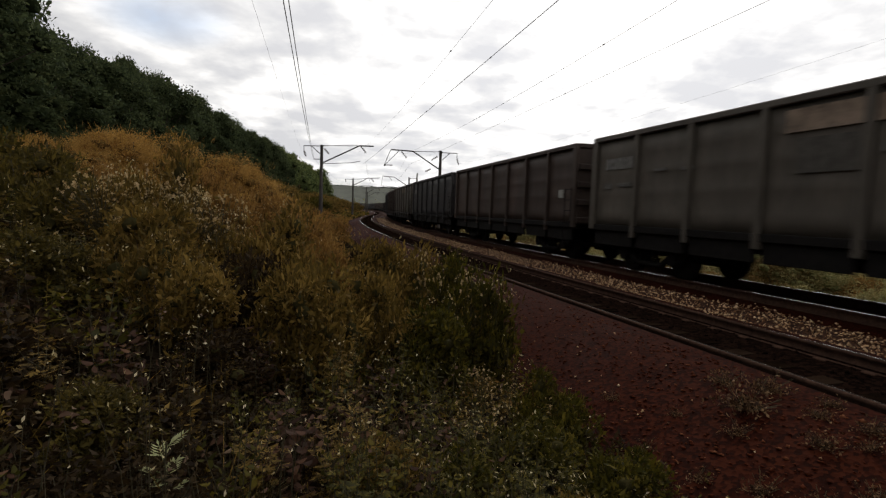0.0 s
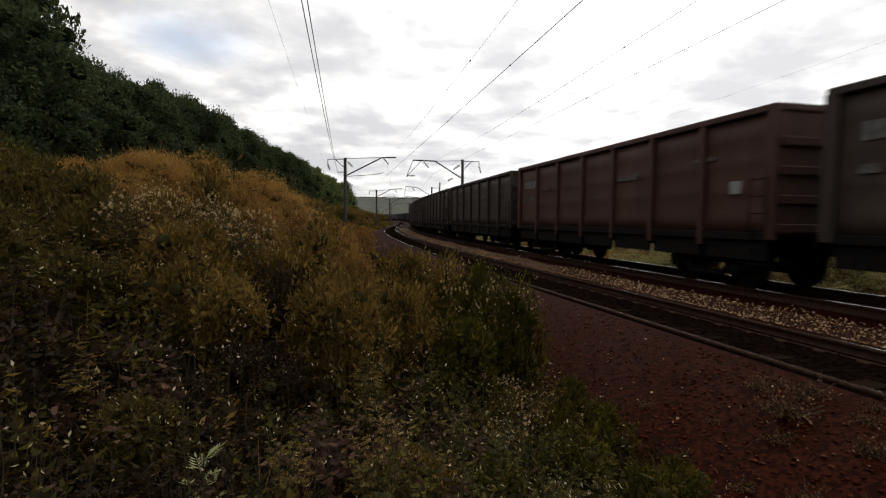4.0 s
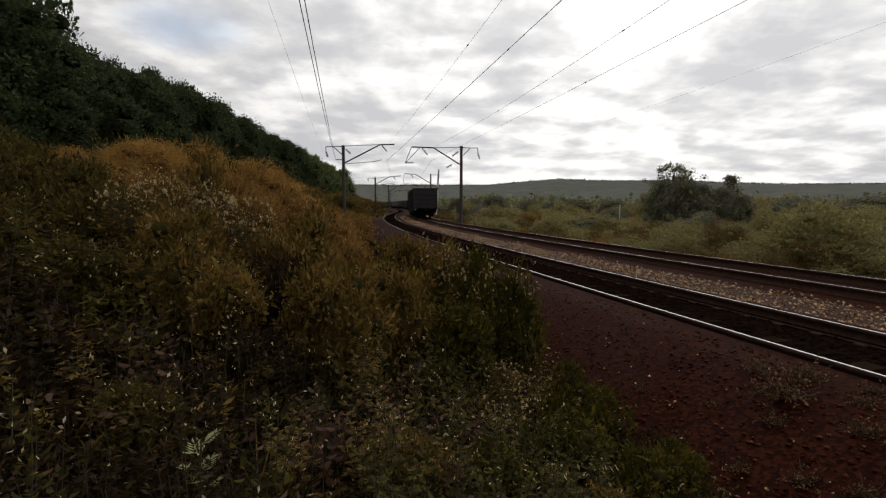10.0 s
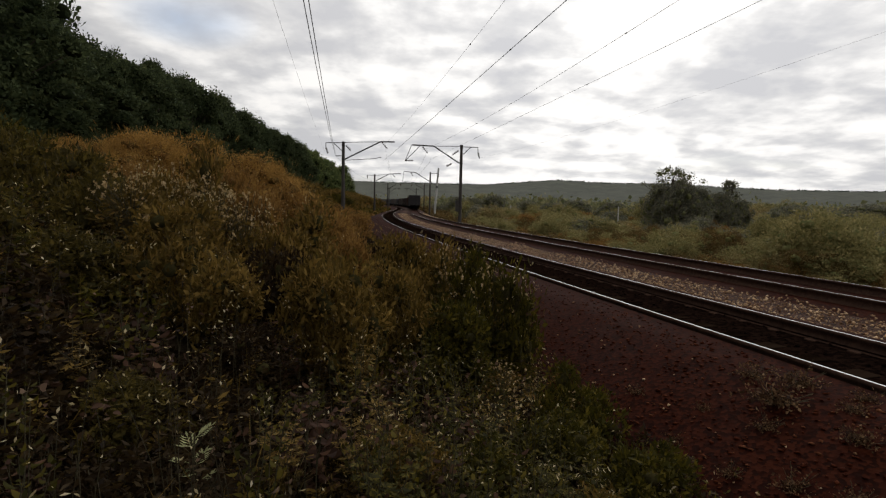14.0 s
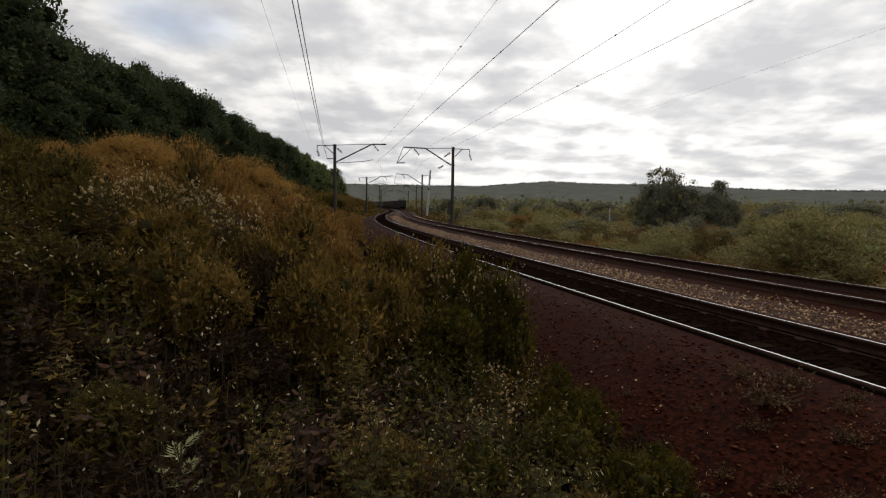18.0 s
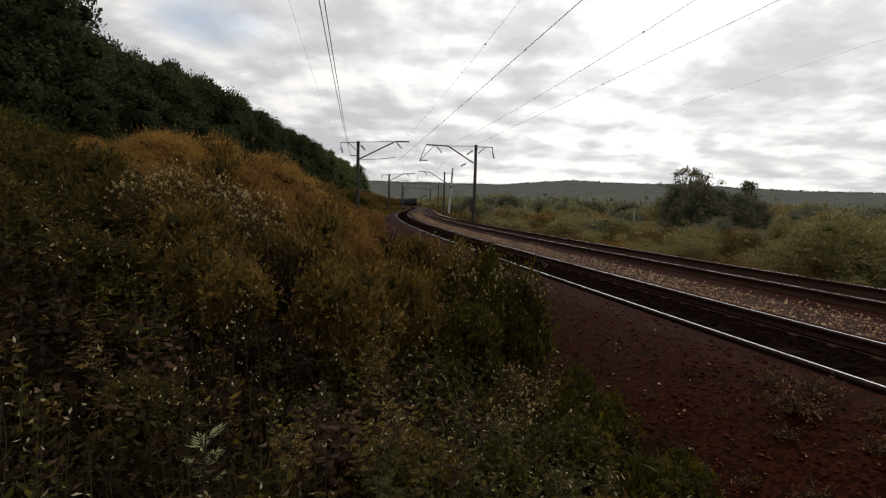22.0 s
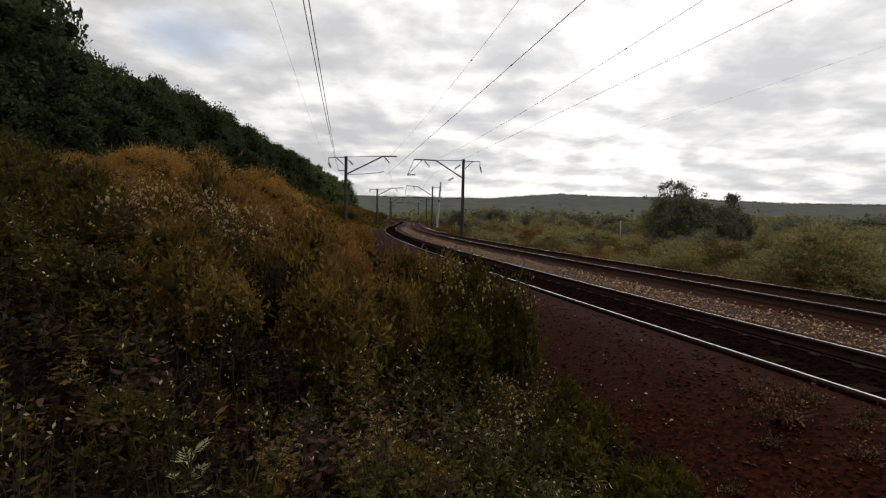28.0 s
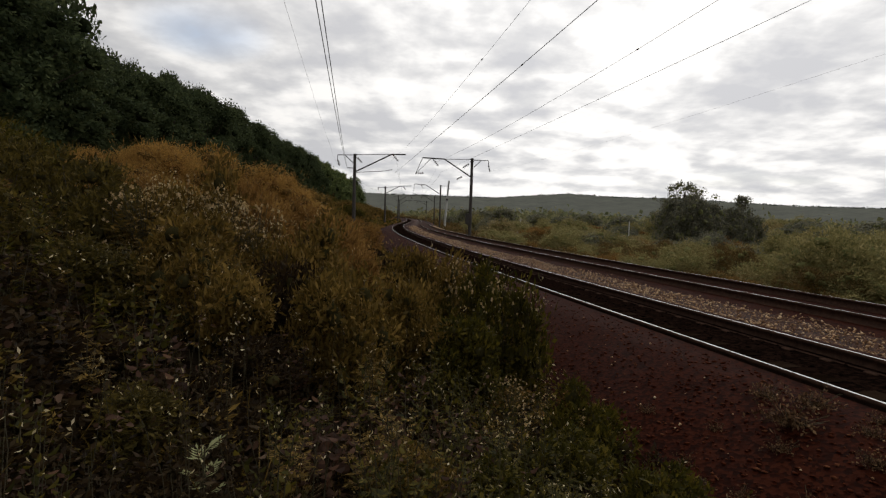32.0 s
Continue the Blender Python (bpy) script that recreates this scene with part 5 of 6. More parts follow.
olive = [shrub_meshes(30 + i, 2.0, 1.2, 13000, 0.09, 0.38, M["leaf_olive"], 22, 0.3) for i in range(2)]
green = [shrub_meshes(35 + i, 2.0, 1.2, 13000, 0.09, 0.42, M["leaf_green"], 22, 0.3) for i in range(2)]
umber = [shrub_meshes(38 + i, 2.0, 1.3, 13000, 0.09, 0.40, M["leaf_umber_shaded"], 22, 0.3) for i in range(2)]
# autumn shrubs along the bank
g = np.random.default_rng(8)
n = 0
for o, s0, s1, step in ((-11.4, 18, 60, 7.5), (-13.4, 10, 95, 5.6), (-15.8, 8, 110, 5.4)):
    s = s0
    while s < s1:
        oo = o + g.normal() * 0.55
        p = on_line([s], oo)[0]
        k = 0.6 + 0.45 * g.random()
        warm = g.random() < (0.4 if 14 < s < 46 and o > -15 else 0.05)
        # shrubs at the left get the shade-darkened umber leaves
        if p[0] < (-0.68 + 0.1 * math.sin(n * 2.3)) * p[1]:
            bush("bank_shrub", umber[n % 2], (p[0], p[1], ground_at(p[0], p[1]) - 0.1), n * 1.9, (k * 1.1, k * 0.75), "brown withered shrub on the bank, shade put into its colour", group="bank shrubs")
        elif warm:
            bush("autumn_shrub", orange[n % 4], (p[0], p[1], ground_at(p[0], p[1]) - 0.1), n * 1.9, (k, k * (0.85 + 0.3 * g.random())), "bushy orange-brown autumn shrub on the bank", group="autumn shrubs")
        else:
            bush("bank_shrub", (olive if n % 3 else green)[n % 2], (p[0], p[1], ground_at(p[0], p[1]) - 0.1), n * 1.9, (k * 1.1, k * (0.85 + 0.3 * g.random())), "olive-green leafy shrub on the bank", group="bank shrubs")
        n += 1
        s += step * (0.7 + 0.6 * g.random()) * (1 + s / 90)
for i in range(70):
    s, o = 45 + 150 * g.random(), -6.5 - 13 * g.random()
    p = on_line([s], o)[0]
    k = 1.2 + 0.8 * g.random()
    bush("bank_shrub", (olive[i % 2], green[i % 2], olive[1 - i % 2])[i % 3], (p[0], p[1], ground_at(p[0], p[1]) - 0.2), i * 1.1, (k, k * 0.9), "leafy shrub on the far bank", group="bank shrubs")
for i, (x, y, w, h) in enumerate([(-10.6, 20.4, 1.4, 1.18), (-10.9, 30.6, 1.6, 1.3), (-11.0, 17.4, 1.1, 0.62), (-12.8, 24.4, 1.4, 0.95), (-9.8, 36.0, 1.2, 0.8), (-8.4, 25.8, 0.9, 0.6), (-9.0, 17.8, 0.8, 0.55), (-7.6, 30.5, 0.9, 0.6), (-15.0, 15.0, 1.0, 0.8)]):
    bush("autumn_shrub", orange[i % 4], (x, y, ground_at(x, y) - 0.1), i * 2.7, (w, h), "domed orange-brown autumn shrub on the bank", group="autumn shrubs")
# dark shrubs close by on the upper bank; the umber ones carry shade in their colour
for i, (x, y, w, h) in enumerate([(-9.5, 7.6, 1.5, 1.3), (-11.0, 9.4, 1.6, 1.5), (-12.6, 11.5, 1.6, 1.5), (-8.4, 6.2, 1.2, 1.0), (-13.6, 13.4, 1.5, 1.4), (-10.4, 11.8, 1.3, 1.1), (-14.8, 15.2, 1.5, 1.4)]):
    bush("bank_shrub", (umber[i % 2], umber[1 - i % 2], green[i % 2])[i % 3], (x, y, ground_at(x, y) - 0.1), i * 2.3, (w, h * 0.85), "dark leafy shrub on the upper bank", group="bank shrubs")


def tree_meshes(seed, height, radius, clumps, per, leaf, low, leaf_mat, top_heavy=0.0, clump_r=0.5):
    """Trunk with limbs, and a crown of leaf clumps with gaps."""
    g = np.random.default_rng(seed)
    c = []
    while len(c) < clumps:
        u = g.random(clumps * 3) ** (1 - 0.4 * top_heavy)
        a = g.random(clumps * 3) * 6.28
        prof = np.sin(np.pi * np.clip(0.12 + 0.83 * u, 0, 1)) ** 0.6
        lob = 0.75 + 0.25 * np.sin(3 * a + seed) * np.sin(5 * u + seed * 1.3) + 0.15 * np.sin(7 * a + 2 * seed)
        rr = radius * prof * lob * (0.45 + 0.55 * g.random(clumps * 3) ** 0.4)
        c += list(np.stack([np.cos(a) * rr, np.sin(a) * rr, low + (height - low) * u], -1))
    c = np.array(c[:clumps])
    trunk = np.array([[0, 0, -0.4], [0.06, 0.03, height * 0.3], [-0.05 * radius, 0.04 * radius, height * 0.62], [0.02, 0.08, height * 0.9]])
    tv, tf = tubes(trunk[None], np.array([[0.05, 0.038, 0.022, 0.008]]) * height * 0.55, 8)
    m = min(26, clumps)
    tgt = c[:m]
    z0 = np.clip(tgt[:, 2] * (0.55 + 0.2 * g.random(m)), height * 0.12, height * 0.8)
    st = np.stack([np.interp(z0, trunk[:, 2], trunk[:, 0]), np.interp(z0, trunk[:, 2], trunk[:, 1]), z0], -1)
    mid = (st + tgt) / 2 + np.array([0, 0, -0.03 * height])
    lv, lf = tubes(np.stack([st, mid, tgt], 1), np.tile([0.011, 0.007, 0.003], (m, 1)) * height * 0.7, 5)
    wood = mesh_of("trunk", *join((tv, tf), (lv, lf)), M["bark"], None, True)
    V, F, sl = puffs(g, c, clump_r * (0.55 + 0.7 * g.random(clumps)), per, leaf, 0.62, 0.22, 0.45)
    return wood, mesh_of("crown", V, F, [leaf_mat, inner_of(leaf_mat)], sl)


def tree(name, meshes, at, turn, wide, high, label, group=""):
    th = tagged(new(name), label, "tree", group)
    th.matrix_world = Matrix.Translation(at) @ Matrix.Rotation(turn, 4, "Z") @ Matrix.Diagonal((wide, wide, high, 1))
    part("trunk", meshes[0], None, th)
    part("crown", meshes[1], None, th)
    return th


oaks = [tree_meshes(50 + i, 7.2, 3.2, 120, 240, 0.17, 0.4, M["leaf_oak"], clump_r=0.62) for i in range(6)]
open_oaks = [tree_meshes(57 + i, 7.2, 3.2, 74, 150, 0.17, 0.8, M["leaf_oak"], clump_r=0.55) for i in range(2)]
hazed_oaks = [tree_meshes(60 + i, 7.2, 3.3, 40, 120, 0.34, 0.6, M["leaf_oak_haze"], clump_r=1.05) for i in range(2)]
CANOPY_O, CANOPY_Z = [16, 22, 30, 45], [4.5, 7.3, 10.5, 14.2]    # by how much the wood grows above the slope
g = np.random.default_rng(3)
i = 0
for row, (o, step) in enumerate(((-19.6, 4.6), (-23.6, 4.6), (-29.5, 5.0), (-36, 6.0), (-44, 7.5))):
    s = 5.0 + row * 1.7
    while s < 192:
        p = on_line([s], o + g.normal() * 0.9)[0]
        if row < 3 or s < 120:
            foot = ground_at(p[0], p[1]) - 0.2
            rise = max(0.0, np.interp(-o, CANOPY_O, CANOPY_Z) * min(1.0, max(0.0, (330 - s) / 160)) - foot)
            # further up the line the oaks take the haze-paled leaves
            tree("oak_tree", (hazed_oaks[i % 2] if s > 118 else oaks[i % 6]), (p[0], p[1], foot), i * 2.1, 0.95 + 0.4 * g.random(), rise / 7.2 + (0.44 + 0.28 * g.random()) * (0.50 + 0.82 * min(1.0, s / 70)) + 0.10 * math.exp(-((s - 60) / 26) ** 2) - (0, 0, 0.11, 0.13, 0.13)[row], "dense dark green oak tree on the wooded slope", "wood on the slope")
        i += 1
        s += step * (0.75 + 0.5 * g.random()) * (1 + s / 160)
for i, (x, y, k) in enumerate(((-27.0, 27.8, 1.5), (-27.6, 31.5, 1.5), (-30.0, 30.5, 1.5), (-24.6, 24.6, 1.0), (-25.6, 29.4, 1.75))):
    tree("oak_tree", open_oaks[i % 2], (x, y, ground_at(x, y) - 0.2), i * 1.3, k * 0.95, k + 0.75, "tall dark oak tree standing above the wood", "wood on the slope")

# ---- the meadow beyond the tracks ----
n = 26000
r = 13 * (420 / 13) ** rng.random(n)
a = np.radians(-12 + 64 * rng.random(n))
p = np.stack([r * np.sin(a), r * np.cos(a)], -1)
s, o = to_line(p[:, 0], p[:, 1])
p, r = p[o > 8.2 + 0.5 * np.sin(s)], r[o > 8.2 + 0.5 * np.sin(s)]
k = patch(p, 6.0, 4) + rng.normal(size=len(p)) * 0.15
edge = to_line(p[:, 0], p[:, 1])[1] < 14 + rng.normal(size=len(p))
for nm, sel, mats, words in (("edge_weeds", edge, [M["leaf_hedge"], M["stalk"]], "dark olive weeds along the far track"), ("meadow_weeds", (k > 0.42) & ~edge, [M["leaf_field"], M["stalk"]], "tall green meadow weeds beyond the tracks"), ("meadow_dry_weeds", (k <= 0.42) & ~edge, [M["leaf_straw"], M["stalk"]], "yellowing dry meadow weeds beyond the tracks")):
    q, rq = p[sel], r[sel]
    per = 18
    weeds(nm, q, (0.5 + 0.5 * rng.random(len(q))) * (0.7 + rq / 220) * (0.6 + 0.8 * patch(q, 3.0, 7)), per, 0.03 + 0.0055 * rq[:, None], 0.30, mats, words, "weeds", spreadr=0.5, stems=False)

green_bush = [shrub_meshes(70 + i, 2.2, 1.5, 12000, 0.108, 0.45, M["leaf_field"], 16, 0.34) for i in range(3)]
straw_bush = [shrub_meshes(75 + i, 2.0, 1.5, 12000, 0.101, 0.42, M["leaf_straw"], 16, 0.34) for i in range(2)]
brown_bush = [shrub_meshes(85 + i, 2.0, 1.5, 12000, 0.101, 0.36, M["leaf_rust"], 16, 0.34, 12) for i in range(2)]
dark_bush = [shrub_meshes(80 + i, 2.4, 1.6, 12000, 0.108, 0.48, M["leaf_thicket_haze"], 16, 0.34) for i in range(2)]
g = np.random.default_rng(11)
for i in range(230):
    rr = 22 * (320 / 22) ** g.random()
    aa = radians(-3 + 51 * g.random())
    x, y = rr * math.sin(aa), rr * math.cos(aa)
    s, o = to_line(np.array([x]), np.array([y]))
    if o[0] < 11:
        continue
    w = (0.6 + 0.9 * g.random()) * (1 + rr / 160)
    if 18 < math.degrees(aa) < 34 and rr < 82:
        w *= 0.55
    # dull bushes past 70 m use the haze-greyed thicket leaves
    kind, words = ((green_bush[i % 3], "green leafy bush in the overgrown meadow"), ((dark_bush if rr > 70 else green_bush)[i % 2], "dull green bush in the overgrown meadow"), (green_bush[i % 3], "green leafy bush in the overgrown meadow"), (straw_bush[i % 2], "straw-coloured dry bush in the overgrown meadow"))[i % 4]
    bush("meadow_bush", kind, (x, y, ground_at(x, y) - 0.1), i * 1.3, (w, w * (0.6 + 0.5 * g.random())), words, group="meadow bushes")


for i in range(110):
    s, o = 3 + 85 * g.random() ** 1.2, 9.8 + 7 * g.random() ** 1.3
    p = on_line([s], o)[0]
    w = 0.4 + 0.35 * g.random()
    kind, words = ((green_bush[i % 3], "dull green weedy bush at the meadow's edge"), (brown_bush[i % 2], "brown withered bush at the meadow's edge"), (green_bush[(i + 1) % 3], "dull green weedy bush at the meadow's edge"), (straw_bush[i % 2], "straw-coloured bush at the meadow's edge"))[i % 4]
    bush("meadow_bush", kind, (p[0], p[1], ground_at(p[0], p[1]) - 0.1), i * 1.7, (w * 1.3, w * (0.8 + 0.4 * g.random())), words, group="meadow bushes")


for i in range(90):
    rr, aa = 38 + 95 * g.random(), radians(4 + 40 * g.random())
    x, y = rr * math.sin(aa), rr * math.cos(aa)
    if to_line(np.array([x]), np.array([y]))[1][0] < 13:
        continue
    w = (0.5 + 0.5 * g.random()) * (1 + rr / 200)
    kind, words = ((dark_bush[i % 2], "dark dull green bush in the meadow"), (green_bush[i % 3], "green leafy bush in the overgrown meadow"), (dark_bush[i % 2], "dark dull green bush in the meadow"), (brown_bush[i % 2], "brown withered bush in the meadow"))[i % 4]
    bush("meadow_bush", kind, (x, y, ground_at(x, y) - 0.1), i * 2.1, (w * 1.25, w * (0.6 + 0.4 * g.random())), words, group="meadow bushes")


def out_at(az, dist):
    x, y = dist * math.sin(radians(az)), dist * math.cos(radians(az))
    return x, y, float(land(np.array([x]), np.array([y]))[0])


big = tree_meshes(91, 9.6, 4.6, 60, 46, 0.22, 5.0, M["leaf_thicket_haze"], clump_r=0.55)
tree("meadow_tree", big, out_at(25.2, 84), 0.6, 1.0, 0.97, "broad dark tree with a loose open crown in the meadow")
wide = tree_meshes(92, 6.0, 5.0, 90, 130, 0.28, 0.2, M["leaf_thicket_haze"], clump_r=0.95)
for az_, d_, w_, h_ in ((24.2, 82, 0.66, 1.02), (26.0, 80, 0.74, 1.12), (27.6, 82, 0.66, 0.98), (29.6, 84, 0.55, 0.92), (31.2, 88, 0.5, 0.8), (4.6, 118, 0.8, 0.75), (35.5, 110, 1.1, 0.7), (15.5, 150, 1.2, 0.8), (10.5, 170, 1.2, 0.8), (33.8, 92, 0.7, 0.5), (6.8, 96, 0.7, 0.72), (2.6, 140, 0.8, 0.8), (13.2, 120, 0.9, 0.62), (19.5, 130, 1.0, 0.72), (38.5, 84, 1.0, 0.6), (41.0, 98, 1.2, 0.7)):
    tree("meadow_tree", wide, out_at(az_, d_), az_ * 2.0, w_, h_, "low wide dark thicket tree in the meadow")
slim = tree_meshes(93, 7.6, 1.8, 26, 70, 0.24, 1.6, M["leaf_thicket_haze"], top_heavy=0.5, clump_r=0.55)
tree("meadow_tree", slim, out_at(30.3, 86), 0.2, 1.0, 1.0, "slim dark tree rising from the thicket")

# the hedge of tall weeds and bushes along the far track
hedge = [shrub_meshes(140 + i, 2.0, 1.1, 15000, 0.065, 0.42, M["leaf_hedge"], 18, 0.32, 10) for i in range(3)]
hedge_brown = [shrub_meshes(144 + i, 2.0, 1.1, 13000, 0.06, 0.36, M["leaf_rust"], 18, 0.32, 12) for i in range(2)]
g = np.random.default_rng(19)
n = 0
for o, s0, s1, step, low, high in ((10.6, -3, 46, 1.7, 0.50, 0.80), (12.6, -3, 60, 1.9, 0.68, 1.05), (15.4, 2, 72, 2.3, 0.80, 1.15), (19.0, 4, 84, 3.0, 0.80, 1.2)):
    s = s0
    while s < s1:
        p = on_line([s], o + 0.7 * g.normal())[0]
        k = low + (high - low) * g.random()
        if g.random() < 0.82:
            brown = g.random() < 0.2
            bush("hedge_bush", hedge_brown[n % 2] if brown else hedge[n % 3], (p[0], p[1], ground_at(p[0], p[1]) - 0.1), n * 1.9, (k * (0.85 + 0.4 * g.random()), k), "tall brown withered weeds beside the far track" if brown else "tall dark olive bush beside the far track", group="hedge bushes")
        n += 1
        s += step * (0.7 + 0.6 * g.random())

# far woods on the plain
n = 900
r = 200 * (800 / 200) ** rng.random(n)
a = np.radians(-16 + 66 * rng.random(n))
c = np.stack([r * np.sin(a), r * np.cos(a), np.zeros(n)], -1)
c[:, 2] = land(c[:, 0], c[:, 1])
keep = to_line(c[:, 0], c[:, 1])[1] > 14
c, r = c[keep], r[keep]
per = 110
sz = 1.6 + 2.4 * rng.random(len(c)) + r / 500
at = np.repeat(c, per, 0) + rng.normal(size=(len(c) * per, 3)) * np.repeat(sz, per)[:, None] * np.array([1.2, 1.2, 0.5]) + np.array([0, 0, 1.0]) * np.repeat(sz, per)[:, None] * 0.6
way = random_dirs(len(at), 0.3)
ln = np.repeat(sz, per) * 0.42 * (0.5 + rng.random(len(at)))
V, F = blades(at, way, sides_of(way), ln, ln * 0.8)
tagged(new("far_thickets", mesh_of("far_thickets", V, F, M["leaf_far_haze"])), "distant grey-green thickets across the plain, haze put into the colour", "thicket", kind="stuff")

# ridge of wooded hills on the horizon
az = np.radians(np.linspace(-75, 75, 420))
deg = np.degrees(az)
crest = np.interp(deg, [-75, -20, -8, 0, 6, 10, 13.5, 19, 24, 30, 34, 41, 55, 75], [2.4, 2.4, 2.42, 2.4, 2.4, 2.75, 3.0, 2.72, 2.7, 2.35, 2.1, 1.95, 1.8, 1.8])
steps = [(900, -0.35), (1300, 0.12), (1700, 0.5), (2100, 0.86), (2300, 1.0), (2700, 0.8)]
rows_v = []
for k, (d, f) in enumerate(steps):
    hh = EYE + np.tan(np.radians(np.where(f > 0, crest * f, crest * f * 0.4))) * d
    if f > 0:
        hh = hh + (np.sin(deg * 3.1 + k) * 3 + np.sin(deg * 7.7 + 2 * k) * 1.5) * (0.4 if f == 1.0 else 1.0)
    rows_v.append(np.stack([np.sin(az) * d, np.cos(az) * d, hh], -1))
HV = np.stack(rows_v, 0)
nr, nc = HV.shape[:2]
i, j = np.meshgrid(np.arange(nr - 1), np.arange(nc - 1), indexing="ij")
HF = np.stack([i * nc + j, i * nc + j + 1, (i + 1) * nc + j + 1, (i + 1) * nc + j], -1).reshape(-1, 4)
hills = new("distant_hills", mesh_of("distant_hills", HV.reshape(-1, 3), HF, M["hill_wood_haze"], None, True))
tagged(hills, "low wooded grey-green hills on the horizon, haze put into the colour", "hills", kind="structure")
# tree tops along the crest and on the slopes
n = 4200
az2 = np.radians(-60 + 115 * rng.random(n))
kk = np.full(n, 1.0)
d = np.interp(kk, [0.12, 0.5, 0.86, 1.0], [1300, 1700, 2100, 2300])
cr = np.interp(np.degrees(az2), deg, crest)
zz = EYE + np.tan(np.radians(cr * kk)) * d
at = np.stack([np.sin(az2) * d, np.cos(az2) * d, zz], -1)
at = np.repeat(at, 5, 0) + rng.normal(size=(n * 5, 3)) * np.array([6, 6, 1.6]) - np.array([0, 0, 3.0])
way = random_dirs(len(at), 0.2)
ln = 4 + 4.5 * rng.random(len(at))
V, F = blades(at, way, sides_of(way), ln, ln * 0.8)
tagged(new("hill_woods", mesh_of("hill_woods", V, F, M["leaf_hill_haze"])), "distant grey-green forest on the hills, haze put into the colour", "forest", kind="stuff")


# ---- the freight train ----
HALF, LEN, TOP, FLOOR = 1.49, 12.92, 3.66, 1.18


def side_wall(sx):
    """A side with its stamped horizontal swages."""
    zs = [FLOOR, 1.45, 1.52, 1.60, 2.0, 2.07, 2.15, 2.55, 2.62, 2.70, 3.05, 3.12, 3.20, TOP - 0.12]
    xs = [0, 0, 0.012, 0, 0, 0.012, 0, 0, 0.012, 0, 0, 0.012, 0, 0]
    outer = [(HALF - 0.10 + d, z) for d, z in zip(xs, zs)]
    inner = [(HALF - 0.13, z) for z in reversed(zs)]
    prof = outer + inner
    k = len(prof)
    V = [(sx * x, y, z) for y in (-LEN / 2 + 0.05, LEN / 2 - 0.05) for x, z in prof]
    F = [(a, (a + 1) % k, k + (a + 1) % k, k + a) for a in range(k)]
    return np.array(V), np.array(F)


def end_wall(sy):
    bm = bmesh.new()
    y = sy * LEN / 2
    box(bm, -HALF + 0.1, HALF - 0.1, y - sy * 0.07, y - sy * 0.03, FLOOR, TOP - 0.1)
    return bm


def solebar(sx):
    bm = bmesh.new()
    box(bm, sx * (HALF - 0.16), sx * (HALF - 0.02), -LEN / 2, LEN / 2, FLOOR - 0.12, FLOOR + 0.04, 0.01)
    return bm


POSTS = np.linspace(-LEN / 2 + 0.1, LEN / 2 - 0.1, 8)
shared = {}


def shared_mesh(key, make, mat):
    if (key, mat.name) not in shared:
        v = make()
        shared[key, mat.name] = mesh_of(key, *v, mat) if isinstance(v, tuple) else bm_mesh(key, v, mat)
    return shared[key, mat.name]


def rib_mesh(sx, corner):
    bm = bmesh.new()
    w = 0.12 if corner else 0.075
    box(bm, sx * (HALF - 0.11), sx * (HALF + 0.0), -w, w, 0.92 if not corner else FLOOR - 0.1, TOP - 0.1, 0.015)
    return bm


def top_bar(sx):
    bm = bmesh.new()
    box(bm, sx * (HALF - 0.15), sx * HALF, -LEN / 2, LEN / 2, TOP - 0.14, TOP, 0.02)
    return bm


def end_top():
    bm = bmesh.new()
    box(bm, -HALF + 0.15, HALF - 0.15, -0.07, 0.07, TOP - 0.14, TOP, 0.02)
    return bm


def end_beam():
    bm = bmesh.new()
    box(bm, -HALF + 0.12, HALF - 0.12, -0.05, 0.05, -0.09, 0.09, 0.02)
    return bm


def hatch(sx):
    """A drop door under the floor, between two posts."""
    bm = bmesh.new()
    box(bm, sx * 0.5, sx * (HALF - 0.12), -0.8, 0.8, FLOOR - 0.16, FLOOR - 0.10)
    box(bm, sx * (HALF - 0.16), sx * (HALF - 0.1), -0.82, 0.82, 0.66, FLOOR - 0.1, 0.01)
    for y in (-0.5, 0.5):
        rod(bm, (sx * (HALF - 0.3), y, 0.62), (sx * (HALF - 0.13), y, 0.95), 0.03, seg=6)
    return bm


def centre_sill():
    bm = bmesh.new()
    box(bm, -0.28, 0.28, -LEN / 2 + 0.1, LEN / 2 - 0.1, 0.88, FLOOR - 0.08)
    return bm


def floor_mesh():
    bm = bmesh.new()
    box(bm, -HALF + 0.13, HALF - 0.13, -LEN / 2 + 0.07, LEN / 2 - 0.07, FLOOR - 0.05, FLOOR + 0.02)
    return bm


def load_mesh():
    """Heaped coal below the rim."""
    V, F = [], []
    n, m = 26, 7
    g = np.random.default_rng(5)
    for i in range(n):
        for j in range(m):
            x, y = -HALF + 0.14 + (2 * HALF - 0.28) * j / (m - 1), -LEN / 2 + 0.1 + (LEN - 0.2) * i / (n - 1)
            V.append((x, y, 2.9 + 0.15 * g.random()))
    for i in range(n - 1):
        for j in range(m - 1):
            F.append((i * m + j, i * m + j + 1, (i + 1) * m + j + 1, (i + 1) * m + j))
    return np.array(V), np.array(F)


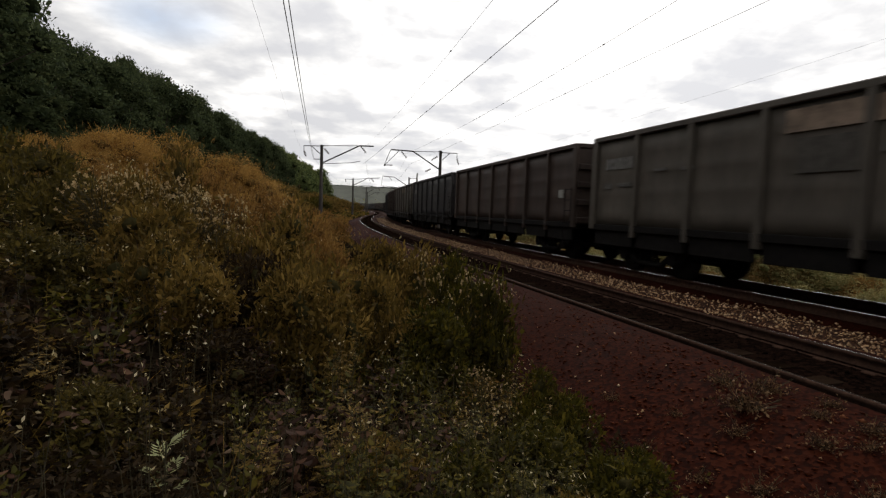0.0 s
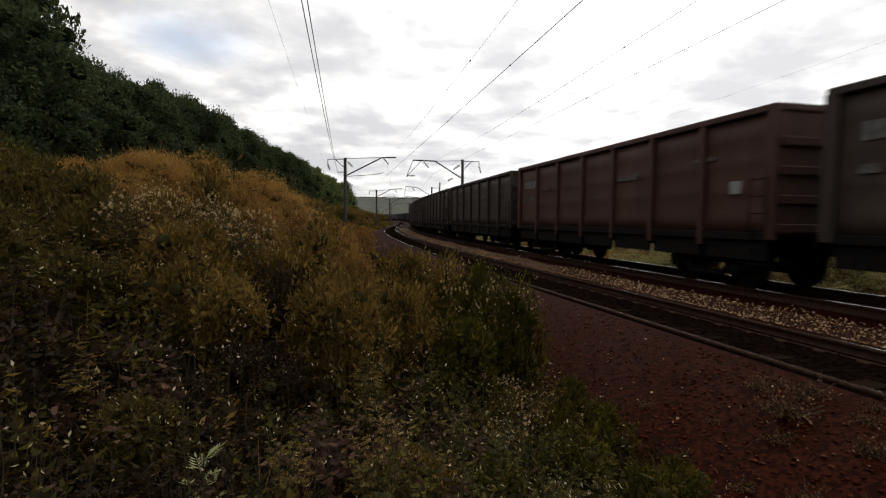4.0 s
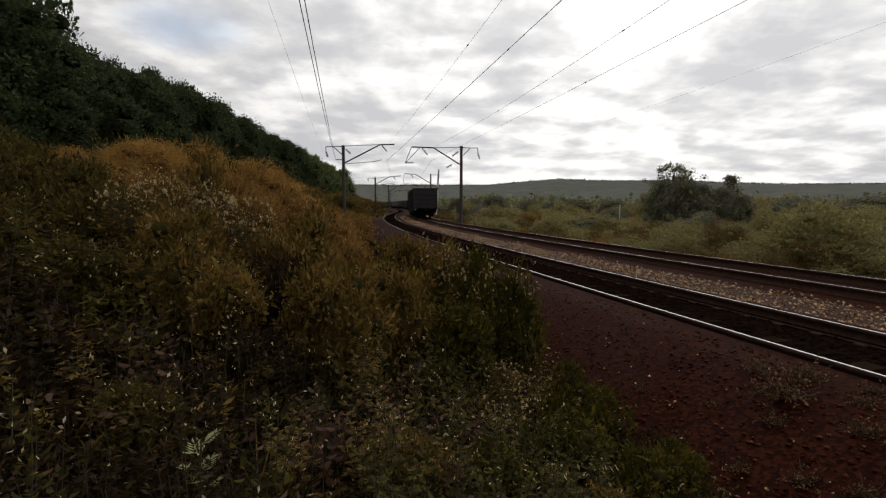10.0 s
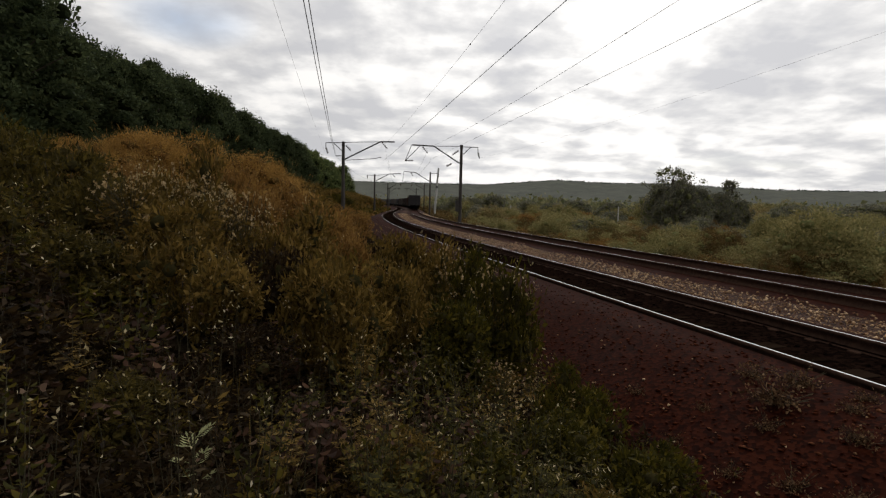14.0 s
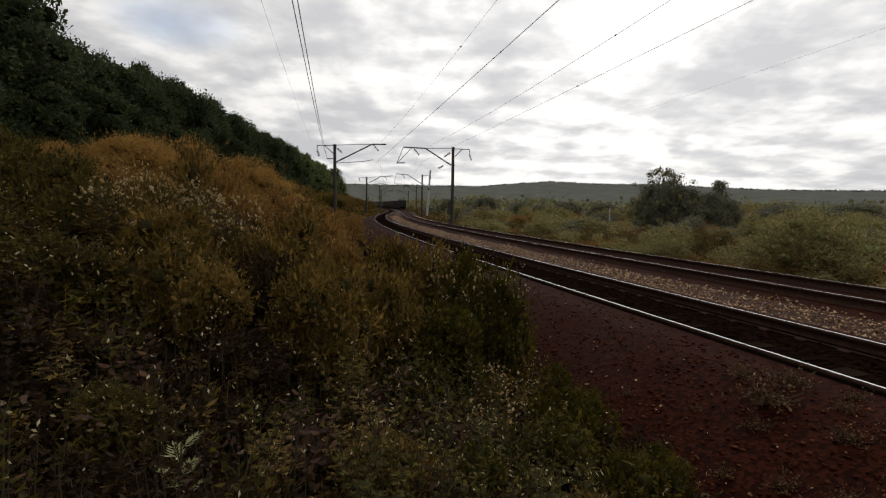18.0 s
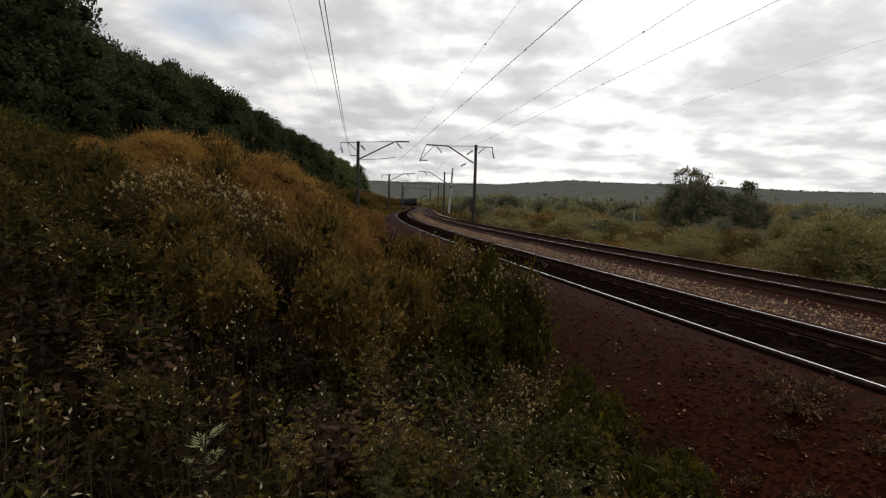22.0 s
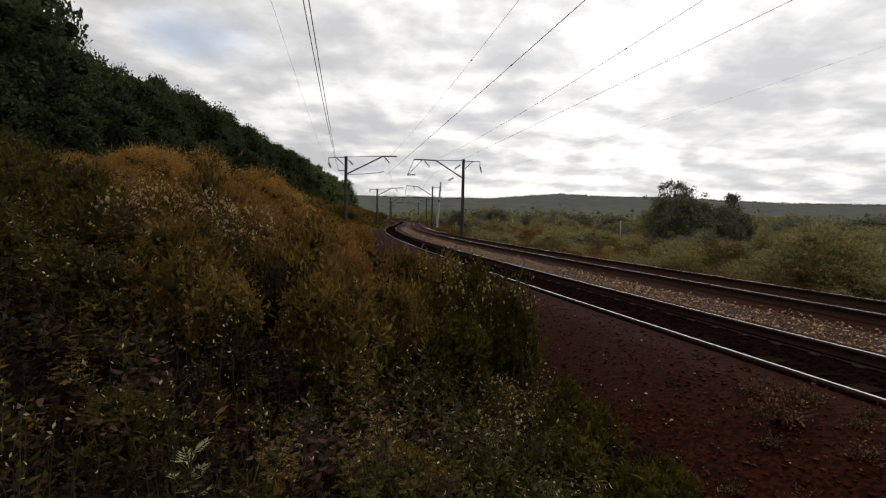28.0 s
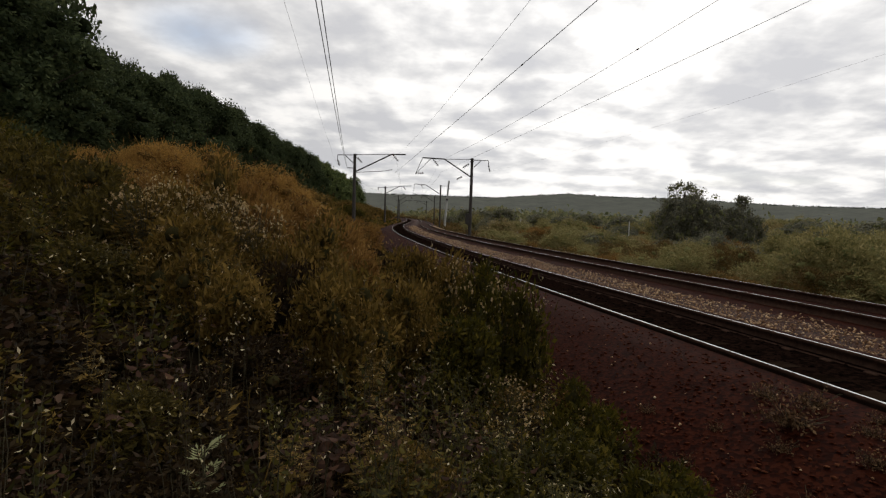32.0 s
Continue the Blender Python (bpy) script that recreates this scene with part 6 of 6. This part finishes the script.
def side_frame(sx):
    """Cast bogie side frame: a bow with boxes over the axles."""
    bm = bmesh.new()
    x0, x1 = sx * 0.95, sx * 1.12
    box(bm, x0, x1, -1.2, -0.72, 0.42, 0.72, 0.04)
    box(bm, x0, x1, 0.72, 1.2, 0.42, 0.72, 0.04)
    box(bm, x0, x1, -0.8, 0.8, 0.62, 0.80, 0.04)
    box(bm, x0, x1, -0.45, 0.45, 0.22, 0.34, 0.04)
    for s in (-1, 1):
        rod(bm, ((x0 + x1) / 2, s * 0.45, 0.28), ((x0 + x1) / 2, s * 0.85, 0.62), 0.09, seg=8)
        rod(bm, (sx * 0.93, s * 0.925, 0.475), (sx * 1.17, s * 0.925, 0.475), 0.16, seg=14)
    return bm


def spring():
    """A coil on its own axis."""
    a = np.linspace(0, 5 * 2 * np.pi, 46)
    P = np.stack([0.075 * np.cos(a), 0.075 * np.sin(a), np.linspace(0.34, 0.61, 46)], -1)
    return tubes(P[None], np.full((1, 46), 0.02), 5)


def bolster():
    bm = bmesh.new()
    box(bm, -1.15, 1.15, -0.22, 0.22, 0.58, 0.84, 0.04)
    rod(bm, (0, 0, 0.84), (0, 0, 0.95), 0.25, seg=14)
    return bm


def axle():
    bm = bmesh.new()
    return rod(bm, (-1.0, 0, 0), (1.0, 0, 0), 0.08, seg=12)


def wheel(sx):
    """A disc wheel with flange and hub on the x axis."""
    bm = bmesh.new()
    rod(bm, (sx * 0.11, 0, 0), (sx * 0.03, 0, 0), 0.475, seg=28)
    rod(bm, (sx * 0.03, 0, 0), (0, 0, 0), 0.50, seg=28)
    rod(bm, (sx * 0.14, 0, 0), (sx * 0.11, 0, 0), 0.42, 0.47, seg=28)
    rod(bm, (sx * 0.18, 0, 0), (sx * 0.14, 0, 0), 0.14, seg=14)
    for a in range(4):
        y, z = 0.27 * math.cos(a * math.pi / 2), 0.27 * math.sin(a * math.pi / 2)
        rod(bm, (sx * 0.155, y, z), (sx * 0.13, y, z), 0.05, seg=8)
    return bm


def coupler(sy):
    bm = bmesh.new()
    y = sy * LEN / 2
    box(bm, -0.14, 0.14, y - sy * 0.1, y + sy * 0.3, 0.93, 1.17, 0.03)
    box(bm, -0.22, 0.18, y + sy * 0.28, y + sy * 0.49, 0.88, 1.2, 0.05)
    return bm


def hose(sy):
    y = sy * LEN / 2
    P = np.array([[0.45, y - sy * 0.05, 1.0], [0.47, y + sy * 0.12, 0.85], [0.46, y + sy * 0.2, 0.55], [0.42, y + sy * 0.22, 0.42]])
    return tubes(P[None], np.full((1, 4), 0.025), 6)


def ladder(sx, sy):
    bm = bmesh.new()
    y = sy * (LEN / 2 - 0.32)
    for dy in (-0.19, 0.19):
        rod(bm, (sx * (HALF + 0.03), y + dy, 0.55), (sx * (HALF + 0.03), y + dy, 2.3), 0.014, seg=5)
    for z in np.arange(0.6, 2.3, 0.33):
        rod(bm, (sx * (HALF + 0.03), y - 0.19, z), (sx * (HALF + 0.03), y + 0.19, z), 0.012, seg=5)
    return bm


def brake_gear():
    bm = bmesh.new()
    rod(bm, (-0.75, -0.9, 0.85), (-0.75, -0.3, 0.85), 0.2, seg=12)
    rod(bm, (0.7, 0.6, 0.85), (0.7, 1.6, 0.85), 0.17, seg=12)
    rod(bm, (-0.75, -0.3, 0.85), (-0.4, 3.0, 0.75), 0.025, seg=6)
    box(bm, -1.0, -0.5, 0.6, 1.1, 0.62, 0.95, 0.03)
    return bm


def marks(rects, mat):
    """Painted patches on the visible side: (y0, y1, z0, z1)."""
    bm = bmesh.new()
    for y0, y1, z0, z1 in rects:
        box(bm, -HALF + 0.062, -HALF + 0.10, y0, y1, z0, z1)
    return bm


def scrawl(seed):
    """Sprayed strokes on the panels."""
    g = np.random.default_rng(seed)
    bm = bmesh.new()
    for i in range(44):
        y, z = -2.8 + 5.6 * g.random(), 1.5 + 0.55 * g.random()
        a, ln = g.normal() * 0.9 + 1.2, 0.10 + 0.20 * g.random()
        d = Vector((0, math.cos(a) * ln, math.sin(a) * ln))
        c = Vector((-HALF + 0.075, y, z))
        rod(bm, c - d * 0.7, c + d * 0.7, 0.022, seg=4)
    return bm


def digits(y, z, count, h):
    """A row of plain bars where a running number stands."""
    return [(y + k * h * 0.56, y + k * h * 0.56 + h * 0.34, z, z + h) for k in range(count)]


def wagon(k, body, number=False, orange=False, faded=False, scribble=False, square=False, graffiti=False):
    words = {"body_grey": "dusty dark grey", "body_black": "sooty blue-black", "body_brown": "dark weathered brown", "body_red": "rusty reddish-brown"}[body]
    th = tagged(new("gondola_wagon"), f"{words} steel gondola freight wagon with ribbed sides", "freight wagon", group="wagons of the train")
    B, U = M[body], M["undergear"]
    for sx in (-1, 1):
        part("side_wall", shared_mesh(f"side_wall{sx}", lambda: side_wall(sx), B), None, th)
        part("top_rail", shared_mesh(f"top_rail{sx}", lambda: top_bar(sx), B), None, th)
        part("side_sill", shared_mesh(f"side_sill{sx}", lambda: solebar(sx), U), None, th)
        for i, y in enumerate(POSTS):
            c = i in (0, 7)
            r = part("rib", shared_mesh(f"rib{sx}{c}", lambda: rib_mesh(sx, c), B), None, th)
            r.location = (0, y, 0)
        for a, b in zip(POSTS, POSTS[1:]):
            r = part("hatch", shared_mesh(f"hatch{sx}", lambda: hatch(sx), U), None, th)
            r.location = (0, (a + b) / 2, 0)
    for sy in (-1, 1):
        part("end_wall", shared_mesh(f"end_wall{sy}", lambda: end_wall(sy), B), None, th)
        e = part("end_rail", shared_mesh("end_rail", end_top, B), None, th)
        e.location = (0, sy * (LEN / 2 - 0.05), 0)
        for z in (1.30, 1.85, 2.40, 2.95):
            e = part("end_beam", shared_mesh("end_beam", end_beam, B), None, th)
            e.location = (0, sy * LEN / 2, z)
        part("coupler", shared_mesh(f"coupler{sy}", lambda: coupler(sy), U), None, th)
        part("brake_hose", shared_mesh(f"brake_hose{sy}", lambda: hose(sy), U), None, th)
    part("ladder", shared_mesh("ladder", lambda: ladder(-1, -1), U), None, th)
    part("ladder", shared_mesh("ladder2", lambda: ladder(1, 1), U), None, th)
    part("floor", shared_mesh("floor_plate", floor_mesh, U), None, th)
    part("centre_sill", shared_mesh("centre_sill", centre_sill, U), None, th)
    part("brake_gear", shared_mesh("brake_gear", brake_gear, U), None, th)
    part("coal_load", shared_mesh("coal_load", load_mesh, U), None, th, "heaped black coal")
    axles = []
    for yb in (-4.325, 4.325):
        bg = new("bogie")
        bg.parent, bg.location = th, (0, yb, 0)
        bg["label"] = "black cast-steel bogie with two axles"
        me = shared_mesh("bolster", bolster, U)
        part("bolster", me, None, bg)
        for sx in (-1, 1):
            part("side_frame", shared_mesh(f"side_frame{sx}", lambda: side_frame(sx), U), None, bg)
            for y in (-0.24, 0, 0.24):
                part("spring", shared_mesh("spring", spring, U), None, bg).location = (sx * 1.03, y, 0)
        for ya in (-0.925, 0.925):
            w = part("axle", shared_mesh("axle", axle, U), None, bg)
            w.location = (0, ya, 0.475)
            for sx in (-1, 1):
                w = part("wheel", shared_mesh(f"wheel{sx}", lambda: wheel(sx), U), None, bg)
                w.location = (sx * 0.69, ya, 0.475)
                axles.append((w, sx * 0.69, ya))
    if number:
        for r in digits(4.58, 2.72, 8, 0.30):
            part("number_bar", marks([r], None), M["paint_number"], th, "pale painted bar")
        for r in ((4.75, 5.3, 2.25, 2.35), (5.6, 5.9, 2.2, 2.35)):
            part("stencil", marks([r], None), M["paint_faded"], th)
    if orange:
        part("paint_patch", marks([(-0.35, 1.1, 3.0, 3.38) if k < 2 else (-1.35, 0.5, 3.02, 3.42)], None), M["paint_orange"], th, "faded orange paint patch")
        part("paint_patch", marks([(-0.2, 0.75, 2.3, 2.85) if k < 2 else (-0.9, 0.25, 2.3, 2.9)], None), M["paint_dim"], th, "faded grey paint patch")
    if scribble:
        for i in range(4):
            part("chalk_mark", marks([(2.1 + 0.25 * i, 2.27 + 0.25 * i, 3.0 + 0.08 * (i % 2), 3.22)], None), M["paint_white"], th, "white chalk mark")
    if faded:
        for r in ((-2.1, -1.1, 2.55, 2.68), (-4.9, -4.2, 2.75, 2.83), (2.6, 3.0, 2.55, 2.62), (3.5, 3.9, 2.57, 2.64)):
            part("stencil", marks([r], None), M["paint_faded"], th, "faded stencil line")
    if square:
        part("label_plate", marks([(-5.62, -5.34, 2.0, 2.26)], None), M["paint_white"], th, "small white label plate")
    if graffiti:
        tagged(part("graffiti", scrawl(k), M["paint_pink"], th), "pale pinkish sprayed scrawl", kind="stuff")
    return th, axles


TRAIN = {0: ("body_black", dict(number=True, orange=True, scribble=True, faded=True, square=True)), 1: ("body_black", dict(number=True, orange=True, scribble=True, faded=True, square=True)),
         2: ("body_brown", dict(number=True, faded=True)), 3: ("body_red", dict(number=True, faded=True, square=True)), 4: ("body_brown", dict(faded=True)),
         5: ("body_brown", dict(number=True, faded=True)), 6: ("body_brown", dict(graffiti=True)), 7: ("body_grey", dict(number=True, orange=True, faded=True, square=True)),
         8: ("body_brown", dict(square=True)), 9: ("body_black", dict(number=True, faded=True)), 10: ("body_grey", dict(number=True, orange=True)), 11: ("body_brown", dict(number=True))}
wagons = []
g = np.random.default_rng(2)
for k in range(32):
    body, extra = TRAIN.get(k) or (("body_black", "body_grey", "body_brown", "body_black")[int(g.integers(4))], dict(number=True, faded=bool(g.integers(2))))
    wagons.append(wagon(k, body, **extra))
# tail marker on the last wagon
bm = bmesh.new()
rod(bm, (-1.2, -LEN / 2 - 0.06, 1.05), (-1.2, -LEN / 2 - 0.01, 1.05), 0.09, seg=14)
part("tail_disc", bm, M["paint_white"], wagons[0][0], "small pale tail disc")


def rear(t):
    """Arc length of the last wagon's rear end."""
    return 14.54 + 16.142 * (t - 7) + 2.75 * ((t - 7) / 10) ** 2 + float(np.interp(t, [0, 1, 2, 3, 4.5, 6, 7], [1.05, 1.25, 1.25, 1.3, 0.85, 0.25, 0.0]))


def wagon_pose(s):
    """Pose of a wagon whose rear end is at s: both bogie centres on the line."""
    a, b = (Vector(on_line([s + LEN / 2 + d], APART, LIFT)[0]) for d in (-4.325, 4.325))
    d = b - a
    return Matrix.Translation((a + b) / 2) @ Matrix.Rotation(math.atan2(-d.x, d.y), 4, "Z") @ Matrix.Rotation(math.atan2(d.z, math.hypot(d.x, d.y)), 4, "X")


# ---- sleepers ----
bm = bmesh.new()
for sx in (-1, 1):
    box(bm, sx * 0.42, sx * 1.35, -0.13, 0.13, -0.16, 0.0, 0.02)
box(bm, -0.42, 0.42, -0.12, 0.12, -0.16, 0.0)
sleeper_me = bm_mesh("sleeper", bm, M["sleeper"])
bm = bmesh.new()
for sx in (-0.76, 0.76):
    for d in (-0.11, 0.11):
        box(bm, sx + d - 0.045, sx + d + 0.045, -0.07, 0.07, -0.005, 0.035, 0.008)
fast_me = bm_mesh("fastening", bm, M["rail_rust"])
for tr, axis, lift in ((tracks[0], 0.0, 0.0), (tracks[1], APART, LIFT)):
    for s in np.arange(-9, 140, 0.545):
        sl = new("sleeper", sleeper_me)
        sl.parent = tr
        p = on_line([s], axis, lift - (0.178 if axis == 0 else 0.24))[0]
        sl.matrix_local = Matrix.Translation(p) @ Matrix.Rotation(heading(s), 4, "Z") @ Matrix.Rotation(-CANT / 1.52, 4, "Y")
        if s < 30:
            part("fastening", fast_me, None, sl)


# ---- loose ballast stones ----
def stones(name, s, o, z, size, mat, label, flat=0.75):
    n = len(s)
    oc = np.array([[1, 0, 0], [-1, 0, 0], [0, 1, 0], [0, -1, 0], [0, 0, 1], [0, 0, -1.0]])
    of = np.array([[0, 2, 4], [2, 1, 4], [1, 3, 4], [3, 0, 4], [2, 0, 5], [1, 2, 5], [3, 1, 5], [0, 3, 5]])
    c = np.stack([np.interp(s, LINE_S, LINE_X) + o * np.cos(np.interp(s, LINE_S, LINE_H)), np.interp(s, LINE_S, LINE_Y) + o * np.sin(np.interp(s, LINE_S, LINE_H)), np.interp(s, LINE_S, LINE_Z) + z], -1)
    sc = size[:, None, None] * (0.6 + 0.8 * rng.random((n, 6, 1))) * np.array([1, 1, flat])
    a = rng.random(n) * 6.28
    ca, sa, ti = np.cos(a), np.sin(a), rng.normal(size=n) * 0.5
    R = np.zeros((n, 3, 3))
    R[:, 0, 0], R[:, 0, 1], R[:, 1, 0], R[:, 1, 1], R[:, 2, 2] = ca, -sa, sa, ca, 1
    R[:, 2, 0], R[:, 0, 2] = np.sin(ti) * 0.6, -np.sin(ti) * 0.6
    V = np.einsum("nij,nkj->nki", R, oc[None] * sc) + c[:, None]
    F = of[None] + (np.arange(n) * 6)[:, None, None]
    ob = new(name, mesh_of(name, V.reshape(-1, 3), F.reshape(-1, 3), mat))
    return tagged(ob, label, "ballast stones", kind="stuff")


def strewn(n, o0, o1, s1=60, s0=-3):
    s = s0 + (s1 - s0) * rng.random(n) ** 1.9
    return s, o0 + (o1 - o0) * rng.random(n)


bo, bz = [b[0] for b in bed], [b[1] for b in bed]
s, o = strewn(15000, -3.3, -0.95)
stones("red_ballast_stones", s, o, np.interp(o, bo, bz) + 0.005, 0.010 + 0.02 * rng.random(len(s)) ** 2, M["stone_red"], "loose reddish-brown ballast stones on the shoulder", 0.4)
s, o = strewn(900, -3.4, -1.2, 40)
stones("pale_ballast_stones", s, o, np.interp(o, bo, bz) + 0.008, 0.006 + 0.014 * rng.random(len(s)) ** 2, M["stone_tan"], "scattered pale stones on the ballast shoulder")
s, o = strewn(17000, 1.4, 3.1, 90)
o = 2.28 + (o - 2.28) * (0.8 + 0.2 * np.sin(s * 0.9)) + rng.normal(size=len(s)) * 0.12
stones("tan_ballast_stones", s, o, np.interp(o, bo, bz) + 0.03 * rng.random(len(s)), 0.010 + 0.021 * rng.random(len(s)) ** 2, M["stone_tan"], "heaped pale tan ballast stones between the tracks")
s, o = strewn(7000, APART + 1.3, APART + 2.3, 90)
stones("tan_ballast_stones", s, o, np.interp(o, bo, bz) + 0.01, 0.02 + 0.025 * rng.random(len(s)), M["stone_tan"], "pale ballast stones along the far shoulder")
s, o = strewn(900, 0.08, 0.7)
stones("dark_ballast_stones", s, o, np.interp(o, bo, bz) + 0.0, 0.018 + 0.02 * rng.random(len(s)), M["ballast_dark"], "oily black ballast stones between the rails")


def motions():
    times = [0.5 * i for i in range(65)]
    for k, (th, wheels) in enumerate(wagons):
        walk(th, [(t, wagon_pose(rear(t) + 13.92 * k)) for t in times])
    # the wheels of the last wagons roll along the rail
    ticks = [i / FPS for i in range(32 * FPS + 1)]
    turn = [-math.degrees((rear(t) - rear(0)) / 0.475) for t in ticks]
    for th, wheels in wagons[:ROLLING]:
        for w, x, y in wheels:
            walk(w, [(t, pose(x, y, 0.475, a)) for t, a in zip(ticks, turn)])


ROLLING = 2
motions()
